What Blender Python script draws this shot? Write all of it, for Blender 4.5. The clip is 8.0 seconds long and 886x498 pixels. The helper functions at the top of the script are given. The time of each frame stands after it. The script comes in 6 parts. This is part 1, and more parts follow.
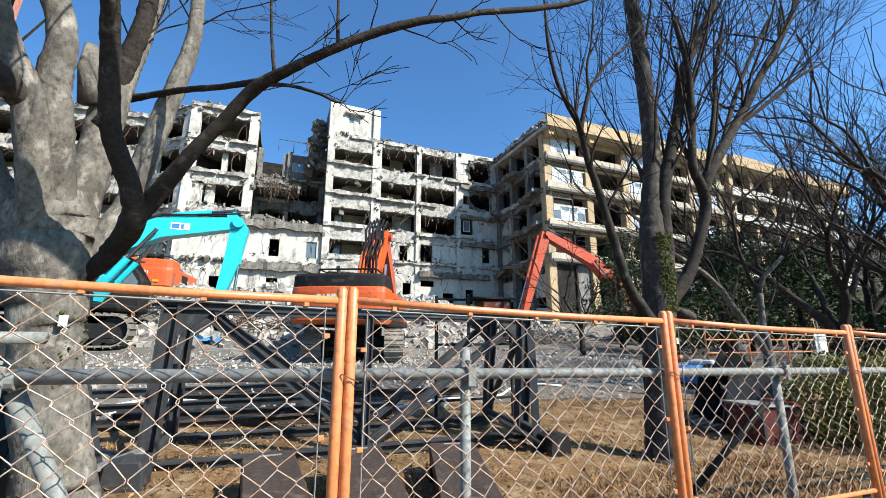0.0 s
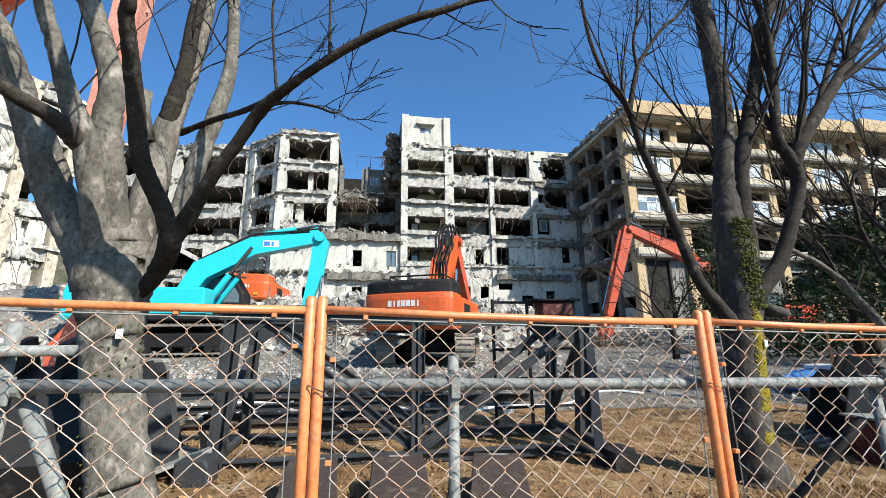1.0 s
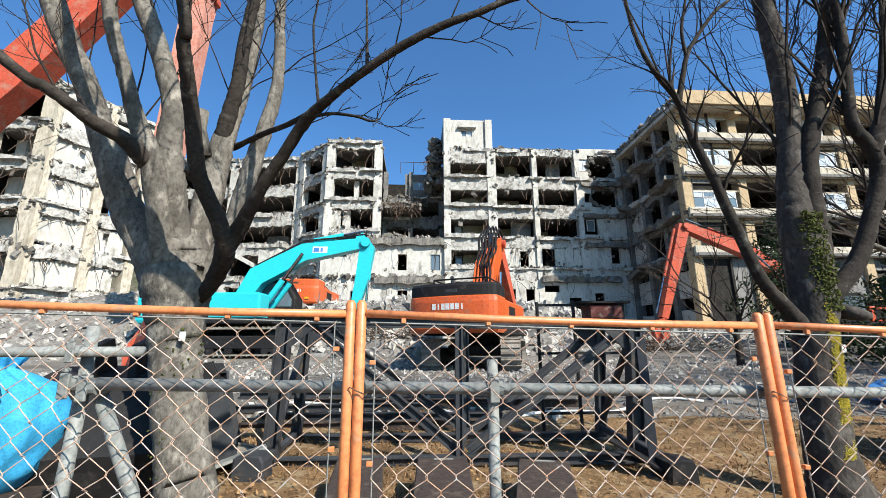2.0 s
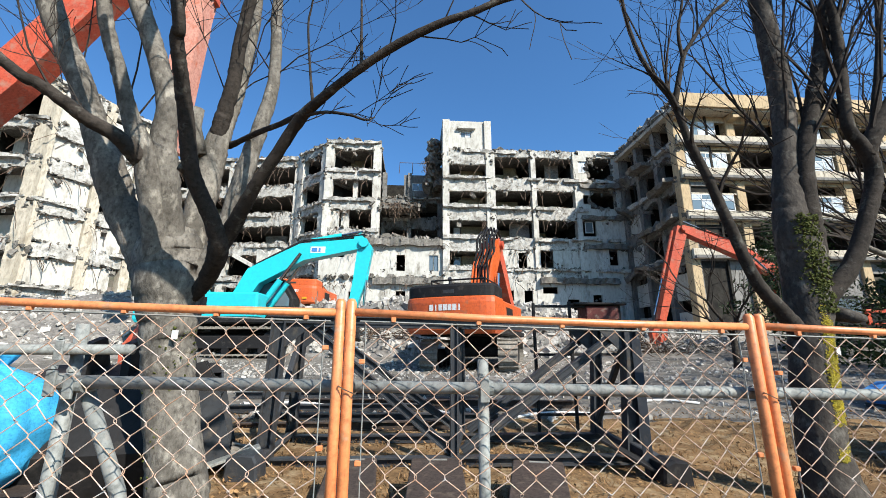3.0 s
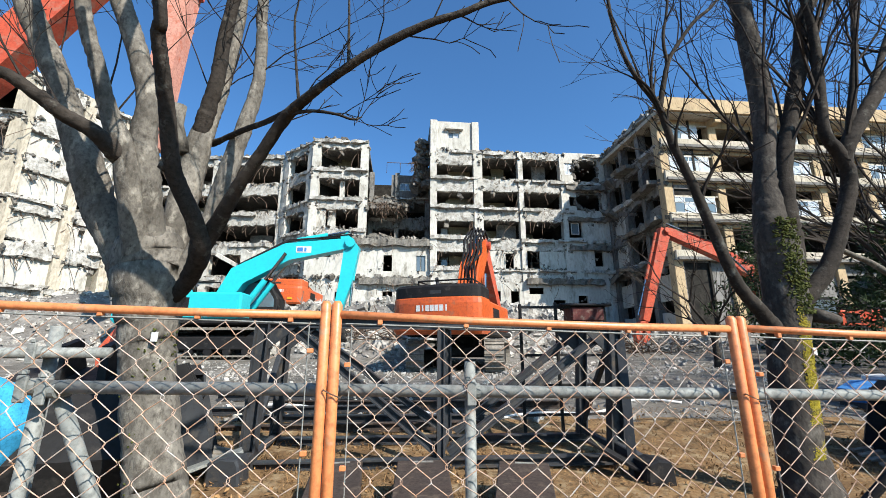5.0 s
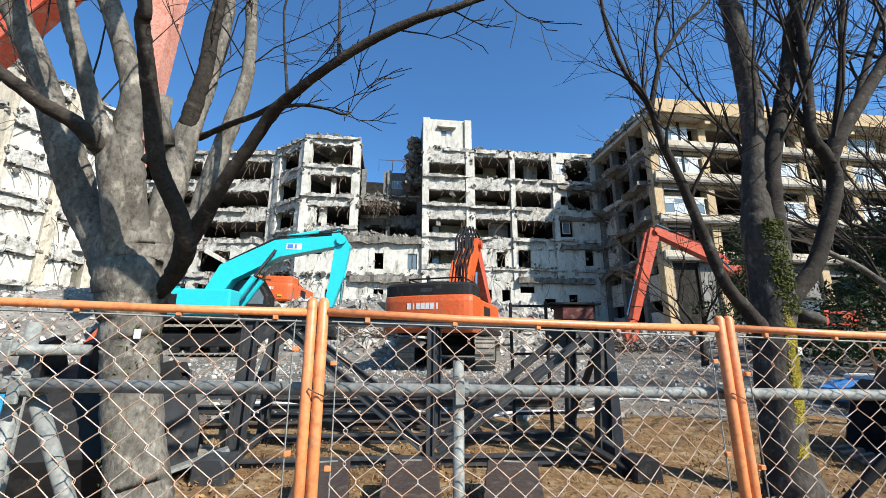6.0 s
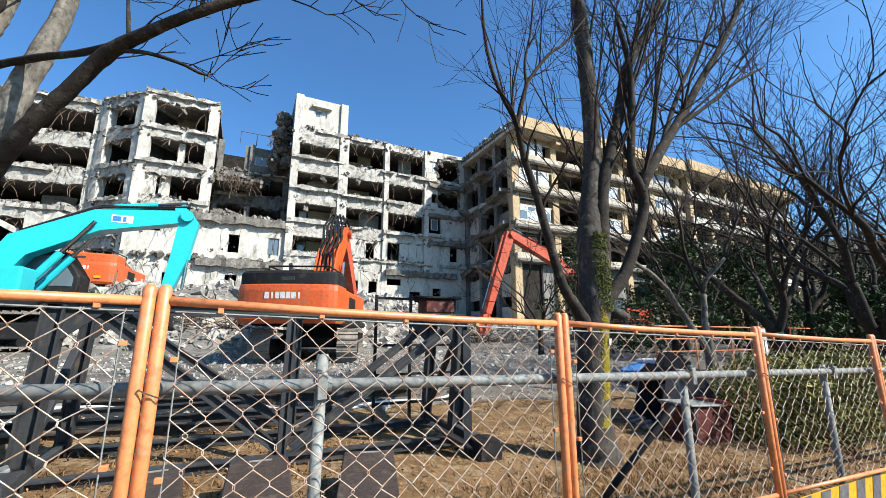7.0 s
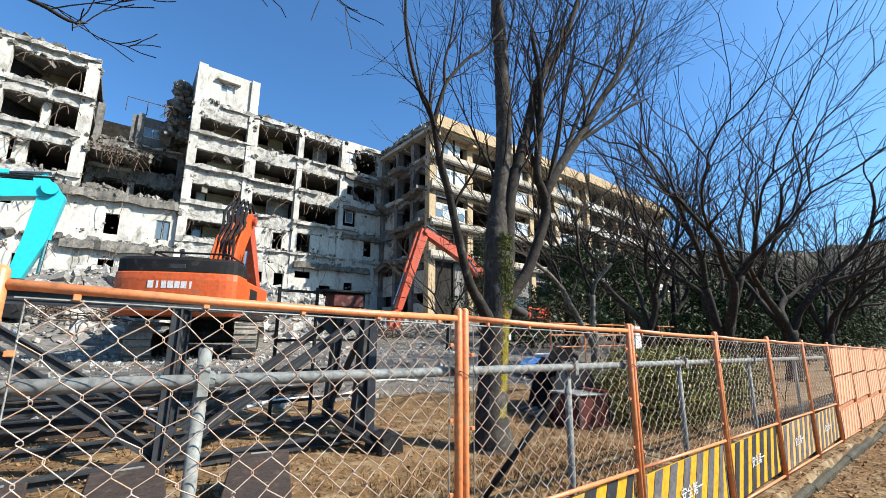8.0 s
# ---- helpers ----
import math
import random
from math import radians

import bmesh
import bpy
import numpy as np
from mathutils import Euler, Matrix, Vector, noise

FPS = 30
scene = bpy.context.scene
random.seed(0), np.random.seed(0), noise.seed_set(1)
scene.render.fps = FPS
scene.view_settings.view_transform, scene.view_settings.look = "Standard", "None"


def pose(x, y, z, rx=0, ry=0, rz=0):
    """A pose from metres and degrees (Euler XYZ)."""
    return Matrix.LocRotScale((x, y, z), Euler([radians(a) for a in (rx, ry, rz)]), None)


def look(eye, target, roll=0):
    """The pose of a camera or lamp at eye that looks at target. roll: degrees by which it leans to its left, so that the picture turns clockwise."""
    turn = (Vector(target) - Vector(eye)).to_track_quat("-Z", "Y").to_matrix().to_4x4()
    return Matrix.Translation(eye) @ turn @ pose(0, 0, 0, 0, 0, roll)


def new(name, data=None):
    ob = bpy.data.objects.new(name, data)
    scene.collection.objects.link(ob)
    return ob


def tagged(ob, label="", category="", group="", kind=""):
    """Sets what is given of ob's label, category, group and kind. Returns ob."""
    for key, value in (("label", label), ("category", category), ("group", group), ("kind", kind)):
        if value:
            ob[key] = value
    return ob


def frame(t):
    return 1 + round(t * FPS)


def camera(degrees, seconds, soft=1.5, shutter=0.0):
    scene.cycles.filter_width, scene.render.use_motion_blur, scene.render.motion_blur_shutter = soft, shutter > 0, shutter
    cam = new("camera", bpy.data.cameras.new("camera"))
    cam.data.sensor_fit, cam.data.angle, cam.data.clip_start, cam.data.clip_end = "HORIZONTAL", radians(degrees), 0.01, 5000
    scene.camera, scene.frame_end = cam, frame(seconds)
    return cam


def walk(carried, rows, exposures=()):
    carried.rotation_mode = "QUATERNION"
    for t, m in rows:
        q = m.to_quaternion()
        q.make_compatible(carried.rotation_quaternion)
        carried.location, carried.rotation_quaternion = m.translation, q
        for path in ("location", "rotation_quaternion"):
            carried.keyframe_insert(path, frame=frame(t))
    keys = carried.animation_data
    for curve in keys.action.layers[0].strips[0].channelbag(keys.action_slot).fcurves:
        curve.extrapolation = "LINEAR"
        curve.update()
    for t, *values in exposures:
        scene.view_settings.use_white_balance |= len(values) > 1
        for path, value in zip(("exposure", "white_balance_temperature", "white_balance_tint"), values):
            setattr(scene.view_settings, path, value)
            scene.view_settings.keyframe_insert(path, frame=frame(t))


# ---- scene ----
cam = camera(94.8, 8.0, soft=0.5)

PATH = [
    (0, (-0.262, -1.72, 1.635), (0.464, 0.096, 2.054), 0.1),
    (0.2, (-0.114, -1.72, 1.641), (0.571, 0.113, 2.054), -0.18),
    (0.3, (-0.046, -1.721, 1.644), (0.662, 0.101, 2.068), -0.32),
    (0.5, (0.072, -1.725, 1.648), (0.708, 0.123, 2.069), -0.6),
    (0.7, (0.153, -1.733, 1.649), (0.665, 0.151, 2.081), -0.64),
    (0.8, (0.181, -1.738, 1.65), (0.643, 0.159, 2.082), -0.66),
    (1, (0.214, -1.746, 1.65), (0.562, 0.174, 2.089), -0.7),
    (1.2, (0.227, -1.75, 1.651), (0.498, 0.182, 2.093), -0.66),
    (1.5, (0.231, -1.751, 1.652), (0.423, 0.188, 2.104), -0.6),
    (1.7, (0.236, -1.751, 1.652), (0.371, 0.192, 2.106), -0.53),
    (3, (0.283, -1.744, 1.644), (0.422, 0.197, 2.104), -0.1),
    (3.5, (0.28, -1.742, 1.644), (0.43, 0.198, 2.106), -0.4),
    (4, (0.287, -1.731, 1.641), (0.445, 0.208, 2.104), -0.5),
    (4.5, (0.282, -1.736, 1.648), (0.451, 0.202, 2.113), -0.4),
    (5.8, (0.293, -1.717, 1.655), (0.536, 0.216, 2.108), -0.05),
    (5.9, (0.295, -1.714, 1.655), (0.529, 0.22, 2.108), -0.03),
    (6, (0.296, -1.711, 1.655), (0.538, 0.222, 2.108), -0.0),
    (6.1, (0.297, -1.708, 1.655), (0.59, 0.219, 2.105), 0.02),
    (6.2, (0.298, -1.704, 1.655), (0.701, 0.203, 2.1), 0.04),
    (6.3, (0.299, -1.702, 1.655), (0.777, 0.191, 2.091), 0.06),
    (6.4, (0.3, -1.7, 1.656), (0.853, 0.173, 2.086), 0.08),
    (6.5, (0.3, -1.699, 1.656), (0.947, 0.146, 2.079), 0.1),
    (6.6, (0.297, -1.7, 1.657), (1.011, 0.121, 2.075), 0.08),
    (6.7, (0.291, -1.701, 1.659), (1.08, 0.091, 2.069), 0.06),
    (6.8, (0.284, -1.703, 1.661), (1.131, 0.062, 2.072), 0.04),
    (6.9, (0.278, -1.705, 1.662), (1.135, 0.054, 2.075), 0.02),
    (7, (0.275, -1.707, 1.663), (1.128, 0.054, 2.076), 0.0),
    (7.1, (0.275, -1.709, 1.663), (1.132, 0.049, 2.079), 0.0),
    (7.3, (0.276, -1.714, 1.66), (1.148, 0.038, 2.076), 0.0),
    (7.4, (0.278, -1.716, 1.658), (1.16, 0.031, 2.072), 0.0),
    (7.5, (0.28, -1.718, 1.657), (1.187, 0.016, 2.072), -0.0),
    (7.6, (0.284, -1.72, 1.656), (1.191, 0.013, 2.072), 0.08),
    (7.7, (0.29, -1.723, 1.655), (1.247, -0.015, 2.063), 0.16),
    (7.8, (0.296, -1.726, 1.654), (1.332, -0.064, 2.062), 0.24),
    (7.9, (0.304, -1.728, 1.654), (1.427, -0.123, 2.055), 0.32),
    (8, (0.312, -1.731, 1.653), (1.52, -0.187, 2.048), 0.4),
]
walk(cam, [(t, look(e, a, r)) for t, e, a, r in PATH], exposures=[(0, 1.02, 6600, 9), (1, 0.9, 6600, 9), (6, 0.9, 6600, 9), (6.6, 0.98, 6600, 9), (8, 1.02, 6600, 9)])

# ---- world and sun ----
world = bpy.data.worlds.new("world")
scene.world = world
world.use_nodes = True
SUN_AZ, SUN_EL = 40.0, 40.0      # degrees to the right of straight behind the fence line, and height
wn = world.node_tree.nodes
sky = wn.new("ShaderNodeTexSky")
sky.sky_type = "NISHITA"
sky.sun_disc = False
sky.sun_elevation = radians(SUN_EL)
sky.sun_rotation = radians(180 - SUN_AZ)
sky.air_density, sky.dust_density, sky.ozone_density = 1.0, 1.7, 1.6
wn["Background"].inputs["Strength"].default_value = 0.078
tint = wn.new("ShaderNodeMix")
tint.data_type, tint.blend_type = "RGBA", "MULTIPLY"
tint.inputs[0].default_value = 1.0
tint.inputs[7].default_value = (0.58, 1.07, 1.50, 1)
world.node_tree.links.new(sky.outputs[0], tint.inputs[6])
world.node_tree.links.new(tint.outputs[2], wn["Background"].inputs["Color"])
sun = new("sun", bpy.data.lights.new("sun", "SUN"))
sun.data.energy, sun.data.angle, sun.data.color = 5.0, radians(0.5), (1.0, 0.95, 0.88)
_sd = Vector((math.sin(radians(SUN_AZ)) * math.cos(radians(SUN_EL)), -math.cos(radians(SUN_AZ)) * math.cos(radians(SUN_EL)), math.sin(radians(SUN_EL))))
sun.matrix_world = look(_sd * 100, (0, 0, 0))

# ---- materials ----
def mat(name, c1, c2=None, rough=0.8, metal=0.0, scale=3.0, fine=25.0, bump=0.3, dirt=None, dirt_amount=0.4, streak=1.0, island=0.0, c3=None):
    """Two-scale noise between c1 and c2, a dirt colour in patches, fine relief."""
    m = bpy.data.materials.new(name)
    m.use_nodes = True
    nt = m.node_tree
    bsdf = nt.nodes["Principled BSDF"]
    geo = nt.nodes.new("ShaderNodeNewGeometry")
    mp = nt.nodes.new("ShaderNodeMapping")
    mp.inputs["Scale"].default_value = (1, 1, 1 / streak)
    nt.links.new(geo.outputs["Position"], mp.inputs["Vector"])

    def noise_tex(sc, detail):
        n = nt.nodes.new("ShaderNodeTexNoise")
        n.inputs["Scale"].default_value, n.inputs["Detail"].default_value = sc, detail
        n.inputs["Roughness"].default_value = 0.65
        nt.links.new(mp.outputs[0], n.inputs["Vector"])
        return n

    def mixer(fac, a, b):
        x = nt.nodes.new("ShaderNodeMix")
        x.data_type = "RGBA"
        for sock, v in ((x.inputs[0], fac), (x.inputs[6], a), (x.inputs[7], b)):
            if hasattr(v, "is_linked"):
                nt.links.new(v, sock)
            elif sock.type == "VALUE":
                sock.default_value = v
            else:
                sock.default_value = (*v, 1)
        return x.outputs[2]

    def ramp(v, lo, hi):
        r = nt.nodes.new("ShaderNodeMapRange")
        r.inputs[1].default_value, r.inputs[2].default_value = lo, hi
        nt.links.new(v, r.inputs[0])
        return r.outputs[0]

    c2 = c2 or tuple(v * 0.75 for v in c1)
    big, small = noise_tex(scale, 5), noise_tex(fine, 4)
    col = mixer(ramp(big.outputs[0], 0.35, 0.65), c1, c2)
    col = mixer(ramp(small.outputs[0], 0.45, 0.75), col, c3 or tuple(v * 0.6 for v in c2))
    if dirt:
        d = noise_tex(scale * 2.3, 6)
        f = ramp(d.outputs[0], 0.62 - 0.25 * dirt_amount, 0.75 - 0.15 * dirt_amount)
        col = mixer(f, col, dirt)
    if island:
        hsv = nt.nodes.new("ShaderNodeHueSaturation")
        nt.links.new(col, hsv.inputs["Color"])
        r = nt.nodes.new("ShaderNodeMapRange")
        r.inputs[3].default_value, r.inputs[4].default_value = 1 - island, 1 + island
        nt.links.new(geo.outputs["Random Per Island"], r.inputs[0])
        nt.links.new(r.outputs[0], hsv.inputs["Value"])
        col = hsv.outputs[0]
    nt.links.new(col, bsdf.inputs["Base Color"])
    rr = nt.nodes.new("ShaderNodeMapRange")
    rr.inputs[3].default_value, rr.inputs[4].default_value = max(0.03, rough - 0.12), min(1, rough + 0.12)
    nt.links.new(small.outputs[0], rr.inputs[0])
    nt.links.new(rr.outputs[0], bsdf.inputs["Roughness"])
    bsdf.inputs["Metallic"].default_value = metal
    bsdf.inputs["Specular IOR Level"].default_value = 0.5 if rough < 0.46 else 0.15
    if bump:
        b = nt.nodes.new("ShaderNodeBump")
        b.inputs["Strength"].default_value, b.inputs["Distance"].default_value = bump, 0.3 / fine
        nt.links.new(small.outputs[0], b.inputs["Height"])
        nt.links.new(b.outputs[0], bsdf.inputs["Normal"])
    return m


PLASTER = mat("grey_plaster", (0.288, 0.28, 0.256), (0.192, 0.184, 0.164), 0.95, scale=0.8, fine=6, dirt=(0.08, 0.072, 0.064), dirt_amount=0.4)
WHITE_CONC = mat("white_render", (0.53, 0.512, 0.462), (0.42, 0.40, 0.352), 0.9, scale=0.45, fine=5, bump=0.35, dirt=(0.20, 0.18, 0.148), dirt_amount=0.3, streak=2.5, c3=(0.34, 0.32, 0.28))
SPALL = mat("spalled_render", (0.50, 0.485, 0.445), (0.33, 0.31, 0.275), 0.95, scale=1.1, fine=4, bump=0.7, dirt=(0.13, 0.115, 0.095), dirt_amount=0.45)
# broken grey, taken darker to deepen the shade under torn ledges
BROKEN = mat("broken_concrete", (0.23, 0.213, 0.185), (0.125, 0.114, 0.098), 0.95, scale=0.8, fine=6, bump=0.8, dirt=(0.075, 0.068, 0.06), dirt_amount=0.5, island=0.35)
# bare grey concrete, taken darker to put the shade of the end bay into it
SHADED_GREY_CONC = mat("shaded_grey_concrete", (0.2253, 0.2147, 0.1971), (0.1408, 0.1338, 0.1232), 0.92, scale=0.5, fine=5, bump=0.5, dirt=(0.0845, 0.0774, 0.0704), dirt_amount=0.4, streak=2)
# near-black base colour stands in for the deep shade inside the rooms
INNER_SHADE = mat("shaded_inner_plaster", (0.0408, 0.0366, 0.03), (0.0192, 0.0174, 0.0144), 0.95, scale=0.5, fine=4, dirt=(0.012, 0.0108, 0.0096), dirt_amount=0.6)
OCHRE = mat("ochre_plaster", (0.288, 0.256, 0.168), (0.208, 0.184, 0.12), 0.9, scale=0.6, fine=5, dirt=(0.16, 0.144, 0.12), dirt_amount=0.2)
TAN = mat("tan_tile_render", (0.48, 0.36, 0.216), (0.4, 0.296, 0.176), 0.85, scale=0.5, fine=7, dirt=(0.224, 0.176, 0.12), dirt_amount=0.3, streak=3)
TAN_PALE = mat("pale_tan_render", (0.496, 0.44, 0.352), (0.4, 0.352, 0.272), 0.85, scale=0.5, fine=7, dirt=(0.24, 0.2, 0.144), dirt_amount=0.25, streak=3)
REBAR = mat("rusty_rebar", (0.128, 0.088, 0.064), (0.08, 0.056, 0.04), 0.9, scale=3, fine=30)
RUBBLE = mat("rubble", (0.416, 0.392, 0.352), (0.272, 0.256, 0.228), 0.95, scale=1.2, fine=9, bump=0.9, dirt=(0.16, 0.144, 0.128), dirt_amount=0.35, island=0.35)
# darker than the loose pieces, so shade in their gaps is in the colour
RUBBLE_BED = mat("rubble_bed", (0.24, 0.224, 0.2), (0.136, 0.124, 0.112), 0.97, scale=0.9, fine=6, bump=1.0, dirt=(0.096, 0.088, 0.08), dirt_amount=0.5)
ORANGE = mat("orange_machine_paint", (0.576, 0.104, 0.02), (0.48, 0.08, 0.016), 0.38, scale=1.0, fine=12, bump=0.05, dirt=(0.24, 0.104, 0.056), dirt_amount=0.15)
RED = mat("faded_red_machine_paint", (0.496, 0.088, 0.044), (0.4, 0.072, 0.04), 0.5, scale=1.0, fine=10, bump=0.08, dirt=(0.336, 0.16, 0.112), dirt_amount=0.4)
PINK = mat("dusty_red_paint", (0.528, 0.264, 0.2), (0.464, 0.2, 0.144), 0.7, scale=1.0, fine=10, bump=0.1, dirt=(0.4, 0.096, 0.048), dirt_amount=0.3)
CYAN = mat("turquoise_machine_paint", (0.016, 0.448, 0.496), (0.014, 0.416, 0.464), 0.35, scale=0.6, fine=7, bump=0.02, c3=(0.016, 0.376, 0.424))
BLACK = mat("black_steel", (0.012, 0.012, 0.0132), (0.0192, 0.018, 0.0174), 0.55, scale=2, fine=15, bump=0.15, dirt=(0.048, 0.0432, 0.0384), dirt_amount=0.25)
TRACK = mat("track_steel", (0.288, 0.264, 0.224), (0.16, 0.144, 0.124), 0.75, metal=0.1, scale=2, fine=14, bump=0.4, dirt=(0.2, 0.176, 0.144), dirt_amount=0.5)
DARK_STEEL = mat("dark_grey_steel", (0.033, 0.036, 0.0405), (0.051, 0.054, 0.0585), 0.5, metal=0.2, scale=2.5, fine=20, bump=0.15, dirt=(0.084, 0.072, 0.06), dirt_amount=0.3)
GALV = mat("galvanised_pipe", (0.248, 0.256, 0.24), (0.176, 0.184, 0.172), 0.65, metal=0.1, scale=5, fine=40, bump=0.1, dirt=(0.24, 0.224, 0.2), dirt_amount=0.35)
CHROME = mat("chrome_rod", (0.48, 0.48, 0.48), (0.4, 0.4, 0.4), 0.2, metal=1.0, scale=2, fine=20, bump=0)
F_ORANGE = mat("fence_orange", (0.64, 0.232, 0.088), (0.576, 0.192, 0.068), 0.42, scale=4, fine=35, bump=0.1, dirt=(0.36, 0.24, 0.144), dirt_amount=0.2)
WIRE = mat("fence_wire", (0.416, 0.344, 0.288), (0.384, 0.216, 0.128), 0.5, metal=0.0, scale=6, fine=40, bump=0.0, dirt=(0.4, 0.4, 0.384), dirt_amount=0.5)
SHEET = mat("orange_mesh_sheet", (0.496, 0.24, 0.128), (0.44, 0.2, 0.104), 0.75, scale=2, fine=60, bump=0.4)
SHEET_PALE = mat("pale_mesh_sheet", (0.62, 0.38, 0.24), (0.54, 0.32, 0.2), 0.75, scale=2, fine=60, bump=0.3)
YELLOW_PALE = mat("faded_stripe_yellow", (0.60, 0.35, 0.12), (0.52, 0.29, 0.1), 0.6, scale=3, fine=25, bump=0.05, dirt=(0.4, 0.28, 0.16), dirt_amount=0.3)
STRIPE_PALE = mat("faded_stripe_black", (0.13, 0.125, 0.13), (0.09, 0.085, 0.09), 0.6, scale=3, fine=25, bump=0.05, dirt=(0.2, 0.17, 0.14), dirt_amount=0.3)
YELLOW = mat("stripe_yellow", (0.6, 0.336, 0.024), (0.528, 0.288, 0.024), 0.55, scale=3, fine=25, bump=0.05, dirt=(0.32, 0.24, 0.12), dirt_amount=0.2)
STRIPE = mat("stripe_black", (0.024, 0.028, 0.036), (0.04, 0.04, 0.044), 0.55, scale=3, fine=25, bump=0.05, dirt=(0.128, 0.112, 0.088), dirt_amount=0.2)
WHITE = mat("white_paint", (0.64, 0.64, 0.624), (0.576, 0.576, 0.56), 0.5, scale=3, fine=20, bump=0.05)
BARK = mat("grey_bark", (0.19, 0.173, 0.146), (0.085, 0.076, 0.063), 0.92, scale=5.0, fine=34, bump=1.0, dirt=(0.29, 0.265, 0.22), dirt_amount=0.3, c3=(0.045, 0.039, 0.033), streak=1.6)
# darker copy of the grey bark; the trunk's shade is put into its colour
BARK_SHADED = mat("shaded_bark", (0.0786, 0.068, 0.0574), (0.0425, 0.0361, 0.0309), 0.92, scale=3.5, fine=28, bump=0.9, dirt=(0.1445, 0.1317, 0.1105), dirt_amount=0.28, c3=(0.034, 0.0298, 0.0255), streak=1.6)
BARK_DARK = mat("dark_bark", (0.0475, 0.0389, 0.0317), (0.0259, 0.0216, 0.018), 0.95, scale=4, fine=30, bump=0.8, dirt=(0.1152, 0.1094, 0.0922), dirt_amount=0.2)
TWIG = mat("twig_bark", (0.048, 0.0382, 0.0315), (0.0277, 0.0225, 0.0188), 0.9, scale=5, fine=40, bump=0.3)
MOSS = mat("moss", (0.08, 0.088, 0.02), (0.048, 0.056, 0.016), 1.0, scale=9, fine=60, bump=1.0)
LICHEN = mat("yellow_lichen", (0.42, 0.33, 0.03), (0.30, 0.25, 0.04), 0.95, scale=10, fine=60, bump=0.6, dirt=(0.22, 0.2, 0.12), dirt_amount=0.3)
SOIL = mat("dry_soil_and_straw", (0.2295, 0.1403, 0.0663), (0.119, 0.0706, 0.034), 0.98, scale=1.6, fine=24, bump=1.0, dirt=(0.2805, 0.2125, 0.1275), dirt_amount=0.45, c3=(0.0595, 0.0357, 0.0187))
GRAVEL = mat("grey_gravel_yard", (0.168, 0.152, 0.13), (0.104, 0.094, 0.08), 0.97, scale=0.6, fine=14, bump=0.9, dirt=(0.24, 0.224, 0.2), dirt_amount=0.4)
KERB = mat("mossy_kerb", (0.09, 0.078, 0.06), (0.051, 0.0465, 0.033), 0.95, scale=3, fine=20, bump=0.6, dirt=(0.042, 0.042, 0.021), dirt_amount=0.4)
STRAW = mat("dry_grass", (0.261, 0.1575, 0.072), (0.135, 0.0747, 0.0342), 0.95, scale=3, fine=30, bump=0.0, island=0.65)
LEAF = mat("evergreen_leaves", (0.0394, 0.0626, 0.019), (0.0218, 0.0394, 0.0136), 0.6, scale=0.5, fine=8, bump=0.0, island=0.5)
LEAF_HEDGE = mat("hedge_leaves", (0.208, 0.192, 0.044), (0.104, 0.116, 0.028), 0.55, scale=1.5, fine=15, bump=0.0, island=0.5)
BLUE_BAG = mat("blue_woven_bag", (0.048, 0.336, 0.576), (0.04, 0.288, 0.512), 0.5, scale=4, fine=60, bump=0.3)
BLUE = mat("blue_sheet", (0.04, 0.16, 0.44), (0.064, 0.224, 0.48), 0.5, scale=3, fine=20, bump=0.2)
PLATE = mat("brown_steel_plate", (0.06, 0.044, 0.036), (0.044, 0.034, 0.029), 0.6, scale=4, fine=30, bump=0.2, dirt=(0.112, 0.088, 0.064), dirt_amount=0.3)
MAROON = mat("maroon_steel", (0.104, 0.028, 0.024), (0.072, 0.024, 0.022), 0.6, scale=4, fine=25, bump=0.2, dirt=(0.16, 0.128, 0.104), dirt_amount=0.3)


def glass(name):
    m = bpy.data.materials.new(name)
    m.use_nodes = True
    b = m.node_tree.nodes["Principled BSDF"]
    b.inputs["Base Color"].default_value = (0.10, 0.13, 0.15, 1)
    b.inputs["Roughness"].default_value = 0.05
    b.inputs["Specular IOR Level"].default_value = 0.9
    return m


GLASS = glass("dusty_window_glass")
# pale tone paints sky reflection and white curtains into the pane colour
PALE_PANE = mat("curtain_reflection_pane", (0.50, 0.54, 0.58), (0.40, 0.44, 0.48), 0.25, scale=0.8, fine=3, bump=0.0)
rng = np.random.default_rng(7)


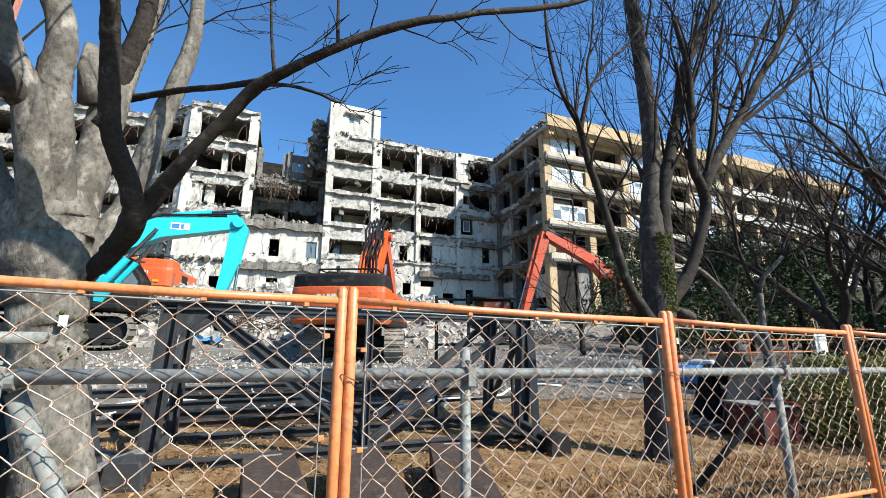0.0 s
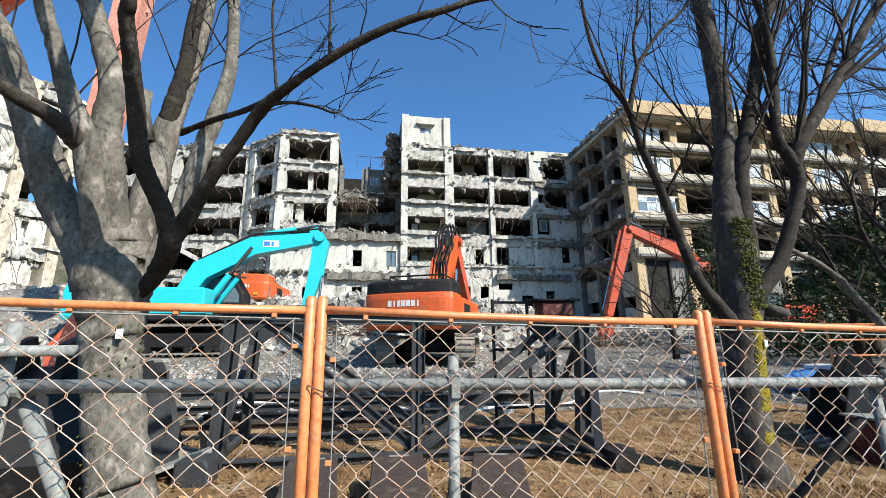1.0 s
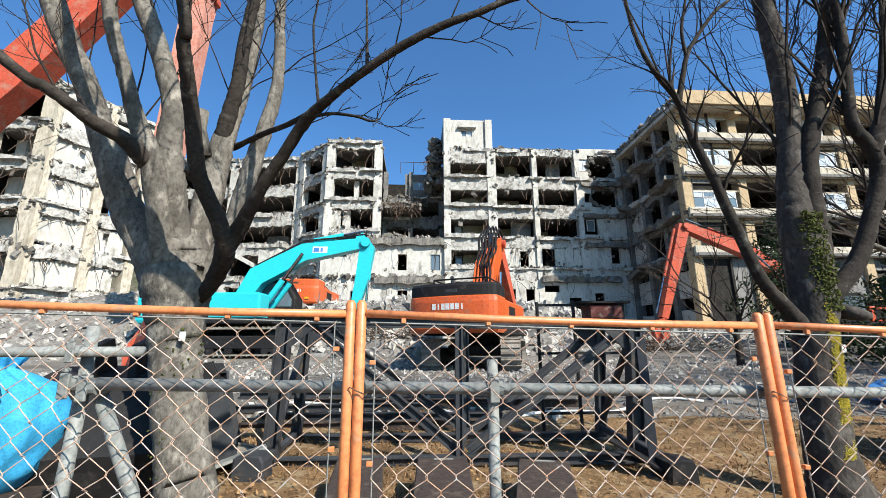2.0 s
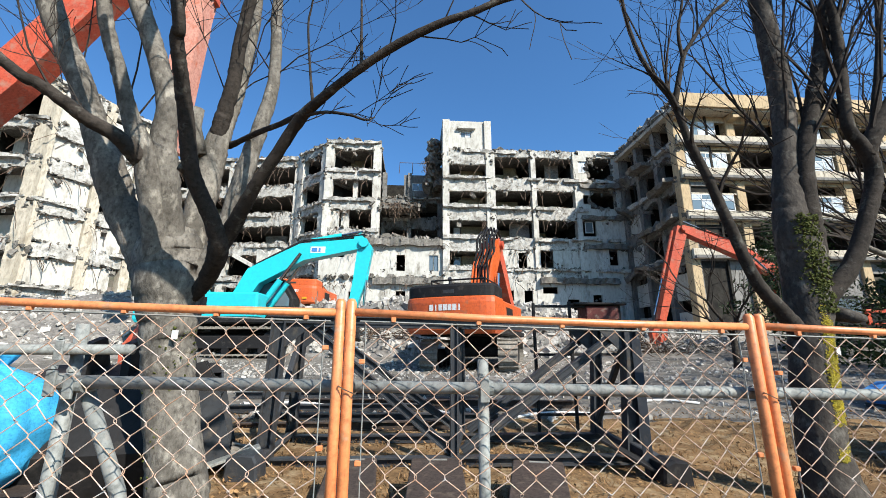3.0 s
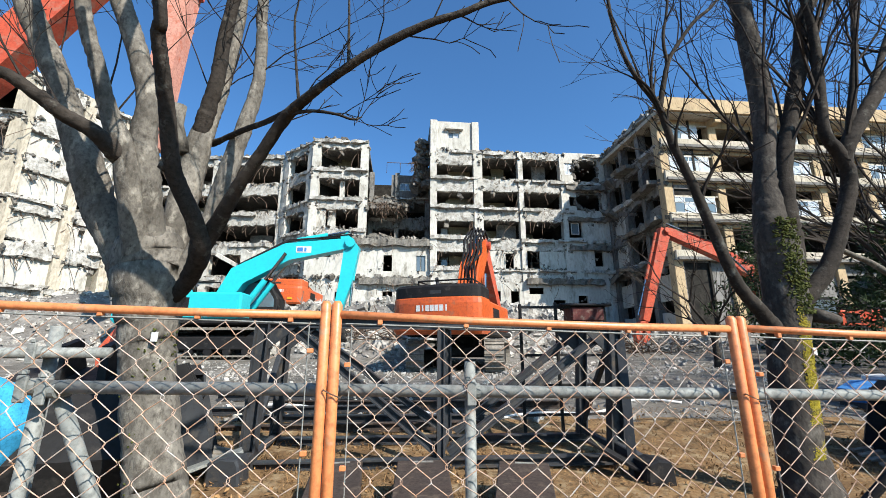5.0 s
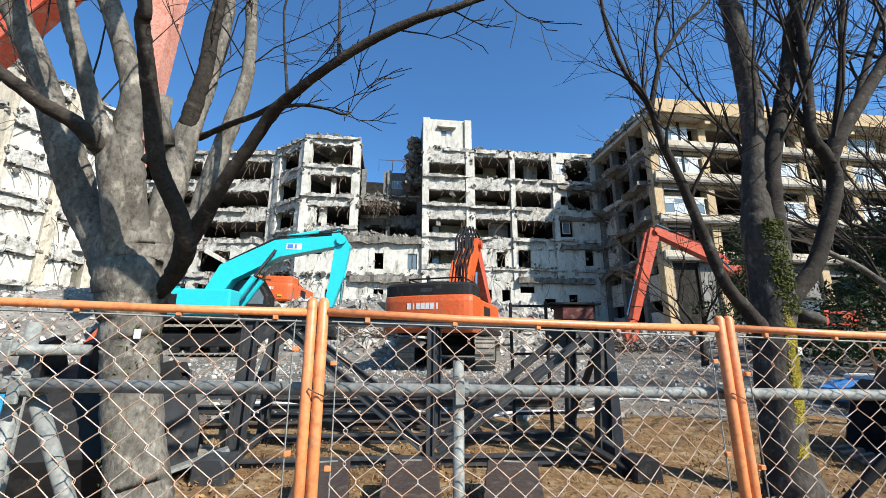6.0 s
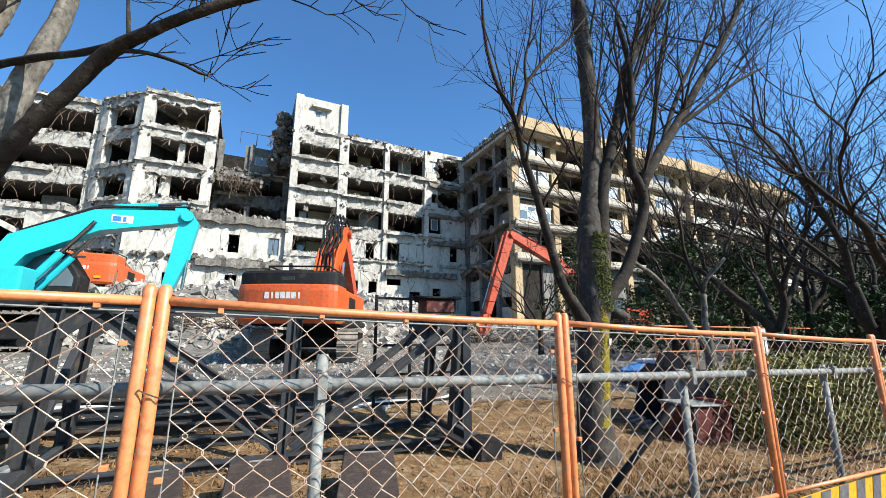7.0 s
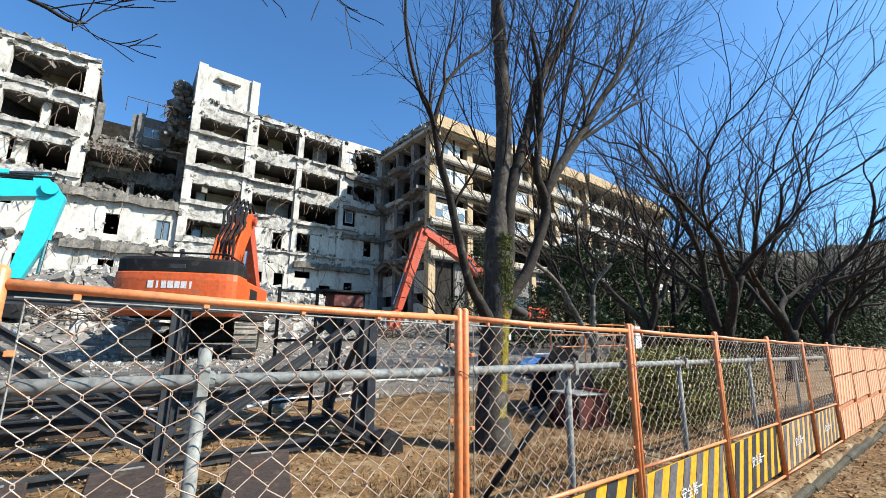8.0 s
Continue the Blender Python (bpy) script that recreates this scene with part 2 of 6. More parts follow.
# ---- mesh helpers ----
class Geo:
    def __init__(self):
        self.v, self.f = [], []

    def add(self, verts, faces):
        n = len(self.v)
        self.v.extend(tuple(p) for p in verts)
        self.f.extend(tuple(i + n for i in f) for f in faces)
        return self

    def box(self, lo, hi, m=None, ch=0.0):
        """Box from corner to corner; ch chamfers its upright edges."""
        (x0, y0, z0), (x1, y1, z1) = lo, hi
        if ch:
            ring = [(x0 + ch, y0), (x1 - ch, y0), (x1, y0 + ch), (x1, y1 - ch), (x1 - ch, y1), (x0 + ch, y1), (x0, y1 - ch), (x0, y0 + ch)]
            cx, cy, kx, ky = (x0 + x1) / 2, (y0 + y1) / 2, 1 - 2 * ch / max(x1 - x0, 1e-6), 1 - 2 * ch / max(y1 - y0, 1e-6)
            inner = [(cx + (x - cx) * kx, cy + (y - cy) * ky) for x, y in ring]
            vs = []
            for r, z in ((inner, z0), (ring, z0 + ch), (ring, z1 - ch), (inner, z1)):
                vs += [Vector((x, y, z)) for x, y in r]
            fs = [tuple(range(7, -1, -1)), tuple(range(24, 32))]
            for k in range(3):
                fs += [(k * 8 + i, k * 8 + (i + 1) % 8, k * 8 + 8 + (i + 1) % 8, k * 8 + 8 + i) for i in range(8)]
        else:
            vs = [Vector(p) for p in ((x0, y0, z0), (x1, y0, z0), (x1, y1, z0), (x0, y1, z0), (x0, y0, z1), (x1, y0, z1), (x1, y1, z1), (x0, y1, z1))]
            fs = [(3, 2, 1, 0), (4, 5, 6, 7), (0, 1, 5, 4), (1, 2, 6, 5), (2, 3, 7, 6), (3, 0, 4, 7)]
        if m is not None:
            vs = [m @ p for p in vs]
        return self.add(vs, fs)

    def tube(self, pts, radii, seg=8, caps=True, lump=0.0):
        """A tube along points with a radius at each."""
        pts = [Vector(p) for p in pts]
        if not hasattr(radii, "__len__"):
            radii = [radii] * len(pts)
        up, vs = None, []
        for i, p in enumerate(pts):
            t = (pts[min(i + 1, len(pts) - 1)] - pts[max(i - 1, 0)]).normalized()
            if up is None:
                up = t.orthogonal().normalized()
            up = (up - t * up.dot(t)).normalized()
            side = t.cross(up)
            ring = [(up * math.cos(a) + side * math.sin(a)) * radii[i] for a in (2 * math.pi * k / seg for k in range(seg))]
            if lump:
                q = 0.9 / max(radii[i], 0.02)
                ring = [v * (1 + lump * (noise.noise((p + v) * q) + 0.5 * noise.noise((p + v) * q * 3.1))) for v in ring]
            vs += [p + v for v in ring]
        fs = []
        for i in range(len(pts) - 1):
            fs += [(i * seg + k, i * seg + (k + 1) % seg, (i + 1) * seg + (k + 1) % seg, (i + 1) * seg + k) for k in range(seg)]
        if caps:
            n = (len(pts) - 1) * seg
            fs += [tuple(range(seg - 1, -1, -1)), tuple(n + k for k in range(seg))]
        return self.add(vs, fs)

    def prism(self, outline, y0, y1, bev=0.0):
        """An outline in x and z, drawn out along y, with its two rims narrowed by bev."""
        n = len(outline)
        cx = sum(p[0] for p in outline) / n
        cz = sum(p[1] for p in outline) / n
        size = max(max(abs(p[0] - cx), abs(p[1] - cz)) for p in outline)
        k = 1 - bev / size if bev else 1
        small = [(cx + (x - cx) * k, cz + (z - cz) * k) for x, z in outline]
        rings = [(small, y0), (outline, y0 + bev), (outline, y1 - bev), (small, y1)] if bev else [(outline, y0), (outline, y1)]
        vs = [(x, y, z) for r, y in rings for x, z in r]
        fs = [tuple(range(n)), tuple(range(len(vs) - 1, len(vs) - n - 1, -1))]
        for j in range(len(rings) - 1):
            fs += [(j * n + i, (j + 1) * n + i, (j + 1) * n + (i + 1) % n, j * n + (i + 1) % n) for i in range(n)]
        return self.add(vs, fs)

    def chunk(self, p, size, flat=1.0):
        """An uneven broken block."""
        s = size * (0.5 + rng.random(3)) * (1, 1, flat)
        q = Euler(rng.random(3) * 6.28).to_matrix()
        vs = []
        for sx, sy, sz in ((-1, -1, -1), (1, -1, -1), (1, 1, -1), (-1, 1, -1), (-1, -1, 1), (1, -1, 1), (1, 1, 1), (-1, 1, 1)):
            j = 0.55 + 0.45 * rng.random(3)
            vs.append(Vector(p) + q @ Vector((sx * s[0] * j[0], sy * s[1] * j[1], sz * s[2] * j[2])) * 0.5)
        return self.add(vs, [(3, 2, 1, 0), (4, 5, 6, 7), (0, 1, 5, 4), (1, 2, 6, 5), (2, 3, 7, 6), (3, 0, 4, 7)])

    def jag(self, x0, x1, z0, z1, y0, y1, top=0.1, low=0.1, face=0.05, step=0.4):
        """A wall strip in x and z between depths y0 and y1 with broken upper and lower rims."""
        n = max(2, int((x1 - x0) / step) + 1)
        m = max(2, int((z1 - z0) / step) + 1)
        ph = rng.random() * 100
        grid = []
        for side, y in ((0, y0), (1, y1)):
            for i in range(n):
                x = x0 + (x1 - x0) * i / (n - 1)
                a = noise.noise((x * 1.0 + ph, 0.3, 1)) + 0.55 * noise.noise((x * 3.1 + ph, 0.7, 2))
                b = noise.noise((x * 1.0 + ph, 9.3, 1)) + 0.45 * noise.noise((x * 3.1 + ph, 5.7, 2))
                for j in range(m):
                    z = (z0 + b * low) + ((z1 + a * top) - (z0 + b * low)) * j / (m - 1)
                    k = face * noise.noise((x * 2.3, z * 2.3, ph + side)) * (2.2 if j in (0, m - 1) else 1)
                    grid.append((x, y + k, z))
        fs = []
        for i in range(n - 1):
            for j in range(m - 1):
                a, b, c, d = i * m + j, (i + 1) * m + j, (i + 1) * m + j + 1, i * m + j + 1
                o = n * m
                fs += [(a, b, c, d), (a + o, d + o, c + o, b + o)]
        o = n * m
        for i in range(n - 1):
            a, b = i * m, (i + 1) * m
            fs += [(a, a + o, b + o, b), (a + m - 1, b + m - 1, b + m - 1 + o, a + m - 1 + o)]
        for j in range(m - 1):
            a, b = j, (n - 1) * m + j
            fs += [(a, a + 1, a + 1 + o, a + o), (b, b + o, b + 1 + o, b + 1)]
        return self.add(grid, fs)

    def mesh(self, name, material, smooth=False):
        me = bpy.data.meshes.new(name)
        me.from_pydata(self.v, [], self.f)
        me.materials.append(material)
        if smooth:
            me.polygons.foreach_set("use_smooth", [True] * len(me.polygons))
        me.update()
        return me


def part(name, geo, material, parent, label="", smooth=False, kind=""):
    ob = new(name, geo.mesh(name, material, smooth))
    ob.parent = parent
    return tagged(ob, label, kind=kind)


def thing(name, m, label, category, group="", kind=""):
    ob = new(name)
    ob.empty_display_size = 0.2
    ob.matrix_world = m
    return tagged(ob, label, category, group, kind)


def single(name, geo, material, label, category, group="", kind="", smooth=False):
    return tagged(new(name, geo.mesh(name, material, smooth)), label, category, group, kind)


def smooth01(a, b, v):
    t = min(1.0, max(0.0, (v - a) / (b - a)))
    return t * t * (3 - 2 * t)


# ---- ground ----
def ground_z(x, y):
    slope = -0.03 * max(-8.0, min(14.0, x)) * (1 - smooth01(2, 9, y))
    bank = 0.06 + 0.28 * smooth01(0.2, 1.6, y) + 0.47 * smooth01(3.2, 11, y) + 0.45 * smooth01(13, 19, y)
    outside = -0.16 * smooth01(0.09, 0.17, -y)
    rough = 0.035 * noise.noise((x * 0.9, y * 0.9, 0)) + 0.015 * noise.noise((x * 3.1, y * 3.1, 4))
    return slope + bank + outside + rough * smooth01(0.1, 0.6, abs(y))


def rubble_z(x, y):
    """Height of the rubble heaps in front of the building."""
    edge = 16.2 + 1.5 * noise.noise((x * 0.25, 3, 0)) + 5.0 * smooth01(9, 15, x) + 2.0 * smooth01(-6, -14, -x) - 2.0 * smooth01(10, 16, -x)
    up = smooth01(edge, edge + 11, y)
    top = 3.0 - 1.4 * smooth01(12, 20, x) + 0.9 * noise.noise((x * 0.22, y * 0.2, 7))
    return ground_z(x, y) - 0.25 + up * top + smooth01(edge, edge + 2, y) * (0.5 + 0.35 * noise.noise((x * 0.8, y * 0.8, 2)) + 0.2 * noise.noise((x * 2.2, y * 2.2, 5)))


def sheet(fn, xs, ys):
    g = Geo()
    g.add([(x, y, fn(x, y)) for y in ys for x in xs],
          [(j * len(xs) + i, j * len(xs) + i + 1, (j + 1) * len(xs) + i + 1, (j + 1) * len(xs) + i) for j in range(len(ys) - 1) for i in range(len(xs) - 1)])
    return g


def steps(*spans):
    out = []
    for a, b, d in spans:
        n = max(1, round((b - a) / d))
        out += [a + (b - a) * i / n for i in range(n)]
    return out + [spans[-1][1]]


g_xs = steps((-400, -60, 40), (-60, -12, 3), (-12, 16, 0.35), (16, 60, 2), (60, 400, 40))
g_ys = steps((-300, -20, 40), (-20, -2, 2), (-2, -0.4, 0.2), (-0.4, 0.2, 0.05), (0.2, 6, 0.2), (6, 20, 0.7), (20, 60, 4), (60, 500, 55))
ground_geo = sheet(ground_z, g_xs, g_ys)
ground = tagged(new("ground", ground_geo.mesh("ground", SOIL, True)), "dry brown soil with straw rising to grey gravel", "ground", kind="structure")
ground.data.materials.append(GRAVEL)
ground.data.polygons.foreach_set("material_index", [1 if p.center.y + 0.6 * noise.noise((p.center.x * 0.5, p.center.y * 0.5, 0)) > 5.6 else 0 for p in ground.data.polygons])

heap_geo = sheet(rubble_z, steps((-48, 30, 0.6)), steps((13, 40, 0.6)))
rubble_heap = thing("rubble_heap", pose(0, 0, 0), "pale grey heap of broken concrete before the building", "rubble")
part("rubble_bed", heap_geo, RUBBLE_BED, rubble_heap, "compacted grey rubble")
g = Geo()
for _ in range(13000):
    x, y = -42 + 64 * rng.random(), 15 + 23 * rng.random() ** 1.4
    z = rubble_z(x, y)
    if z > ground_z(x, y):
        fine = 0.55 if x < -7 else 1.0
        g.chunk((x, y, z + 0.03), fine * (0.13 + 0.5 * rng.random() ** 2.6), 0.75)
part("rubble_mass", g, RUBBLE, rubble_heap, "loose broken concrete pieces", kind="stuff")


# ---- the building under demolition ----
def rebar_fringe(g, x0, x1, z, y, count, length, r=0.022):
    """Bent bars that stick out of or hang from a broken rim."""
    for _ in range(count):
        x = x0 + (x1 - x0) * rng.random()
        p = Vector((x, y + 0.1 * rng.random(), z))
        d = Vector((rng.normal() * 0.5, -0.5 * rng.random() - 0.1, rng.normal() * 0.35 - 0.15))
        pts = [p]
        k = length * (0.4 + rng.random())
        for _ in range(5):
            d = d + Vector((rng.normal() * 0.25, rng.normal() * 0.12, -0.28))
            p = p + d.normalized() * k / 5
            pts.append(p)
        g.tube(pts, r, 3, False)


def storey_front(b, columns, colw, z0, z1, bands, depth, material, col_material=None, face=0.07, rough=0.22, ragged=1.0, inner=INNER_SHADE, skip=(), rooms=True):
    """A front of columns and broken spandrel bands with floors, ceilings and rear wall behind. columns: places along x; bands: (lower, upper)."""
    x0, x1 = columns[0] - colw / 2, columns[-1] + colw / 2
    for c in columns:
        g = Geo().jag(c - colw / 2, c + colw / 2, z0, z1, -0.05, 0.75, 0.05, 0.02, face, 0.35)
        part("column", g, col_material or material, b)
    bars, crumbs = Geo(), Geo()
    for i, (za, zb) in enumerate(bands):
        for k in range(len(columns) - 1):
            if (i, k) in skip:
                continue
            a, c = columns[k] + colw / 2 - 0.05, columns[k + 1] - colw / 2 + 0.05
            part("spandrel", Geo().jag(a, c, za, zb, 0.08, 0.5, rough * ragged, rough * ragged * 0.7, face), SPALL if ragged > 0.6 and material is WHITE_CONC else material, b)
            if ragged:
                for _ in range(int((c - a) * 4 * ragged)):
                    crumbs.chunk((a + (c - a) * rng.random(), -0.05 + 0.4 * rng.random(), zb + 0.1 * rng.random() - 0.05), 0.1 + 0.26 * rng.random() ** 2)
                for _ in range(int((c - a) * 1.6 * ragged)):
                    crumbs.chunk((a + (c - a) * rng.random(), -0.02 + 0.2 * rng.random(), za + 0.2 * rng.random() - 0.1), 0.1 + 0.25 * rng.random() ** 2)
                if i == len(bands) - 1:
                    for _ in range(int((c - a) * 5)):
                        crumbs.chunk((a + (c - a) * rng.random(), 0.1 + 1.2 * rng.random(), zb + 0.1 * rng.random()), 0.2 + 0.5 * rng.random() ** 2)
                rebar_fringe(bars, a, c, zb, 0.1, int((c - a) * 1.5 * ragged), 0.8, 0.024)
                rebar_fringe(bars, a, c, za, 0.15, int((c - a) * 1.5 * ragged), 1.3, 0.026)
                rebar_fringe(bars, a, c, za, 0.3, int((c - a) * 0.4 * ragged + rng.random()), 2.6, 0.026)
        if ragged > 0.6:
            s = x0
            while s < x1 - 0.8:
                e = min(x1, s + 1.4 + 3.2 * rng.random())
                if rng.random() < 0.7:
                    h, out = 0.14 + 0.24 * rng.random(), 0.12 + 0.24 * rng.random()
                    part("torn_ledge", Geo().jag(s, e, zb - 0.14 - h, zb - 0.12, -out, 0.1, 0.13, 0.13, 0.13), SPALL, b)
                s = e + 0.7 * rng.random()
        part("floor_slab", Geo().box((x0, 0.45, za + 0.1), (x1, depth, za + 0.45)), SHADED_GREY_CONC, b)
    if bars.v:
        part("rebar", bars, REBAR, b, "bent rusty reinforcing bars", kind="stuff")
        part("broken_rim", crumbs, BROKEN, b, "crumbled concrete along the floor edges", kind="stuff")
    # crumbling round the columns at each floor, walls left standing inside, pieces that hang from bars
    rims, hung = Geo(), Geo()
    for i, (za, zb) in enumerate(bands):
        if ragged > 0.5:
            for c in columns:
                for _ in range(int(9 * ragged)):
                    side = 1 if rng.random() < 0.5 else -1
                    rims.chunk((c + side * colw * (0.3 + 0.25 * rng.random()), -0.08 + 0.25 * rng.random(), za + (zb - za) * rng.random()), 0.12 + 0.3 * rng.random())
        for k in range(len(columns) - 1):
            w = columns[k + 1] - columns[k]
            if ragged > 0.5 and rng.random() < 0.5:
                xh, zh = columns[k] + w * (0.2 + 0.6 * rng.random()), za - 0.3 - 0.3 * rng.random()
                hung.chunk((xh, 0.1, zh), 0.35 + 0.3 * rng.random(), 0.6)
                hung.tube([(xh, 0.12, zh), (xh + 0.05, 0.2, za + 0.1)], 0.03, 3, False)
            if rooms and i + 1 < len(bands) and rng.random() < 0.75:
                xa = columns[k] + w * (0.12 + 0.35 * rng.random())
                xb = xa + w * (0.25 + 0.35 * rng.random())
                d = 1.6 + 2.2 * rng.random()
                top = bands[i + 1][0]
                part("standing_wall", Geo().jag(xa, min(xb, columns[k + 1] - 0.3), za + 0.45, top - (0 if rng.random() < 0.5 else 0.5), d, d + 0.15, 0.12, 0.0, 0.02), PLASTER if rng.random() < 0.6 else OCHRE, b)
    if rims.v:
        part("crumbling", rims, BROKEN, b, "spalled concrete round the columns", kind="stuff")
    if hung.v:
        part("hanging_debris", hung, BROKEN, b, "concrete pieces hanging from bars", kind="stuff")
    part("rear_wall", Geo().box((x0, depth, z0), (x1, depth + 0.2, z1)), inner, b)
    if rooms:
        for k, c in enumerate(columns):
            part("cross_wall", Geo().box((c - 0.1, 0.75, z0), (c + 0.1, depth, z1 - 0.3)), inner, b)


def wall_with_holes(b, x0, x1, z0, z1, holes, material, y0=0.0, y1=0.3, face=0.03, name="wall_panel"):
    """A plain wall cut into strips around rectangular holes (x0, x1, z0, z1)."""
    zs = sorted({z0, z1, *(h[2] for h in holes), *(h[3] for h in holes)})
    for za, zb in zip(zs, zs[1:]):
        mid = (za + zb) / 2
        cut = sorted((h[0], h[1]) for h in holes if h[2] < mid < h[3])
        x = x0
        for a, c in cut + [(x1, x1)]:
            if a > x:
                part(name, Geo().jag(x, a, za, zb, y0, y1, 0.0, 0.0, 0.0, 1.2), material, b)
            x = max(x, c)


def hole_window(b, x0, x1, z0, z1, y, panes=2, frame=WHITE, pale=0.2, transom=0):
    f = Geo()
    t = 0.07
    for lo, hi in (((x0, z0), (x1, z0 + t)), ((x0, z1 - t), (x1, z1)), ((x0, z0 + t), (x0 + t, z1 - t)), ((x1 - t, z0 + t), (x1, z1 - t))):
        f.box((lo[0], y, lo[1]), (hi[0], y + 0.08, hi[1]))
    for k in range(1, panes):
        xm = x0 + (x1 - x0) * k / panes
        f.box((xm - t / 2, y + 0.01, z0 + t), (xm + t / 2, y + 0.07, z1 - t))
    zt = z0 + (z1 - z0) * transom if transom else z1
    if transom:
        f.box((x0 + t, y + 0.005, zt - t / 2), (x1 - t, y + 0.075, zt + t / 2))
    w = part("window", f, frame, b, "white metal window frame")
    for k in range(panes):
        a, c = x0 + (x1 - x0) * k / panes + t, x0 + (x1 - x0) * (k + 1) / panes - t
        part("pane", Geo().box((a, y + 0.03, z0 + t), (c, y + 0.045, zt - t)), PALE_PANE if rng.random() < pale else GLASS, w)
        if transom:
            part("pane", Geo().box((a, y + 0.03, zt + t), (c, y + 0.045, z1 - t)), GLASS if k % 3 else PALE_PANE, w)
    return w


def spalls(b, x0, x1, z0, z1, n, y=0.0):
    """Shallow torn patches in a rendered wall."""
    g = Geo()
    for _ in range(n):
        cx, cz = x0 + (x1 - x0) * rng.random(), z0 + (z1 - z0) * rng.random()
        for _ in range(int(rng.integers(2, 7))):
            g.chunk((cx + 0.25 * rng.normal(), y + 0.02, cz + 0.2 * rng.normal()), 0.08 + 0.16 * rng.random())
    part("torn_patch", g, BROKEN, b, "torn patches in the render", kind="stuff")


BASE = 1.0     # foot of the building behind the rubble
BANDS = [(8.2, 9.6), (11.6, 12.95), (14.95, 16.45), (18.35, 19.85), (22.35, 23.2)]


def tower():
    b = thing("stair_tower", pose(3.3, 40, 0), "white concrete stair tower, gutted, with ragged floor edges", "building")
    storey_front(b, [0.32, 5.15], 0.72, BASE, 23.2, [(8.0, 9.83), (11.35, 13.2), (14.78, 16.64), (18.14, 19.93), (21.35, 23.2)], 6.5, WHITE_CONC, inner=OCHRE, rough=0.12, ragged=0.7)
    wall_with_holes(b, 0, 5.45, 23.2, 26.75, [(2.0, 3.25, 24.7, 25.5)], WHITE_CONC, 0.25, 0.6)
    part("pier", Geo().box((-0.05, 0, 23.2), (0.75, 0.9, 26.8), ch=0.03), WHITE_CONC, b)
    part("pier", Geo().box((4.7, 0, 23.2), (5.5, 0.9, 26.75), ch=0.03), WHITE_CONC, b)
    part("canopy", Geo().box((1.6, -0.15, 25.65), (3.7, 0.25, 25.85), ch=0.02), WHITE_CONC, b)
    # left side in the shade-darkened concrete, right side in white render
    part("side_wall", Geo().box((-0.05, 0.9, 23.2), (0.25, 4.5, 26.6)), SHADED_GREY_CONC, b)
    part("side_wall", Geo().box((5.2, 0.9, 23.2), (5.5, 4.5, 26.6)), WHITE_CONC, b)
    part("rear_wall", Geo().box((0.25, 4.2, 23.2), (5.2, 4.5, 26.6)), SHADED_GREY_CONC, b)
    part("roof_slab", Geo().box((0.25, 0.6, 26.2), (5.2, 4.2, 26.4)), SHADED_GREY_CONC, b)
    hole_window(b, 2.0, 3.25, 24.7, 25.5, 0.4)
    for za in (9.83, 13.2, 16.64, 19.93):
        part("inner_wall", Geo().box((2.2, 2.2, za - 1.2), (4.8, 2.35, za + 1.5)), OCHRE, b)
    for za in (9.9, 13.3):
        hole_window(b, 1.3, 2.1, za, za + 1.3, 2.3, 1, GALV)
    return b


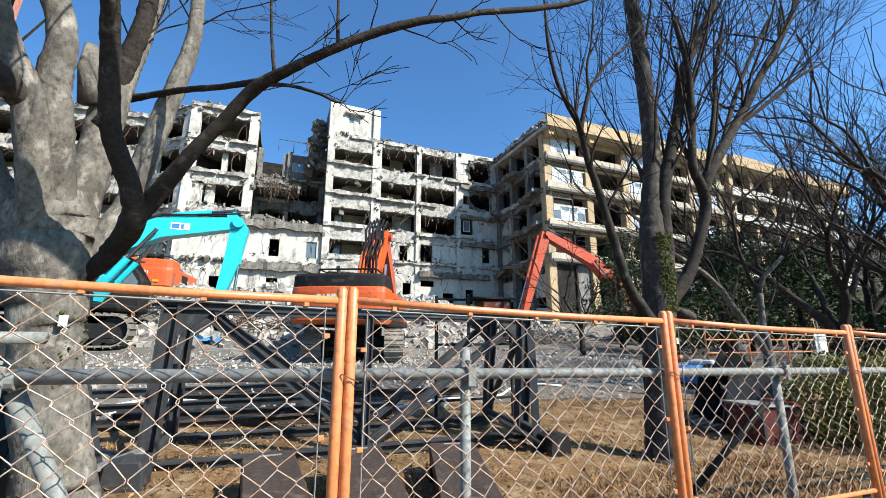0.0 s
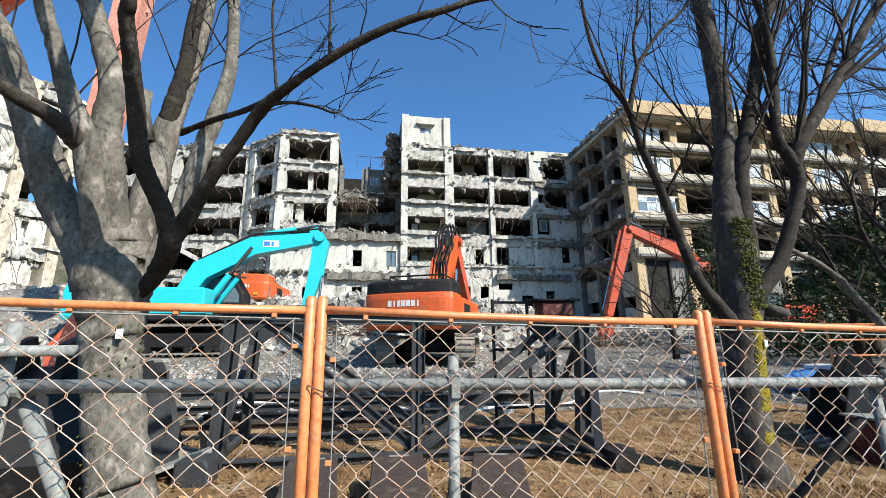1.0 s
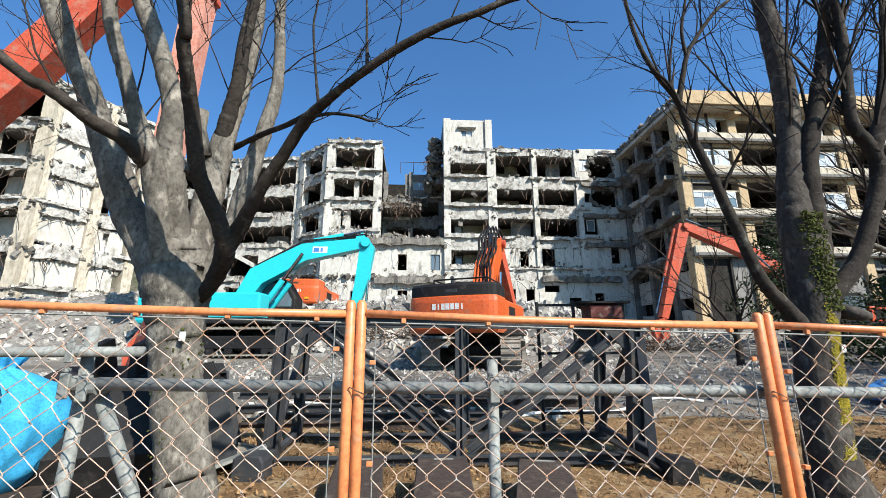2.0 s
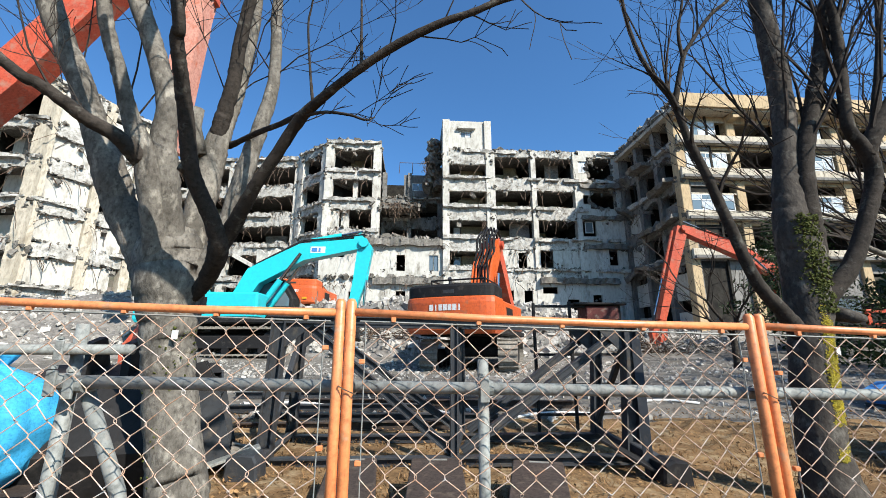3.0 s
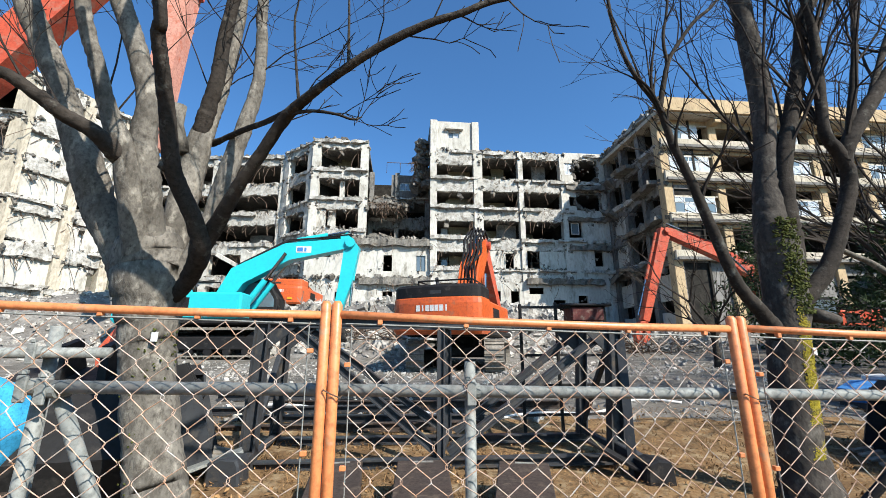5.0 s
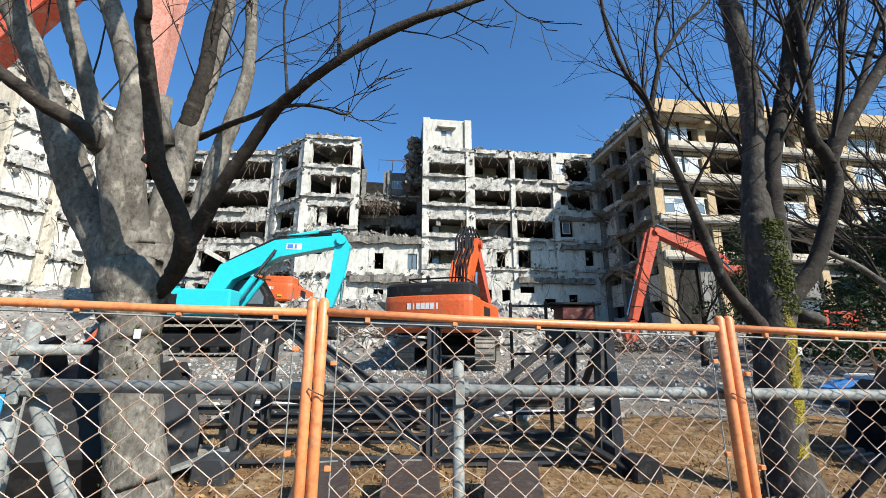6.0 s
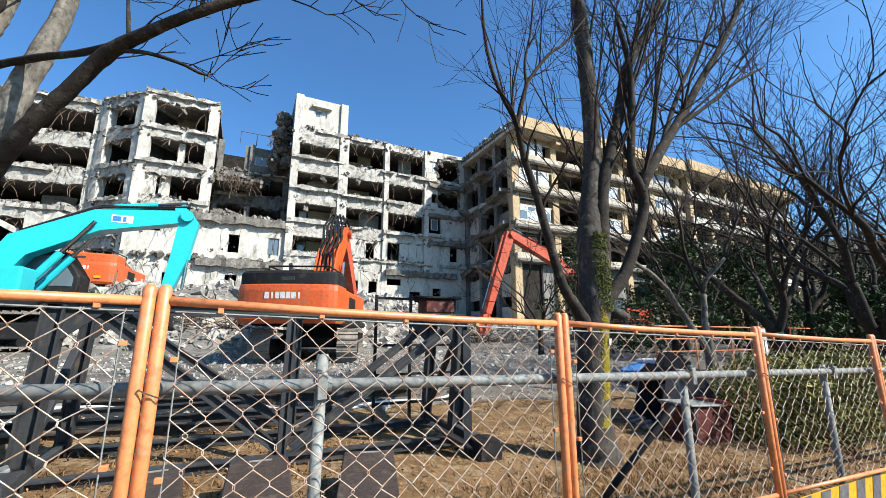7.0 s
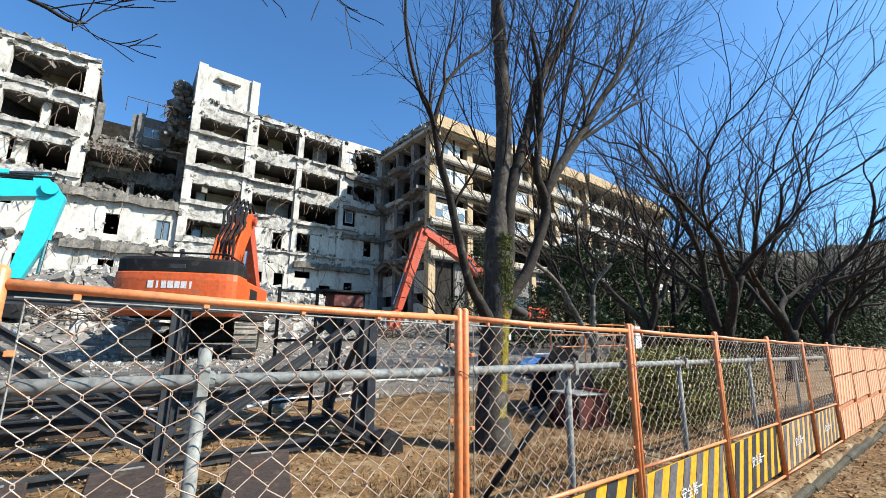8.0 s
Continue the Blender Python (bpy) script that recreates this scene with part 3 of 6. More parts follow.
def right_wing():
    b = thing("gutted_wing", pose(8.8, 40, 0), "gutted white concrete wing with hanging reinforcing bars", "building")
    storey_front(b, [0.0, 4.65, 9.55, 14.3], 0.55, BASE, 23.2, BANDS, 7.5, WHITE_CONC, rough=0.2, skip={(4, 2), (3, 2), (2, 2), (1, 2), (0, 2)})
    # lower storeys keep their walls
    wall_with_holes(b, 0.3, 4.4, BASE, 8.2, [(1.0, 1.9, 5.0, 7.2), (3.0, 3.9, 4.6, 7.2)], WHITE_CONC)
    wall_with_holes(b, 4.9, 9.3, BASE, 8.2, [(5.0, 6.6, 6.9, 7.6), (7.6, 8.9, 4.2, 6.3), (5.6, 6.2, 4.4, 5.3)], WHITE_CONC)
    wall_with_holes(b, 0.3, 4.4, 9.6, 11.6, [(2.6, 3.5, 9.6, 11.3)], WHITE_CONC, 0.15, 0.4)
    wall_with_holes(b, 4.9, 9.3, 9.6, 11.6, [(5.0, 6.4, 9.6, 11.6)], WHITE_CONC, 0.15, 0.4)
    # last bay: wall with torn holes
    holes = [(9.9, 10.9, 20.6, 22.1), (10.9, 13.9, 19.6, 22.6), (10.2, 11.2, 16.9, 18.0), (11.0, 14.2, 16.4, 18.7), (9.9, 11.4, 13.2, 15.0), (12.6, 13.6, 10.0, 11.8), (10.4, 11.4, 5.2, 6.8)]
    wall_with_holes(b, 9.8, 14.9, BASE, 23.4, holes, WHITE_CONC, 0.05, 0.35)
    hole_window(b, 9.95, 10.85, 20.7, 22.1, 0.15)
    hole_window(b, 10.2, 11.1, 13.6, 14.9, 0.15, 1)
    rim = Geo()
    for h in holes[1:4:2]:
        for _ in range(40):
            a = rng.random() * 6.28
            rim.chunk(((h[0] + h[1]) / 2 + math.cos(a) * (h[1] - h[0]) * 0.52, 0.2, (h[2] + h[3]) / 2 + math.sin(a) * (h[3] - h[2]) * 0.52), 0.45)
    part("torn_rim", rim, BROKEN, b, "torn concrete rim", kind="stuff")
    for k, za in enumerate((12.95, 16.45, 19.85)):
        part("inner_wall", Geo().box((0.4, 3.0, za - 1), (3.2 + 0.3 * k, 3.2, za + 1.6)), OCHRE, b)
    spalls(b, 0.5, 9.2, 4.5, 11.5, 9)
    spalls(b, 10, 14.4, 4.5, 22, 13, 0.05)
    part("lower_slab", Geo().jag(9.8, 14.6, 11.7, 12.3, -0.35, 0.2, 0.2, 0.2, 0.2), BROKEN, b)
    part("lower_slab", Geo().jag(9.8, 14.6, 15.0, 15.5, -0.35, 0.2, 0.2, 0.2, 0.2), BROKEN, b)
    part("lower_slab", Geo().jag(9.8, 14.6, 18.7, 19.2, -0.35, 0.2, 0.2, 0.2, 0.2), BROKEN, b)
    part("lower_slab", Geo().jag(4.7, 13.3, 7.9, 8.5, -0.5, 0.6, 0.2, 0.2, 0.2), BROKEN, b)
    return b


def left_block():
    b = thing("gutted_block", pose(-9.6, 40.6, 0), "gutted white concrete block with ragged open floors", "building")
    storey_front(b, [0.4, 5.6], 0.85, BASE, 23.7, [(12.4, 13.9), (15.9, 17.3), (19.4, 20.7), (23.0, 24.1)], 7, WHITE_CONC, rough=0.3, ragged=1.3)
    for za, zb in ((13.9, 15.9), (17.3, 19.4)):
        part("pier", Geo().jag(1.9 if za < 15 else 3.0, 2.7 if za < 15 else 3.5, za, zb, 0.6, 1.0, 0.1, 0.1, 0.05), WHITE_CONC, b)
    part("wall_panel", Geo().jag(0.8, 1.7, 13.9, 15.9, 0.3, 0.6, 0.1, 0.02, 0.05), WHITE_CONC, b)
    s = thing("gutted_corner_bay", pose(-13.3, 43.8, 0, 0, 0, -40), "slanting corner bay of broken white columns and floors", "building")
    storey_front(s, [0.3, 4.45], 0.85, BASE, 23.5, [(9.0, 10.3), (12.4, 13.7), (15.7, 17.0), (19.2, 20.5), (22.6, 23.8)], 4, WHITE_CONC, rough=0.3, ragged=1.4)
    w = thing("gutted_rear_wing", pose(-30, 46.2, 0, 0, 0, -7), "long gutted rear wing with sagging white floor edges", "building")
    storey_front(w, [0.4, 8.6, 16.6], 0.8, BASE, 23.0, [(8.0, 9.2), (11.6, 13.0), (15.0, 16.6), (18.6, 20.0), (22.3, 23.6)], 8, WHITE_CONC, rough=0.32, ragged=1.4)
    for za in (13.0, 16.6):
        part("inner_wall", Geo().box((2, 5, za - 1), (14, 5.2, za + 0.9)), WHITE_CONC, w)
    part("leaning_slab", Geo().box((-2.5, -0.3, -0.2), (2.5, 0.3, 0.2), pose(12.5, -0.6, 10.3, 0, 28, 0)), WHITE_CONC, w)
    part("standing_panel", Geo().jag(13.4, 16.0, BASE, 12.0, -1.6, -1.2, 0.8, 0.1, 0.15), WHITE_CONC, w)
    # lower front of the block and of the recess
    f = thing("rendered_annex", pose(-9.6, 40.3, 0), "white rendered lower front with small windows and torn ledges", "building")
    wins = [(8.0, 8.9, 9.2, 10.9), (11.4, 12.4, 9.2, 10.9), (3.2, 4.0, 4.8, 7.0), (8.0, 9.0, 4.9, 7.1), (1.0, 2.6, 10.6, 11.4)]
    wall_with_holes(f, 0, 12.9, BASE, 12.3, wins, WHITE_CONC)
    hole_window(f, 11.4, 12.4, 9.2, 10.9, 0.1, 2, GALV)
    part("rear_wall", Geo().box((0, 5, BASE), (12.9, 5.2, 12.2)), INNER_SHADE, f)
    part("roof_slab", Geo().box((0, 0.3, 11.8), (12.9, 5, 12.1)), SHADED_GREY_CONC, f)
    spalls(f, 0.3, 12.6, 4.5, 11.8, 14)
    ledge, bars = Geo(), Geo()
    for z in (8.1, 12.2):
        part("ledge", Geo().jag(5.6 if z < 10 else 0, 12.9, z - 0.35, z + 0.35, -0.45, 0.0, 0.2, 0.2, 0.14), BROKEN, f)
        for _ in range(90):
            ledge.chunk((12.9 * rng.random(), -0.3 + 0.3 * rng.random(), z + 0.3 + 0.2 * rng.random()), 0.15 + 0.4 * rng.random() ** 2)
        rebar_fringe(bars, 0, 12.9, z - 0.2, -0.4, 30, 1.3)
    part("broken_rim", ledge, BROKEN, f, "crumbled concrete", kind="stuff")
    part("rebar", bars, REBAR, f, "bent rusty bars", kind="stuff")
    # recess between block and tower
    r = thing("gutted_recess", pose(-3.7, 44.4, 0), "shaded recess with collapsed floors and a small window", "building")
    storey_front(r, [0.3, 3.3, 6.9], 0.5, BASE, 22.0, [(14.9, 16.3), (18.2, 18.9)], 4, SHADED_GREY_CONC, rough=0.35, ragged=1.6, rooms=False)
    wall_with_holes(r, 2.6, 6.9, 18.9, 21.8, [(3.6, 5.0, 19.8, 20.8)], SHADED_GREY_CONC, 0.2, 0.4)
    hole_window(r, 3.6, 5.0, 19.8, 20.8, 0.25)
    heap = Geo()
    for _ in range(420):
        x = 6.8 * rng.random()
        d = rng.random()
        heap.chunk((x, -3.9 + 3.5 * d, 12.3 + (1.6 - 0.4 * abs(x - 1.5)) * d + 0.2 * rng.random()), 0.2 + 0.7 * rng.random() ** 2)
    part("fallen_rubble", heap, BROKEN, r, "fallen concrete on the lower roof", kind="stuff")
    top = Geo()
    for _ in range(330):
        u = rng.random()
        top.chunk((5.2 + 1.7 * rng.random() * (1 - 0.3 * u) + 0.5 * u, -2.4 + 3.0 * rng.random(), 19.5 + 5.6 * u), 0.25 + 0.7 * rng.random() ** 2)
    for _ in range(160):
        top.chunk((4.4 * rng.random(), -3.0 + 3.2 * rng.random(), 16.7 + 0.5 * rng.random()), 0.2 + 0.6 * rng.random() ** 2, 0.6)
    # dark concrete here carries the shade that falls beside the tower
    part("torn_masonry", top, BROKEN, r, "torn masonry beside the tower, dark concrete standing in for shade", kind="stuff")
    part("torn_floor", Geo().jag(0, 4.3, 16.5, 16.9, -2.8, 0.2, 0.25, 0.25, 0.4), BROKEN, r)
    wires = Geo()
    rebar_fringe(wires, 0, 4.4, 17.0, -2.8, 60, 1.8, 0.024)
    rebar_fringe(wires, 4.8, 7.0, 22.5, -2.2, 40, 1.6, 0.024)
    part("hanging_bar", wires, REBAR, r, "hanging bars", kind="stuff")
    part("rail", Geo().tube([(2.0, 0.2, 22.0), (2.0, 0.2, 23.4), (5.2, 0.2, 23.4)], 0.04, 5).tube([(3.6, 0.2, 22.0), (3.6, 0.2, 23.4)], 0.04, 5), REBAR, r)


def west_wing():
    m = pose(-30.4, 31, 0, 0, 0, 62)
    b = thing("gutted_west_wing", m, "sunlit white gutted wing with tan columns and torn ledges", "building")
    storey_front(b, [0.4, 4.4, 7.8], 0.8, BASE, 24.0, [(5.2, 6.4), (8.6, 9.9), (12.2, 13.4), (15.6, 16.9), (19.0, 20.3), (22.8, 24.0)], 6, WHITE_CONC, TAN_PALE, rough=0.25, ragged=1.2, rooms=False)
    for k, za in enumerate((6.4, 9.9, 13.4, 16.9, 20.3)):
        part("infill_wall", Geo().jag(0.8, 4.1, za, za + 2.2 + 0.2 * (k % 2), 0.35, 0.6, 0.05, 0.02, 0.02), WHITE_CONC, b)
        if k != 2:
            part("infill_wall", Geo().jag(4.8, 6.8 + 0.4 * (k % 2), za, za + 2.1, 0.35, 0.6, 0.1, 0.02, 0.02), WHITE_CONC, b)
    f = thing("gutted_west_building", pose(-44, 31, 0), "torn open front of white walls, tan columns and broken floors", "building")
    storey_front(f, [0.4, 4.8, 9.2, 13.4], 0.9, BASE, 24.0, [(5.2, 6.2), (8.8, 9.9), (12.4, 13.4), (15.8, 16.9), (19.2, 20.3), (22.8, 24.0)], 6, WHITE_CONC, TAN_PALE, rough=0.35, ragged=1.4)
    for k, za in enumerate((6.2, 9.9, 13.4, 16.9)):
        part("infill_wall", Geo().jag(9.8, 12.0 + 0.5 * (k % 2), za, za + 2.2, 1.8, 2.0, 0.2, 0.02, 0.05), WHITE_CONC, f)


def east_wing():
    b = thing("tan_hospital_wing", pose(23.9, 30, 0), "tan concrete wing with white balcony bands and white windows", "building")
    n, bay = 6, 5.12
    cols = [-0.15 + bay * k for k in range(n)]
    for c in cols:
        part("column", Geo().box((c - 0.42, 0, BASE), (c + 0.42, 0.8, 22.05), ch=0.04), TAN, b)
    for za, zb in ((8.6, 9.5), (12.0, 12.85), (15.8, 16.8), (19.05, 19.95)):
        part("balcony_band", Geo().box((-0.5, -0.35, za), (cols[-1] + 0.5, -0.1, zb), ch=0.03), TAN_PALE, b)
        part("balcony_slab", Geo().box((-0.4, -0.5, za + 0.05), (cols[-1] + 0.5, 8, za + 0.3)), SHADED_GREY_CONC, b)
    part("parapet", Geo().prism([(-0.9, 22.2), (-0.9, 23.5), (cols[-1] + 1, 23.5), (cols[-1] + 1, 22.2)], -1.3, -1.05, 0.02), TAN, b)
    part("roof_slab", Geo().box((-0.9, -1.05, 22.05), (cols[-1] + 1, 10, 22.4)), TAN_PALE, b)
    for c in cols:
        part("bracket", Geo().prism([(c - 0.3, 21.5), (c - 0.3, 22.05), (c + 0.3, 22.05), (c + 0.3, 21.5)], -0.9, 0.1, 0.02), TAN, b)
    part("rear_wall", Geo().box((0, 8, BASE), (cols[-1], 8.2, 22.05)), INNER_SHADE, b)
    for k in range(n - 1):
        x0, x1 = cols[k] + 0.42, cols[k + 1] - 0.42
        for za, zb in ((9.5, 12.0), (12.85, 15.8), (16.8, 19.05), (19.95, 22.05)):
            part("cross_wall", Geo().box((x1 + 0.3, 0.9, za), (x1 + 0.5, 8, zb - 0.1)), INNER_SHADE, b)
            part("lintel", Geo().box((x0, 0.15, zb - 0.6 if zb > 22 else zb - 0.3), (x1, 0.4, zb + 0.02)), TAN, b)
            if k % 2 == 0 and za > 11:
                top = min(za + 1.6, zb - 0.6)
                part("sill", Geo().box((x0, 0.04, za), (x1, 0.4, za + 0.12)), WHITE_CONC, b)
                part("window_head", Geo().box((x0, 0.06, top), (x1, 0.3, top + 0.14)), TAN_PALE, b)
                hole_window(b, x0, x0 + (x1 - x0) * (0.92 if za < 19 else 0.76), za + 0.12, top, 0.05, 4, pale=0.85, transom=0.66)
    wall_with_holes(b, 0.8, cols[-1], BASE, 8.6, [(5.6, 8.6, 3.5, 7.6), (15.9, 18.6, 3.5, 7.6)], SHADED_GREY_CONC, 0.3, 0.6)
    part("roof_rods", sum_rods(cols[-1]), REBAR, b, "thin rods along the roof edge", kind="stuff")
    s = thing("torn_end_bay", pose(23.5, 40.2, 0, 0, 0, -90), "torn open end of the wing, shaded floors and columns", "building")
    storey_front(s, [0.4, 3.6, 6.8, 9.9], 0.55, BASE, 22.6, [(8.4, 9.5), (11.8, 12.9), (15.1, 16.2), (18.5, 19.7), (22.2, 23.5)], 3.0, SHADED_GREY_CONC, rough=0.4, ragged=1.5)
    for k, za in enumerate((2.0, 5.4, 9.5, 12.9)):
        part("infill_wall", Geo().jag(0.7, 3.4, za, za + 2.3, 0.3, 0.5, 0.1, 0.02, 0.03), WHITE_CONC, s)
        part("infill_wall", Geo().jag(6.9, 9.4, za, za + (2.3 if k < 2 else 1.2), 0.3, 0.5, 0.15, 0.02, 0.03), WHITE_CONC if k < 3 else SHADED_GREY_CONC, s)
    for k in range(9):
        z = 9.0 + 3.4 * (k % 4)
        part("hanging_slab", Geo().jag(-1.4, 1.4, -0.2, 0.2, -0.7, 0.7, 0.2, 0.2, 0.25), BROKEN, s).matrix_local = pose(1.5 + 3.1 * (k % 3) + 0.5 * rng.normal(), -0.3, z, 25 * rng.normal(), 14 * rng.normal(), 0)
    f = thing("far_tan_wing", pose(50.5, 29.5, 0, 0, 0, 2), "far tan wing with deep eaves behind bare trees", "building")
    part("parapet", Geo().box((-0.8, -1.2, 22.3), (27, -0.9, 23.7), ch=0.03), TAN, f)
    part("roof_slab", Geo().box((-0.8, -0.9, 22.1), (27, 9, 22.5)), TAN_PALE, f)
    # shade-dark wall set close behind the columns
    part("rear_wall", Geo().box((0, 1.2, BASE), (26, 1.4, 22.7)), INNER_SHADE, f)
    for k in range(7):
        part("column", Geo().box((0.1 + 4.2 * k, 0, BASE), (0.9 + 4.2 * k, 0.8, 22.7), ch=0.04), TAN, f)
    for za in (8.6, 11.95, 15.25, 18.65):
        part("balcony_band", Geo().box((-0.3, -0.5, za), (26.5, -0.25, za + 1.1), ch=0.03), WHITE_CONC, f)
        part("balcony_slab", Geo().box((-0.3, -0.25, za), (26.5, 1.2, za + 0.25)), SHADED_GREY_CONC, f)


def sum_rods(length):
    g = Geo()
    for _ in range(26):
        x = length * rng.random()
        g.tube([(x, -1.0, 23.45), (x, -1.0, 23.85), (x + 0.3 * rng.normal(), -1.1, 24.0)], 0.025, 3, False)
    return g


tower()
right_wing()
left_block()
west_wing()
east_wing()


# ---- machines ----
def girder(g, pts, heights, width):
    """A box beam along points in x and z, with its height at each point."""
    n = len(pts)
    up, dn = [], []
    for i in range(n):
        a, b = Vector(pts[max(i - 1, 0)]), Vector(pts[min(i + 1, n - 1)])
        t = (b - a).normalized()
        nrm = Vector((-t.y, t.x))
        up.append(Vector(pts[i]) + nrm * heights[i] / 2)
        dn.append(Vector(pts[i]) - nrm * heights[i] / 2)
    vs = [(p.x, y, p.y) for i in range(n) for y, p in ((-width / 2, dn[i]), (width / 2, dn[i]), (width / 2, up[i]), (-width / 2, up[i]))]
    fs = [(3, 2, 1, 0), tuple(4 * (n - 1) + k for k in range(4))]
    for i in range(n - 1):
        fs += [(4 * i + k, 4 * i + (k + 1) % 4, 4 * i + 4 + (k + 1) % 4, 4 * i + 4 + k) for k in range(4)]
    return g.add(vs, fs)


def track(parent, y, length, height, width, turn):
    """A crawler track: frame, wheels and a belt of shoes."""
    m = pose(0, 0, 0, 0, 0, turn)
    r = height / 2
    belt = Geo()
    half = length / 2 - r
    per = 4 * half + 2 * math.pi * r
    n = int(per / 0.19)
    for k in range(n):
        s = per * k / n
        if s < 2 * half:
            x, z, a = -half + s, 0.05, 0
        elif s < 2 * half + math.pi * r:
            t = (s - 2 * half) / r
            x, z, a = half + math.sin(t) * (r - 0.05), r - math.cos(t) * (r - 0.05), -t
        elif s < 4 * half + math.pi * r:
            x, z, a = half - (s - 2 * half - math.pi * r), height - 0.05, math.pi
        else:
            t = (s - 4 * half - math.pi * r) / r
            x, z, a = -half - math.sin(t) * (r - 0.05), r + math.cos(t) * (r - 0.05), math.pi - t
        q = m @ Matrix.Translation((x, y, z)) @ Matrix.Rotation(a, 4, "Y")
        belt.box((-0.085, -width / 2, -0.03), (0.085, width / 2, 0.02), q)
        belt.box((-0.08, -width / 2, -0.075), (-0.055, width / 2, -0.03), q)
    t = part("track", belt, TRACK, parent, "dusty steel crawler shoes")
    f = Geo().box((-half - 0.1, y - 0.16, 0.25), (half + 0.1, y + 0.16, height - 0.3), m, 0.04)
    part("track_frame", f, BLACK, t)
    for x in (-half, half):
        part("sprocket", Geo().tube([m @ Vector((x, y - 0.14, r)), m @ Vector((x, y + 0.14, r))], r - 0.12, 16), BLACK, t)
    for k in range(6):
        x = -half + 2 * half * (k + 0.5) / 6
        part("roller", Geo().tube([m @ Vector((x, y - 0.15, 0.2)), m @ Vector((x, y + 0.15, 0.2))], 0.14, 10), BLACK, t)


def cylinder(parent, a, b, r=0.11, y=0.0, name="hydraulic_cylinder", paint=None):
    a, b = Vector((a[0], y, a[1])), Vector((b[0], y, b[1]))
    mid = a.lerp(b, 0.58)
    c = part(name, Geo().tube([a, mid], r, 10), paint, parent)
    part("rod", Geo().tube([mid, b], r * 0.55, 8), CHROME, c, "bright chrome rod")


def hoses(parent, pts, y0, count, mat_, r=0.03, sag=0.15, gap=0.09):
    g = Geo()
    for k in range(count):
        q = [Vector((p[0] + 0.08 * rng.normal(), y0 + (k - count / 2) * gap, p[1] + sag * rng.random())) for p in pts]
        g.tube(q, r, 5)
    part("hose", g, mat_, parent, "bundle of hydraulic hoses", kind="stuff")


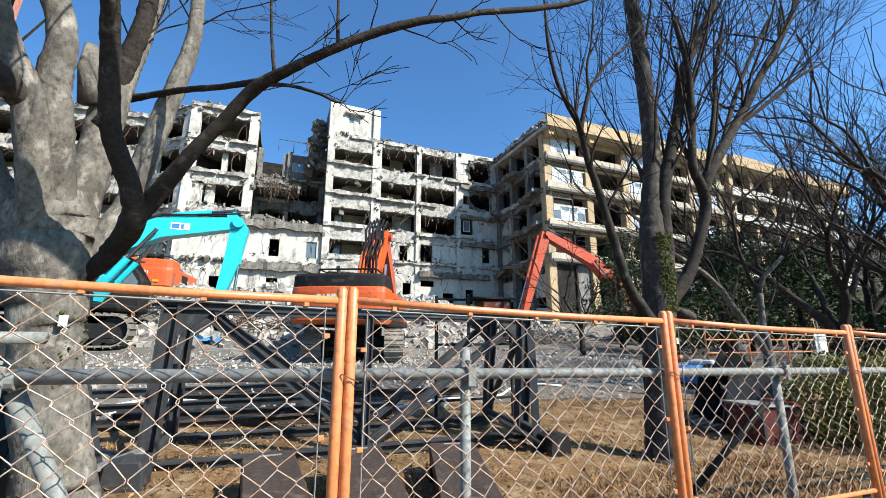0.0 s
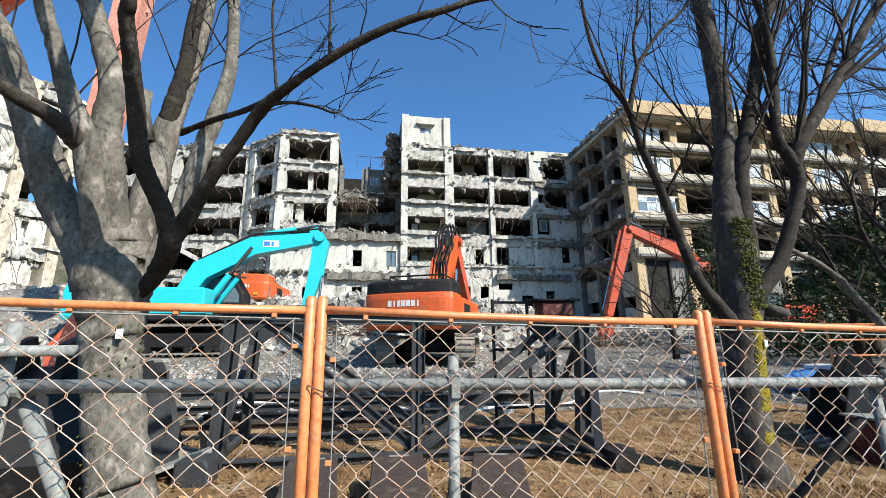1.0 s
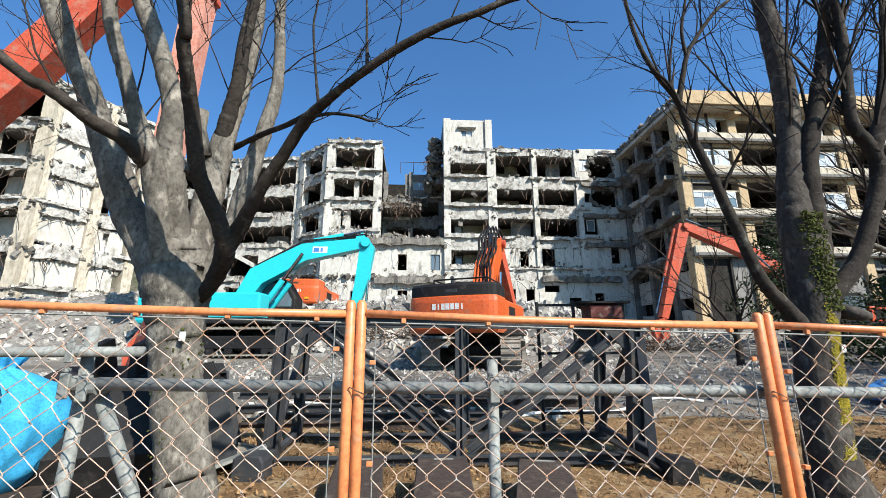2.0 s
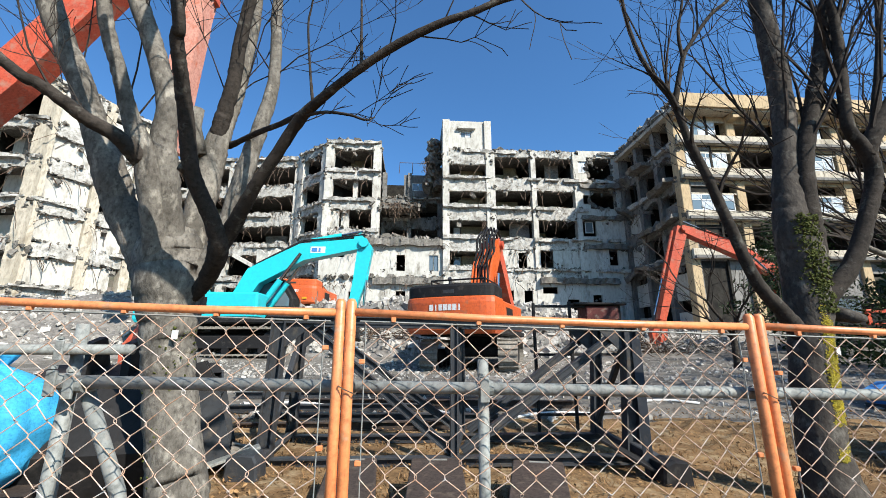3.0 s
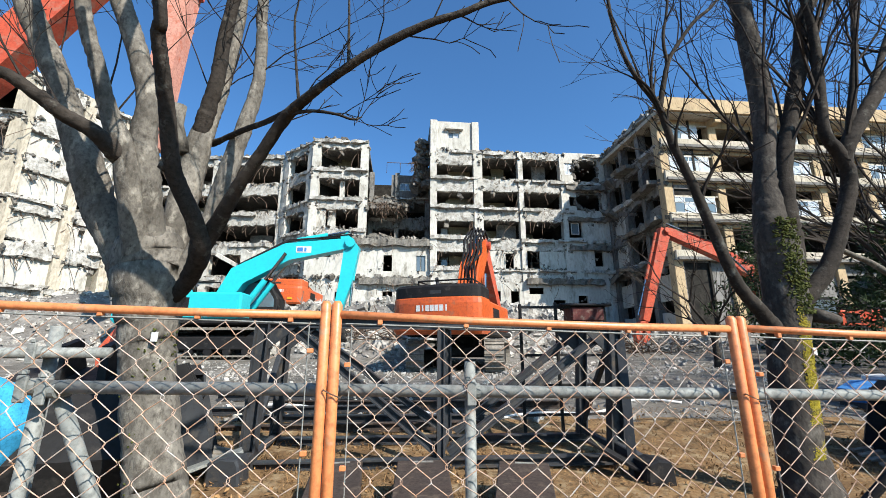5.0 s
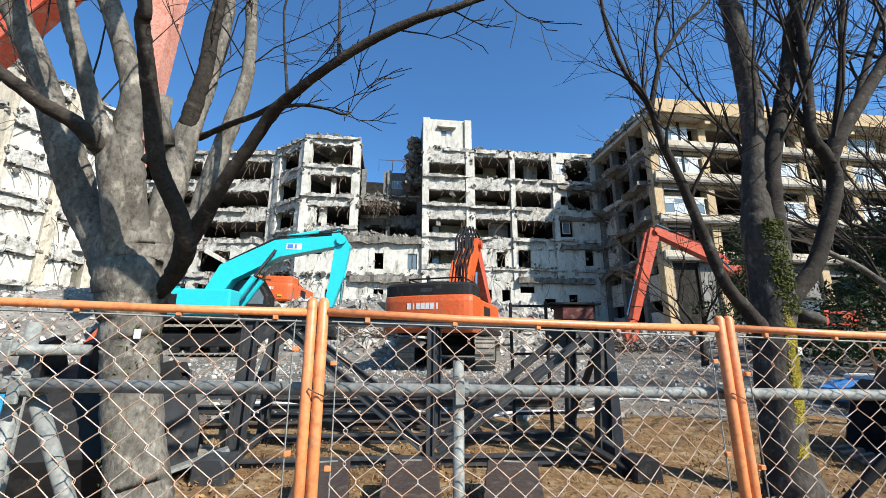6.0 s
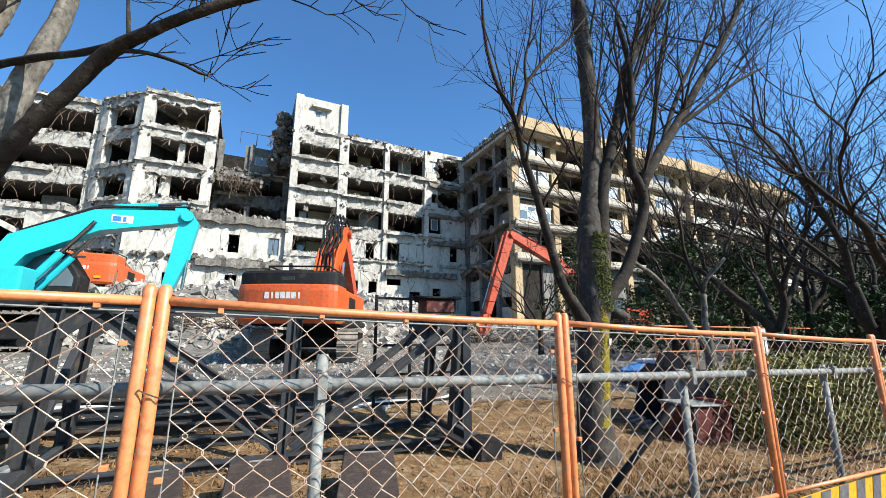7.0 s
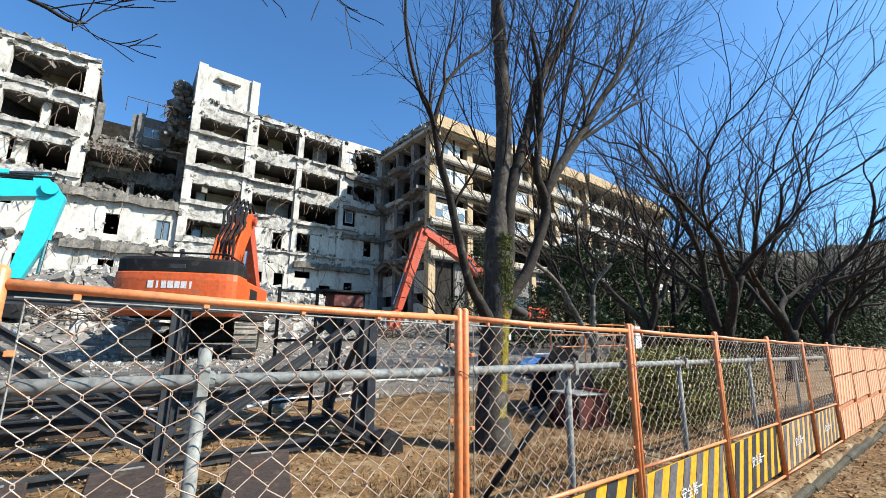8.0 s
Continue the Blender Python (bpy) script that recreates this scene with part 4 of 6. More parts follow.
def excavator(m, paint, label, turn=0.0, boom=((0.3, 1.9), (2.0, 4.4), (5.5, 4.8)), boom_h=(0.8, 1.0, 0.5), arm=((5.5, 4.8), (5.0, 1.4)), arm_h=(0.7, 0.4),
              hood=True, cab=True, tool="bucket", wide=0.62, marks="rear", boom_paint=None, arm_paint=None, hood_paint=None):
    e = thing("excavator", m, label, "excavator", "demolition excavators")
    bp, ap = boom_paint or paint, arm_paint or boom_paint or paint
    for y in (-1.3, 1.3):
        track(e, y, 4.9, 1.02, 0.62, turn)
    part("car_body", Geo().box((-1.3, -1.0, 0.45), (1.3, 1.0, 0.85), pose(0, 0, 0, 0, 0, turn), 0.08).tube([(0, 0, 0.8), (0, 0, 1.15)], 0.75, 20), BLACK, e)
    part("deck", Geo().box((-2.2, -1.45, 1.15), (2.0, 1.45, 1.35), ch=0.05), BLACK, e)
    # counterweight: rounded rear
    g = Geo()
    ring = [(-2.0, -1.48), (-2.0, 1.48)]
    arc = [(-3.05 - 0.32 * math.cos(a) + 0.32 * (1 - math.cos(a * 0.4)), 1.47 * math.sin(a) / math.sin(1.35)) for a in (1.35 - 2.7 * k / 14 for k in range(15))]
    prof = [(1.2, 0.93), (1.32, 1.0), (2.15, 1.0), (2.3, 0.985), (2.36, 0.95)]
    outline = arc + [(-1.95, -1.48), (-1.95, 1.48)]
    vs, n = [], len(outline)
    for z, k in prof:
        vs += [(-1.95 + (x + 1.95) * k, y * (k * 0.5 + 0.5), z) for x, y in outline]
    fs = [tuple(range(n)), tuple(range((len(prof) - 1) * n + n - 1, (len(prof) - 1) * n - 1, -1))]
    for j in range(len(prof) - 1):
        fs += [(j * n + (i + 1) % n, j * n + i, (j + 1) * n + i, (j + 1) * n + (i + 1) % n) for i in range(n)]
    cw = part("counterweight", g.add(vs, fs), paint, e, "glossy painted counterweight")
    if marks == "rear":
        bars = Geo()
        for k, w in enumerate((0.13, 0.045, 0.11, 0.13, 0.12, 0.13, 0.045)):
            y = 0.52 - 0.155 * k
            x = -3.36 + 0.09 * y * y - 0.012
            bars.box((x - 0.006, y - w / 2, 1.9), (x + 0.01, y + w / 2, 2.09))
        part("maker_mark", bars, WHITE, cw, "white bars of a maker's mark")
        part("warning_label", Geo().box((-3.36, -0.95, 1.48), (-3.2, -0.68, 1.6)), YELLOW, cw, "small yellow warning label")
        part("warning_label", Geo().box((-3.32, 1.1, 1.42), (-3.1, 1.3, 1.56)), YELLOW, cw, "small yellow warning label")
    if hood:
        g2 = Geo()
        vs = []
        for z, k in ((2.34, 1.0), (2.66, 1.0), (2.74, 0.96)):
            vs += [(-1.95 + (x + 1.95) * 0.97 * k, y * 0.98 * k, z) for x, y in outline]
        fs = [tuple(range(n)), tuple(range(3 * n - 1, 2 * n - 1, -1))]
        for j in range(2):
            fs += [(j * n + (i + 1) % n, j * n + i, (j + 1) * n + i, (j + 1) * n + (i + 1) % n) for i in range(n)]
        hd = part("engine_hood", g2.add(vs, fs), hood_paint or BLACK, e, "engine hood with a handrail")
        part("latch", Geo().box((-3.33, -0.25, 2.42), (-3.1, 0.15, 2.56), ch=0.02), DARK_STEEL, hd)
        rail = Geo()
        for y in (-1.0, 0.9):
            rail.tube([(-2.4, y, 2.7), (-2.4, y, 3.0), (-0.6, y, 3.0), (-0.6, y, 2.4)], 0.03, 6)
        rail.tube([(-2.4, -1.0, 3.0), (-2.4, 0.9, 3.0)], 0.03, 6)
        part("handrail", rail, BLACK, hd)
        part("exhaust", Geo().tube([(-1.6, 0.5, 2.7), (-1.6, 0.5, 3.1), (-1.7, 0.5, 3.2)], 0.07, 8), DARK_STEEL, hd)
    for y0, y1 in ((-1.48, -0.55), (0.5, 1.48)):
        part("side_box", Geo().box((-2.0, y0, 1.35), (1.3 if y0 < 0 else -0.2, y1, 2.3), ch=0.06), paint, e)
        part("vent", Geo().box((-1.5, y0 - 0.01 if y0 < 0 else y1 - 0.02, 1.5), (-0.5, y0 + 0.02 if y0 < 0 else y1 + 0.01, 2.1)), BLACK, e)
    if cab:
        c = part("cab", Geo().prism([(-0.1, 1.3), (-0.1, 2.95), (0.2, 3.1), (1.45, 3.1), (1.95, 2.3), (1.95, 1.3)], 0.5, 1.48, 0.05), BLACK, e, "dark operator's cab")
        part("cab_glass", Geo().prism([(0.05, 1.95), (0.05, 2.85), (1.35, 2.95), (1.8, 2.25), (1.8, 1.95)], 1.475, 1.495), GLASS, c)
        part("cab_glass", Geo().prism([(0.05, 1.95), (0.05, 2.85), (1.35, 2.95), (1.8, 2.25), (1.8, 1.95)], 0.485, 0.505), GLASS, c)
        part("cab_glass", Geo().box((-0.11, 0.6, 2.0), (-0.09, 1.38, 2.85)), GLASS, c)
    bm_ = part("boom", girder(Geo(), boom, boom_h, wide), bp, e, "box-section boom")
    part("pivot", Geo().tube([(boom[-1][0], -wide * 0.7, boom[-1][1]), (boom[-1][0], wide * 0.7, boom[-1][1])], 0.2, 12), ap, bm_)
    am = part("arm", girder(Geo(), arm, arm_h, wide * 0.8), ap, e, "box-section arm")
    k = len(boom) // 2
    for y in (-wide * 0.75, wide * 0.75):
        cylinder(bm_, (boom[0][0] + 0.8, boom[0][1] - 0.5), (boom[k][0], boom[k][1] - 0.1), 0.12, y, paint=bp)
    a0, a1 = Vector(boom[k]), Vector(boom[-1])
    nrm = Vector((-(a1 - a0).y, (a1 - a0).x)).normalized()
    cylinder(bm_, tuple(a0.lerp(a1, 0.15) + nrm * boom_h[k] * 0.65), tuple(a1 + nrm * 0.55), 0.11, 0, paint=bp)
    hoses(bm_, [tuple(Vector(p) + nrm * (h / 2 + 0.05)) for p, h in zip(boom, boom_h)], 0, 5, BLACK, 0.028)
    tip = Vector(arm[-1])
    d = (tip - Vector(arm[0])).normalized()
    nn = Vector((-d.y, d.x))
    cylinder(am, tuple(Vector(arm[0]) + nn * 0.5 + d * 0.4), tuple(tip + nn * 0.45 - d * 0.2), 0.09, 0, paint=ap)
    if tool == "bucket":
        out = [tip + nn * 0.25, tip - nn * 0.3, tip - nn * 0.65 + d * 0.5, tip - nn * 0.35 + d * 1.05, tip + nn * 0.5 + d * 1.15, tip + nn * 0.2 + d * 0.6]
        part("bucket", Geo().prism([(p.x, p.y) for p in out], -0.55, 0.55, 0.04), DARK_STEEL if paint is not CYAN else BLACK, am, "worn steel bucket")
    else:
        for s in (-1, 1):
            out = [tip, tip + nn * 0.35 * s + d * 0.2, tip + nn * 0.5 * s + d * 1.0, tip + nn * 0.12 * s + d * 1.6, tip + nn * 0.1 * s + d * 0.8]
            part("jaw", Geo().prism([(p.x, p.y) for p in out], -0.25, 0.25, 0.03), ap, am, "crusher jaw")
    return e, bm_, am


def machines():
    e, bm_, am = excavator(pose(2.72, 14.0, 0.80, 0, 0, 65), ORANGE, "orange excavator seen from behind on crawler tracks", turn=8,
                           boom=((0.2, 1.8), (1.4, 3.9), (2.8, 5.35)), boom_h=(0.7, 0.85, 0.65), arm=((2.8, 5.5), (5.8, 2.6)), arm_h=(0.85, 0.55), wide=0.75, tool="jaws", arm_paint=RED)
    g, h = Geo(), Geo()
    for k in range(6):
        y = -0.4 + 0.15 * k
        g.tube([(0.1, y, 2.5), (0.85, y, 4.1), (1.45, y, 4.75)], 0.045, 6)
        h.tube([(1.45, y, 4.75), (1.6, y + 0.05, 5.4), (2.2, y, 5.9 + 0.2 * rng.random()), (2.8, y, 5.7)], 0.05, 6)
        h.tube([(0.3 + 0.1 * k, y, 3.2), (0.45 + 0.1 * k, y + 0.06, 3.9 + 0.3 * rng.random()), (1.1, y - 0.05, 4.6), (1.6, y, 5.0)], 0.04, 6)
        h.tube([(-0.2, y, 2.0), (-0.5, y, 2.6), (-0.15, y, 3.0), (0.2, y, 2.9)], 0.05, 6)
    part("boom_pipe", g, ORANGE, bm_, "orange hydraulic pipes", kind="stuff")
    part("hose_loop", h, BLACK, bm_, "black looped hoses", kind="stuff")
    e, bm_, am = excavator(pose(-8.1, 18.6, 1.2, 0, 0, -2) @ Matrix.Scale(1.2, 4), CYAN, "turquoise excavator with raised boom on the rubble yard", turn=0,
                           boom=((-0.1, 1.9), (0.55, 3.1), (2.4, 4.1), (4.9, 4.5)), boom_h=(0.6, 0.78, 0.72, 0.42), arm=((4.6, 4.85), (4.95, 4.3), (4.78, 3.0), (4.5, 1.75)), arm_h=(0.3, 0.62, 0.52, 0.3), marks="", wide=0.55, hood_paint=CYAN)
    logo = Geo().box((2.75, -0.285, 4.06), (3.35, -0.27, 4.32), None)
    part("maker_mark", logo, WHITE, bm_, "pale blue-white maker's mark panel")
    part("maker_mark", Geo().box((2.8, -0.295, 4.11), (3.02, -0.28, 4.27)).box((3.08, -0.295, 4.11), (3.16, -0.28, 4.27)), BLUE, bm_, "dark blue bars of a mark")
    excavator(pose(-6.9, 27.2, 2.95, 0, 0, 84), ORANGE, "orange excavator parked high on the rubble", turn=20, boom=((0.2, 1.8), (1.6, 2.6), (4.0, 2.2)), boom_h=(0.6, 0.7, 0.5), arm=((4.0, 2.2), (4.6, 0.6)), cab=False, hood_paint=ORANGE)
    e, bm_, am = excavator(pose(27.0, 22.4, 1.4, 0, 0, 180), RED, "faded red excavator with folded boom behind trees", turn=10, boom=((0.4, 1.8), (2.8, 4.0), (5.6, 5.9), (9.6, 7.5)), boom_h=(0.7, 0.85, 0.78, 0.5),
              arm=((9.6, 7.6), (10.6, 4.8), (11.7, 1.7)), arm_h=(0.72, 0.6, 0.42), tool="jaws", wide=0.6)
    e, bm_, am = excavator(pose(-25.0, 15.2, 1.2, 0, 0, 0), RED, "high-reach red excavator with a long dark boom", turn=0, boom=((0.5, 2.0), (7.6, 11.8), (14.8, 23.0)), boom_h=(1.4, 1.7, 1.2),
              arm=((14.9, 23.0), (14.85, 15.0), (14.55, 8.6)), arm_h=(1.1, 1.05, 0.95), tool="jaws", wide=1.05, arm_paint=PINK)
    hoses(am, [(15.2, 18.5), (15.3, 16.5), (15.1, 15.2), (15.25, 14.4)], 0.2, 9, PINK, 0.06, 0.5, 0.12)
    part("hose_clamp", Geo().box((14.2, -0.62, 16.6), (15.55, 0.62, 17.0), ch=0.05), RED, am)
    c = thing("hydraulic_crusher", pose(-9.15, 13.6, 1.75, 0, 14, 0) @ Matrix.Diagonal((0.7, 0.7, 0.85, 1)), "rusty red crusher attachment standing in the rubble, frame darkened for shade", "machine tool")
    # maroon instead of red: the shade on the plate is put into its colour
    part("frame_plate", Geo().prism([(-0.4, -1.2), (-0.45, 0.8), (0.1, 2.4), (0.5, 2.3), (0.45, 0.4), (0.3, -1.2)], -0.3, 0.3, 0.04), MAROON, c)
    part("jaw", Geo().prism([(-0.5, -1.3), (-0.9, -0.4), (-0.45, 0.6), (-0.2, -0.6)], -0.22, 0.22, 0.03), RED, c)
    hoses(c, [(0.35, 2.3), (0.6, 1.2), (0.45, 0.2), (0.35, -0.6)], 0, 5, PINK, 0.05, 0.2, 0.11)


machines()


# ---- trees ----
def curve_pts(pts, sub=4, wob=0.0):
    """Catmull-Rom through (x, y, z, r)."""
    p = [np.array(q, float) for q in pts]
    p = [2 * p[0] - p[1]] + p + [2 * p[-1] - p[-2]]
    out = []
    for i in range(1, len(p) - 2):
        for k in range(sub):
            t = k / sub
            q = 0.5 * (2 * p[i] + (p[i + 1] - p[i - 1]) * t + (2 * p[i - 1] - 5 * p[i] + 4 * p[i + 1] - p[i + 2]) * t * t + (3 * p[i] - p[i - 1] - 3 * p[i + 1] + p[i + 2]) * t ** 3)
            q[:3] += wob * q[3] * rng.normal(size=3)
            q[3] = max(q[3], 0.004)
            out.append(q)
    out.append(p[-2])
    return out


def twigs(g, p, d, r, length, depth, up=0.35, spread=0.55, fork=3):
    """A branch that forks on and on into twigs."""
    pts, q, v = [p], Vector(p), Vector(d).normalized()
    n = 4
    for k in range(n):
        v = (v + Vector((rng.normal() * 0.14, rng.normal() * 0.14, rng.normal() * 0.10 + up * 0.12))).normalized()
        q = q + v * length / n
        pts.append(q.copy())
        if depth and k >= 1:
            for _ in range(fork if k == n - 1 else 1):
                w = (v + Vector(rng.normal(size=3)) * spread + Vector((0, 0, up * 0.4))).normalized()
                rr = r * (1 - 0.6 * (k + 1) / n)
                twigs(g, q.copy(), w, rr * 0.7, length * (0.5 + 0.3 * rng.random()), depth - 1, up, spread, fork if fork < 3 else 2)
    g.tube(pts, [max(0.0028, r * (1 - 0.6 * k / n)) for k in range(n + 1)], 6 if r > 0.04 else 4 if r > 0.012 else 3, False)


def limb(t, name, pts, material=BARK, seg=12, grow=0, twig=None, twig_len=0.9, twig_depth=2, label="", k=1.0, thick=0.022):
    c = curve_pts([(*p[:3], p[3] * k) for p in pts], 8, 0.025)
    lumps = [q[3] * (1 + 0.02 * rng.normal()) for q in c]
    part(name, Geo().tube([q[:3] for q in c], lumps, seg, lump=0.06), material, t, label, True)
    if twig is not None:
        for _ in range(grow):
            i = int(rng.integers(len(c) // 3, len(c)))
            q, a, b = c[i], Vector(c[max(i - 1, 0)][:3]), Vector(c[min(i + 1, len(c) - 1)][:3])
            d = (b - a).normalized() + Vector(rng.normal(size=3)) * 0.38 + Vector((0, 0, 0.45))
            twigs(twig, q[:3], d, min(q[3] * 0.45, thick), twig_len * (0.6 + 0.8 * rng.random()), twig_depth)
    return c


def near_tree():
    t = thing("tree", pose(0, 0, 0), "bare grey-barked tree with many limbs behind the fence", "tree", "bare trees")
    tw = Geo()

    def arm(*a, **q):
        return limb(*a, k=0.82, thick=0.009, **q)
    limb(t, "trunk", [(-1.36, 1.62, 0.1, 0.36), (-1.36, 1.62, 0.45, 0.27), (-1.40, 1.62, 0.7, 0.235), (-1.48, 1.62, 1.05, 0.222), (-1.57, 1.62, 1.49, 0.213), (-1.61, 1.62, 1.78, 0.23), (-1.64, 1.62, 2.1, 0.30), (-1.69, 1.62, 2.36, 0.30), (-1.7, 1.64, 2.55, 0.2)], BARK, 30, k=0.82)
    arm(t, "limb", [(-1.8, 1.62, 2.15, 0.15), (-1.92, 1.62, 2.4, 0.145), (-2.1, 1.62, 2.68, 0.148), (-2.26, 1.6, 3.06, 0.148), (-2.45, 1.58, 3.48, 0.123), (-2.61, 1.56, 3.86, 0.111), (-2.79, 1.53, 4.21, 0.112), (-2.96, 1.5, 4.58, 0.113), (-3.3, 1.45, 5.4, 0.1), (-3.8, 1.3, 7.0, 0.06)], BARK, 18, 3, tw, 1.4)
    arm(t, "limb", [(-1.7, 1.33, 2.74, 0.04), (-1.76, 1.27, 2.96, 0.077), (-1.8, 1.16, 3.04, 0.082), (-1.86, 1.06, 3.11, 0.064), (-1.99, 0.96, 3.17, 0.058), (-2.08, 0.88, 3.24, 0.053), (-2.21, 0.8, 3.33, 0.048), (-2.34, 0.74, 3.4, 0.043), (-2.9, 0.5, 3.9, 0.035)], BARK_DARK, 14, 2, tw, 1.0)
    arm(t, "limb", [(-1.7, 1.55, 2.1, 0.126), (-1.7, 1.42, 2.44, 0.108), (-1.74, 1.26, 2.97, 0.107), (-1.86, 1.16, 3.32, 0.074), (-1.94, 1.08, 3.64, 0.063), (-2.01, 1.02, 3.88, 0.06), (-2.05, 0.96, 4.12, 0.06), (-2.2, 0.8, 5, 0.05), (-2.4, 0.7, 6.5, 0.029)], BARK, 16, 3, tw, 1.3)
    arm(t, "limb", [(-1.66, 1.64, 2.05, 0.143), (-1.64, 1.56, 2.34, 0.123), (-1.65, 1.38, 2.84, 0.117), (-1.68, 1.3, 3.18, 0.11), (-1.67, 1.26, 3.49, 0.096), (-1.76, 1.22, 3.81, 0.09), (-1.87, 1.2, 4.1, 0.087), (-1.97, 1.18, 4.34, 0.086), (-2.3, 1.15, 5.2, 0.076), (-2.5, 1.1, 6.8, 0.05)], BARK, 20, 2, tw, 1.3)
    arm(t, "limb", [(-1.44, 1.58, 2.02, 0.06), (-1.29, 1.46, 2.16, 0.078), (-1.14, 1.25, 2.33, 0.086), (-1.14, 1.12, 2.49, 0.071), (-1.2, 0.98, 2.69, 0.065), (-1.22, 0.88, 2.83, 0.063), (-1.21, 0.74, 3.1, 0.058), (-1.2, 0.6, 3.32, 0.053), (-1.19, 0.5, 3.48, 0.048), (-1.17, 0.42, 3.66, 0.044), (-1.4, 0.2, 4.8, 0.03)], BARK_DARK, 16, 3, tw, 1.2)
    part("stub", Geo().tube([(-1.23, 0.9, 2.78), (-1.26, 0.88, 2.79), (-1.28, 0.87, 2.8)], [0.04, 0.032, 0.028], 10, lump=0.1), BARK_DARK, t, "short broken side stub", True)
    arm(t, "limb", [(-1.62, 1.72, 2.05, 0.144), (-1.62, 1.74, 2.38, 0.14), (-1.6, 1.8, 2.85, 0.144), (-1.59, 1.86, 3.31, 0.137), (-1.56, 1.9, 3.62, 0.114), (-1.52, 1.95, 3.82, 0.079), (-1.5, 1.98, 3.97, 0.068), (-1.46, 2, 4.37, 0.062), (-1.44, 2.05, 4.89, 0.06), (-1.46, 2.1, 5.3, 0.058), (-1.5, 2.2, 6.4, 0.047), (-1.4, 2.4, 8, 0.029)], BARK, 20, 4, tw, 1.5)
    arm(t, "limb", [(-1.6, 1.9, 3.2, 0.05), (-1.58, 1.87, 3.45, 0.08), (-1.54, 1.83, 3.65, 0.09), (-1.5, 1.8, 3.8, 0.085), (-1.44, 1.76, 4.07, 0.077), (-1.41, 1.72, 4.41, 0.073), (-1.36, 1.68, 4.76, 0.068), (-1.3, 1.64, 5.2, 0.06), (-1.2, 1.5, 6.5, 0.035)], BARK_DARK, 14, 3, tw, 1.2)
    arm(t, "limb", [(-1.5, 1.6, 2.05, 0.12), (-1.41, 1.62, 2.27, 0.1), (-1.32, 1.68, 2.54, 0.096), (-1.26, 1.72, 2.96, 0.098), (-1.21, 1.76, 3.33, 0.091), (-1.15, 1.8, 3.7, 0.082), (-1.11, 1.84, 4.09, 0.071), (-1.13, 1.88, 4.56, 0.066), (-1.18, 1.92, 5.14, 0.06), (-1.2, 2.1, 7, 0.03)], BARK, 16, 5, tw, 1.3)
    c = arm(t, "limb", [(-1.3, 1.5, 2.16, 0.039), (-1.16, 1.3, 2.34, 0.074), (-1.04, 1.2, 2.48, 0.069), (-0.82, 1, 2.75, 0.051), (-0.67, 0.9, 2.92, 0.048), (-0.5, 0.78, 3.12, 0.047), (-0.29, 0.6, 3.2, 0.036), (-0.07, 0.47, 3.3, 0.032), (0.17, 0.38, 3.42, 0.032), (0.41, 0.32, 3.52, 0.029), (0.61, 0.28, 3.58, 0.025), (0.79, 0.26, 3.66, 0.023), (1.22, 0.25, 3.83, 0.023), (1.64, 0.25, 4.05, 0.021), (1.9, 0.2, 4.25, 0.009)], BARK_DARK, 14, 0)
    arm(t, "limb", [(-1.5, 1.94, 3.5, 0.05), (-1.39, 1.86, 3.49, 0.034), (-1.05, 1.5, 3.41, 0.029), (-0.73, 1.1, 3.27, 0.025), (-0.48, 0.76, 3.16, 0.026)], BARK_DARK, 10)
    arm(t, "limb", [(-0.46, 0.74, 3.13, 0.018), (-0.3, 0.66, 3.11, 0.014), (-0.14, 0.6, 3.06, 0.011), (-0.04, 0.6, 3.03, 0.009), (0.02, 0.6, 3.05, 0.005)], BARK_DARK, 6, 5, tw, 0.25, twig_depth=1)
    arm(t, "limb", [(-0.06, 0.47, 3.3, 0.016), (-0.07, 0.47, 3.54, 0.011), (-0.08, 0.47, 3.79, 0.009), (-0.1, 0.45, 4.2, 0.004)], BARK_DARK, 6, 4, tw, 0.4, twig_depth=1)
    arm(t, "limb", [(-0.4, 0.7, 3.19, 0.015), (-0.44, 0.7, 3.49, 0.011), (-0.46, 0.66, 3.77, 0.01), (-0.44, 0.64, 3.93, 0.008), (-0.4, 0.6, 4.4, 0.004)], BARK_DARK, 6, 5, tw, 0.4, twig_depth=1)
    # unseen limb added overhead, placed to cast a shadow band across the trunk
    arm(t, "limb", [(-1.5, 2.2, 6.5, 0.07), (-1.4, 1.2, 6.3, 0.075), (-1.0, 0.2, 5.5, 0.07), (-0.5, -0.5, 4.66, 0.07), (0.0, -0.66, 4.5, 0.07), (0.6, -0.6, 4.4, 0.064), (1.6, -0.3, 4.9, 0.04)], BARK_DARK, 12)
    for k in range(12):
        q = c[int(len(c) * (0.35 + 0.6 * k / 12))]
        twigs(tw, q[:3], (rng.normal() * 0.5 + 0.4, rng.normal() * 0.4, 0.5 * rng.normal() + 0.2), 0.006, 0.22 + 0.2 * rng.random(), 1)
    part("stub", Geo().tube([(-1.66, 1.75, 3.3), (-1.7, 1.7, 3.55), (-1.68, 1.68, 3.72)], [0.08, 0.06, 0.055], 12, lump=0.1), BARK, t, "sawn-off stub", True)
    part("twig_mass", tw, TWIG, t, "fine bare twigs", kind="stuff")
    part("tag", Geo().box((-1.475, 1.42, 1.69), (-1.435, 1.432, 1.755)), WHITE, t, "small white tag")
    moss = Geo()
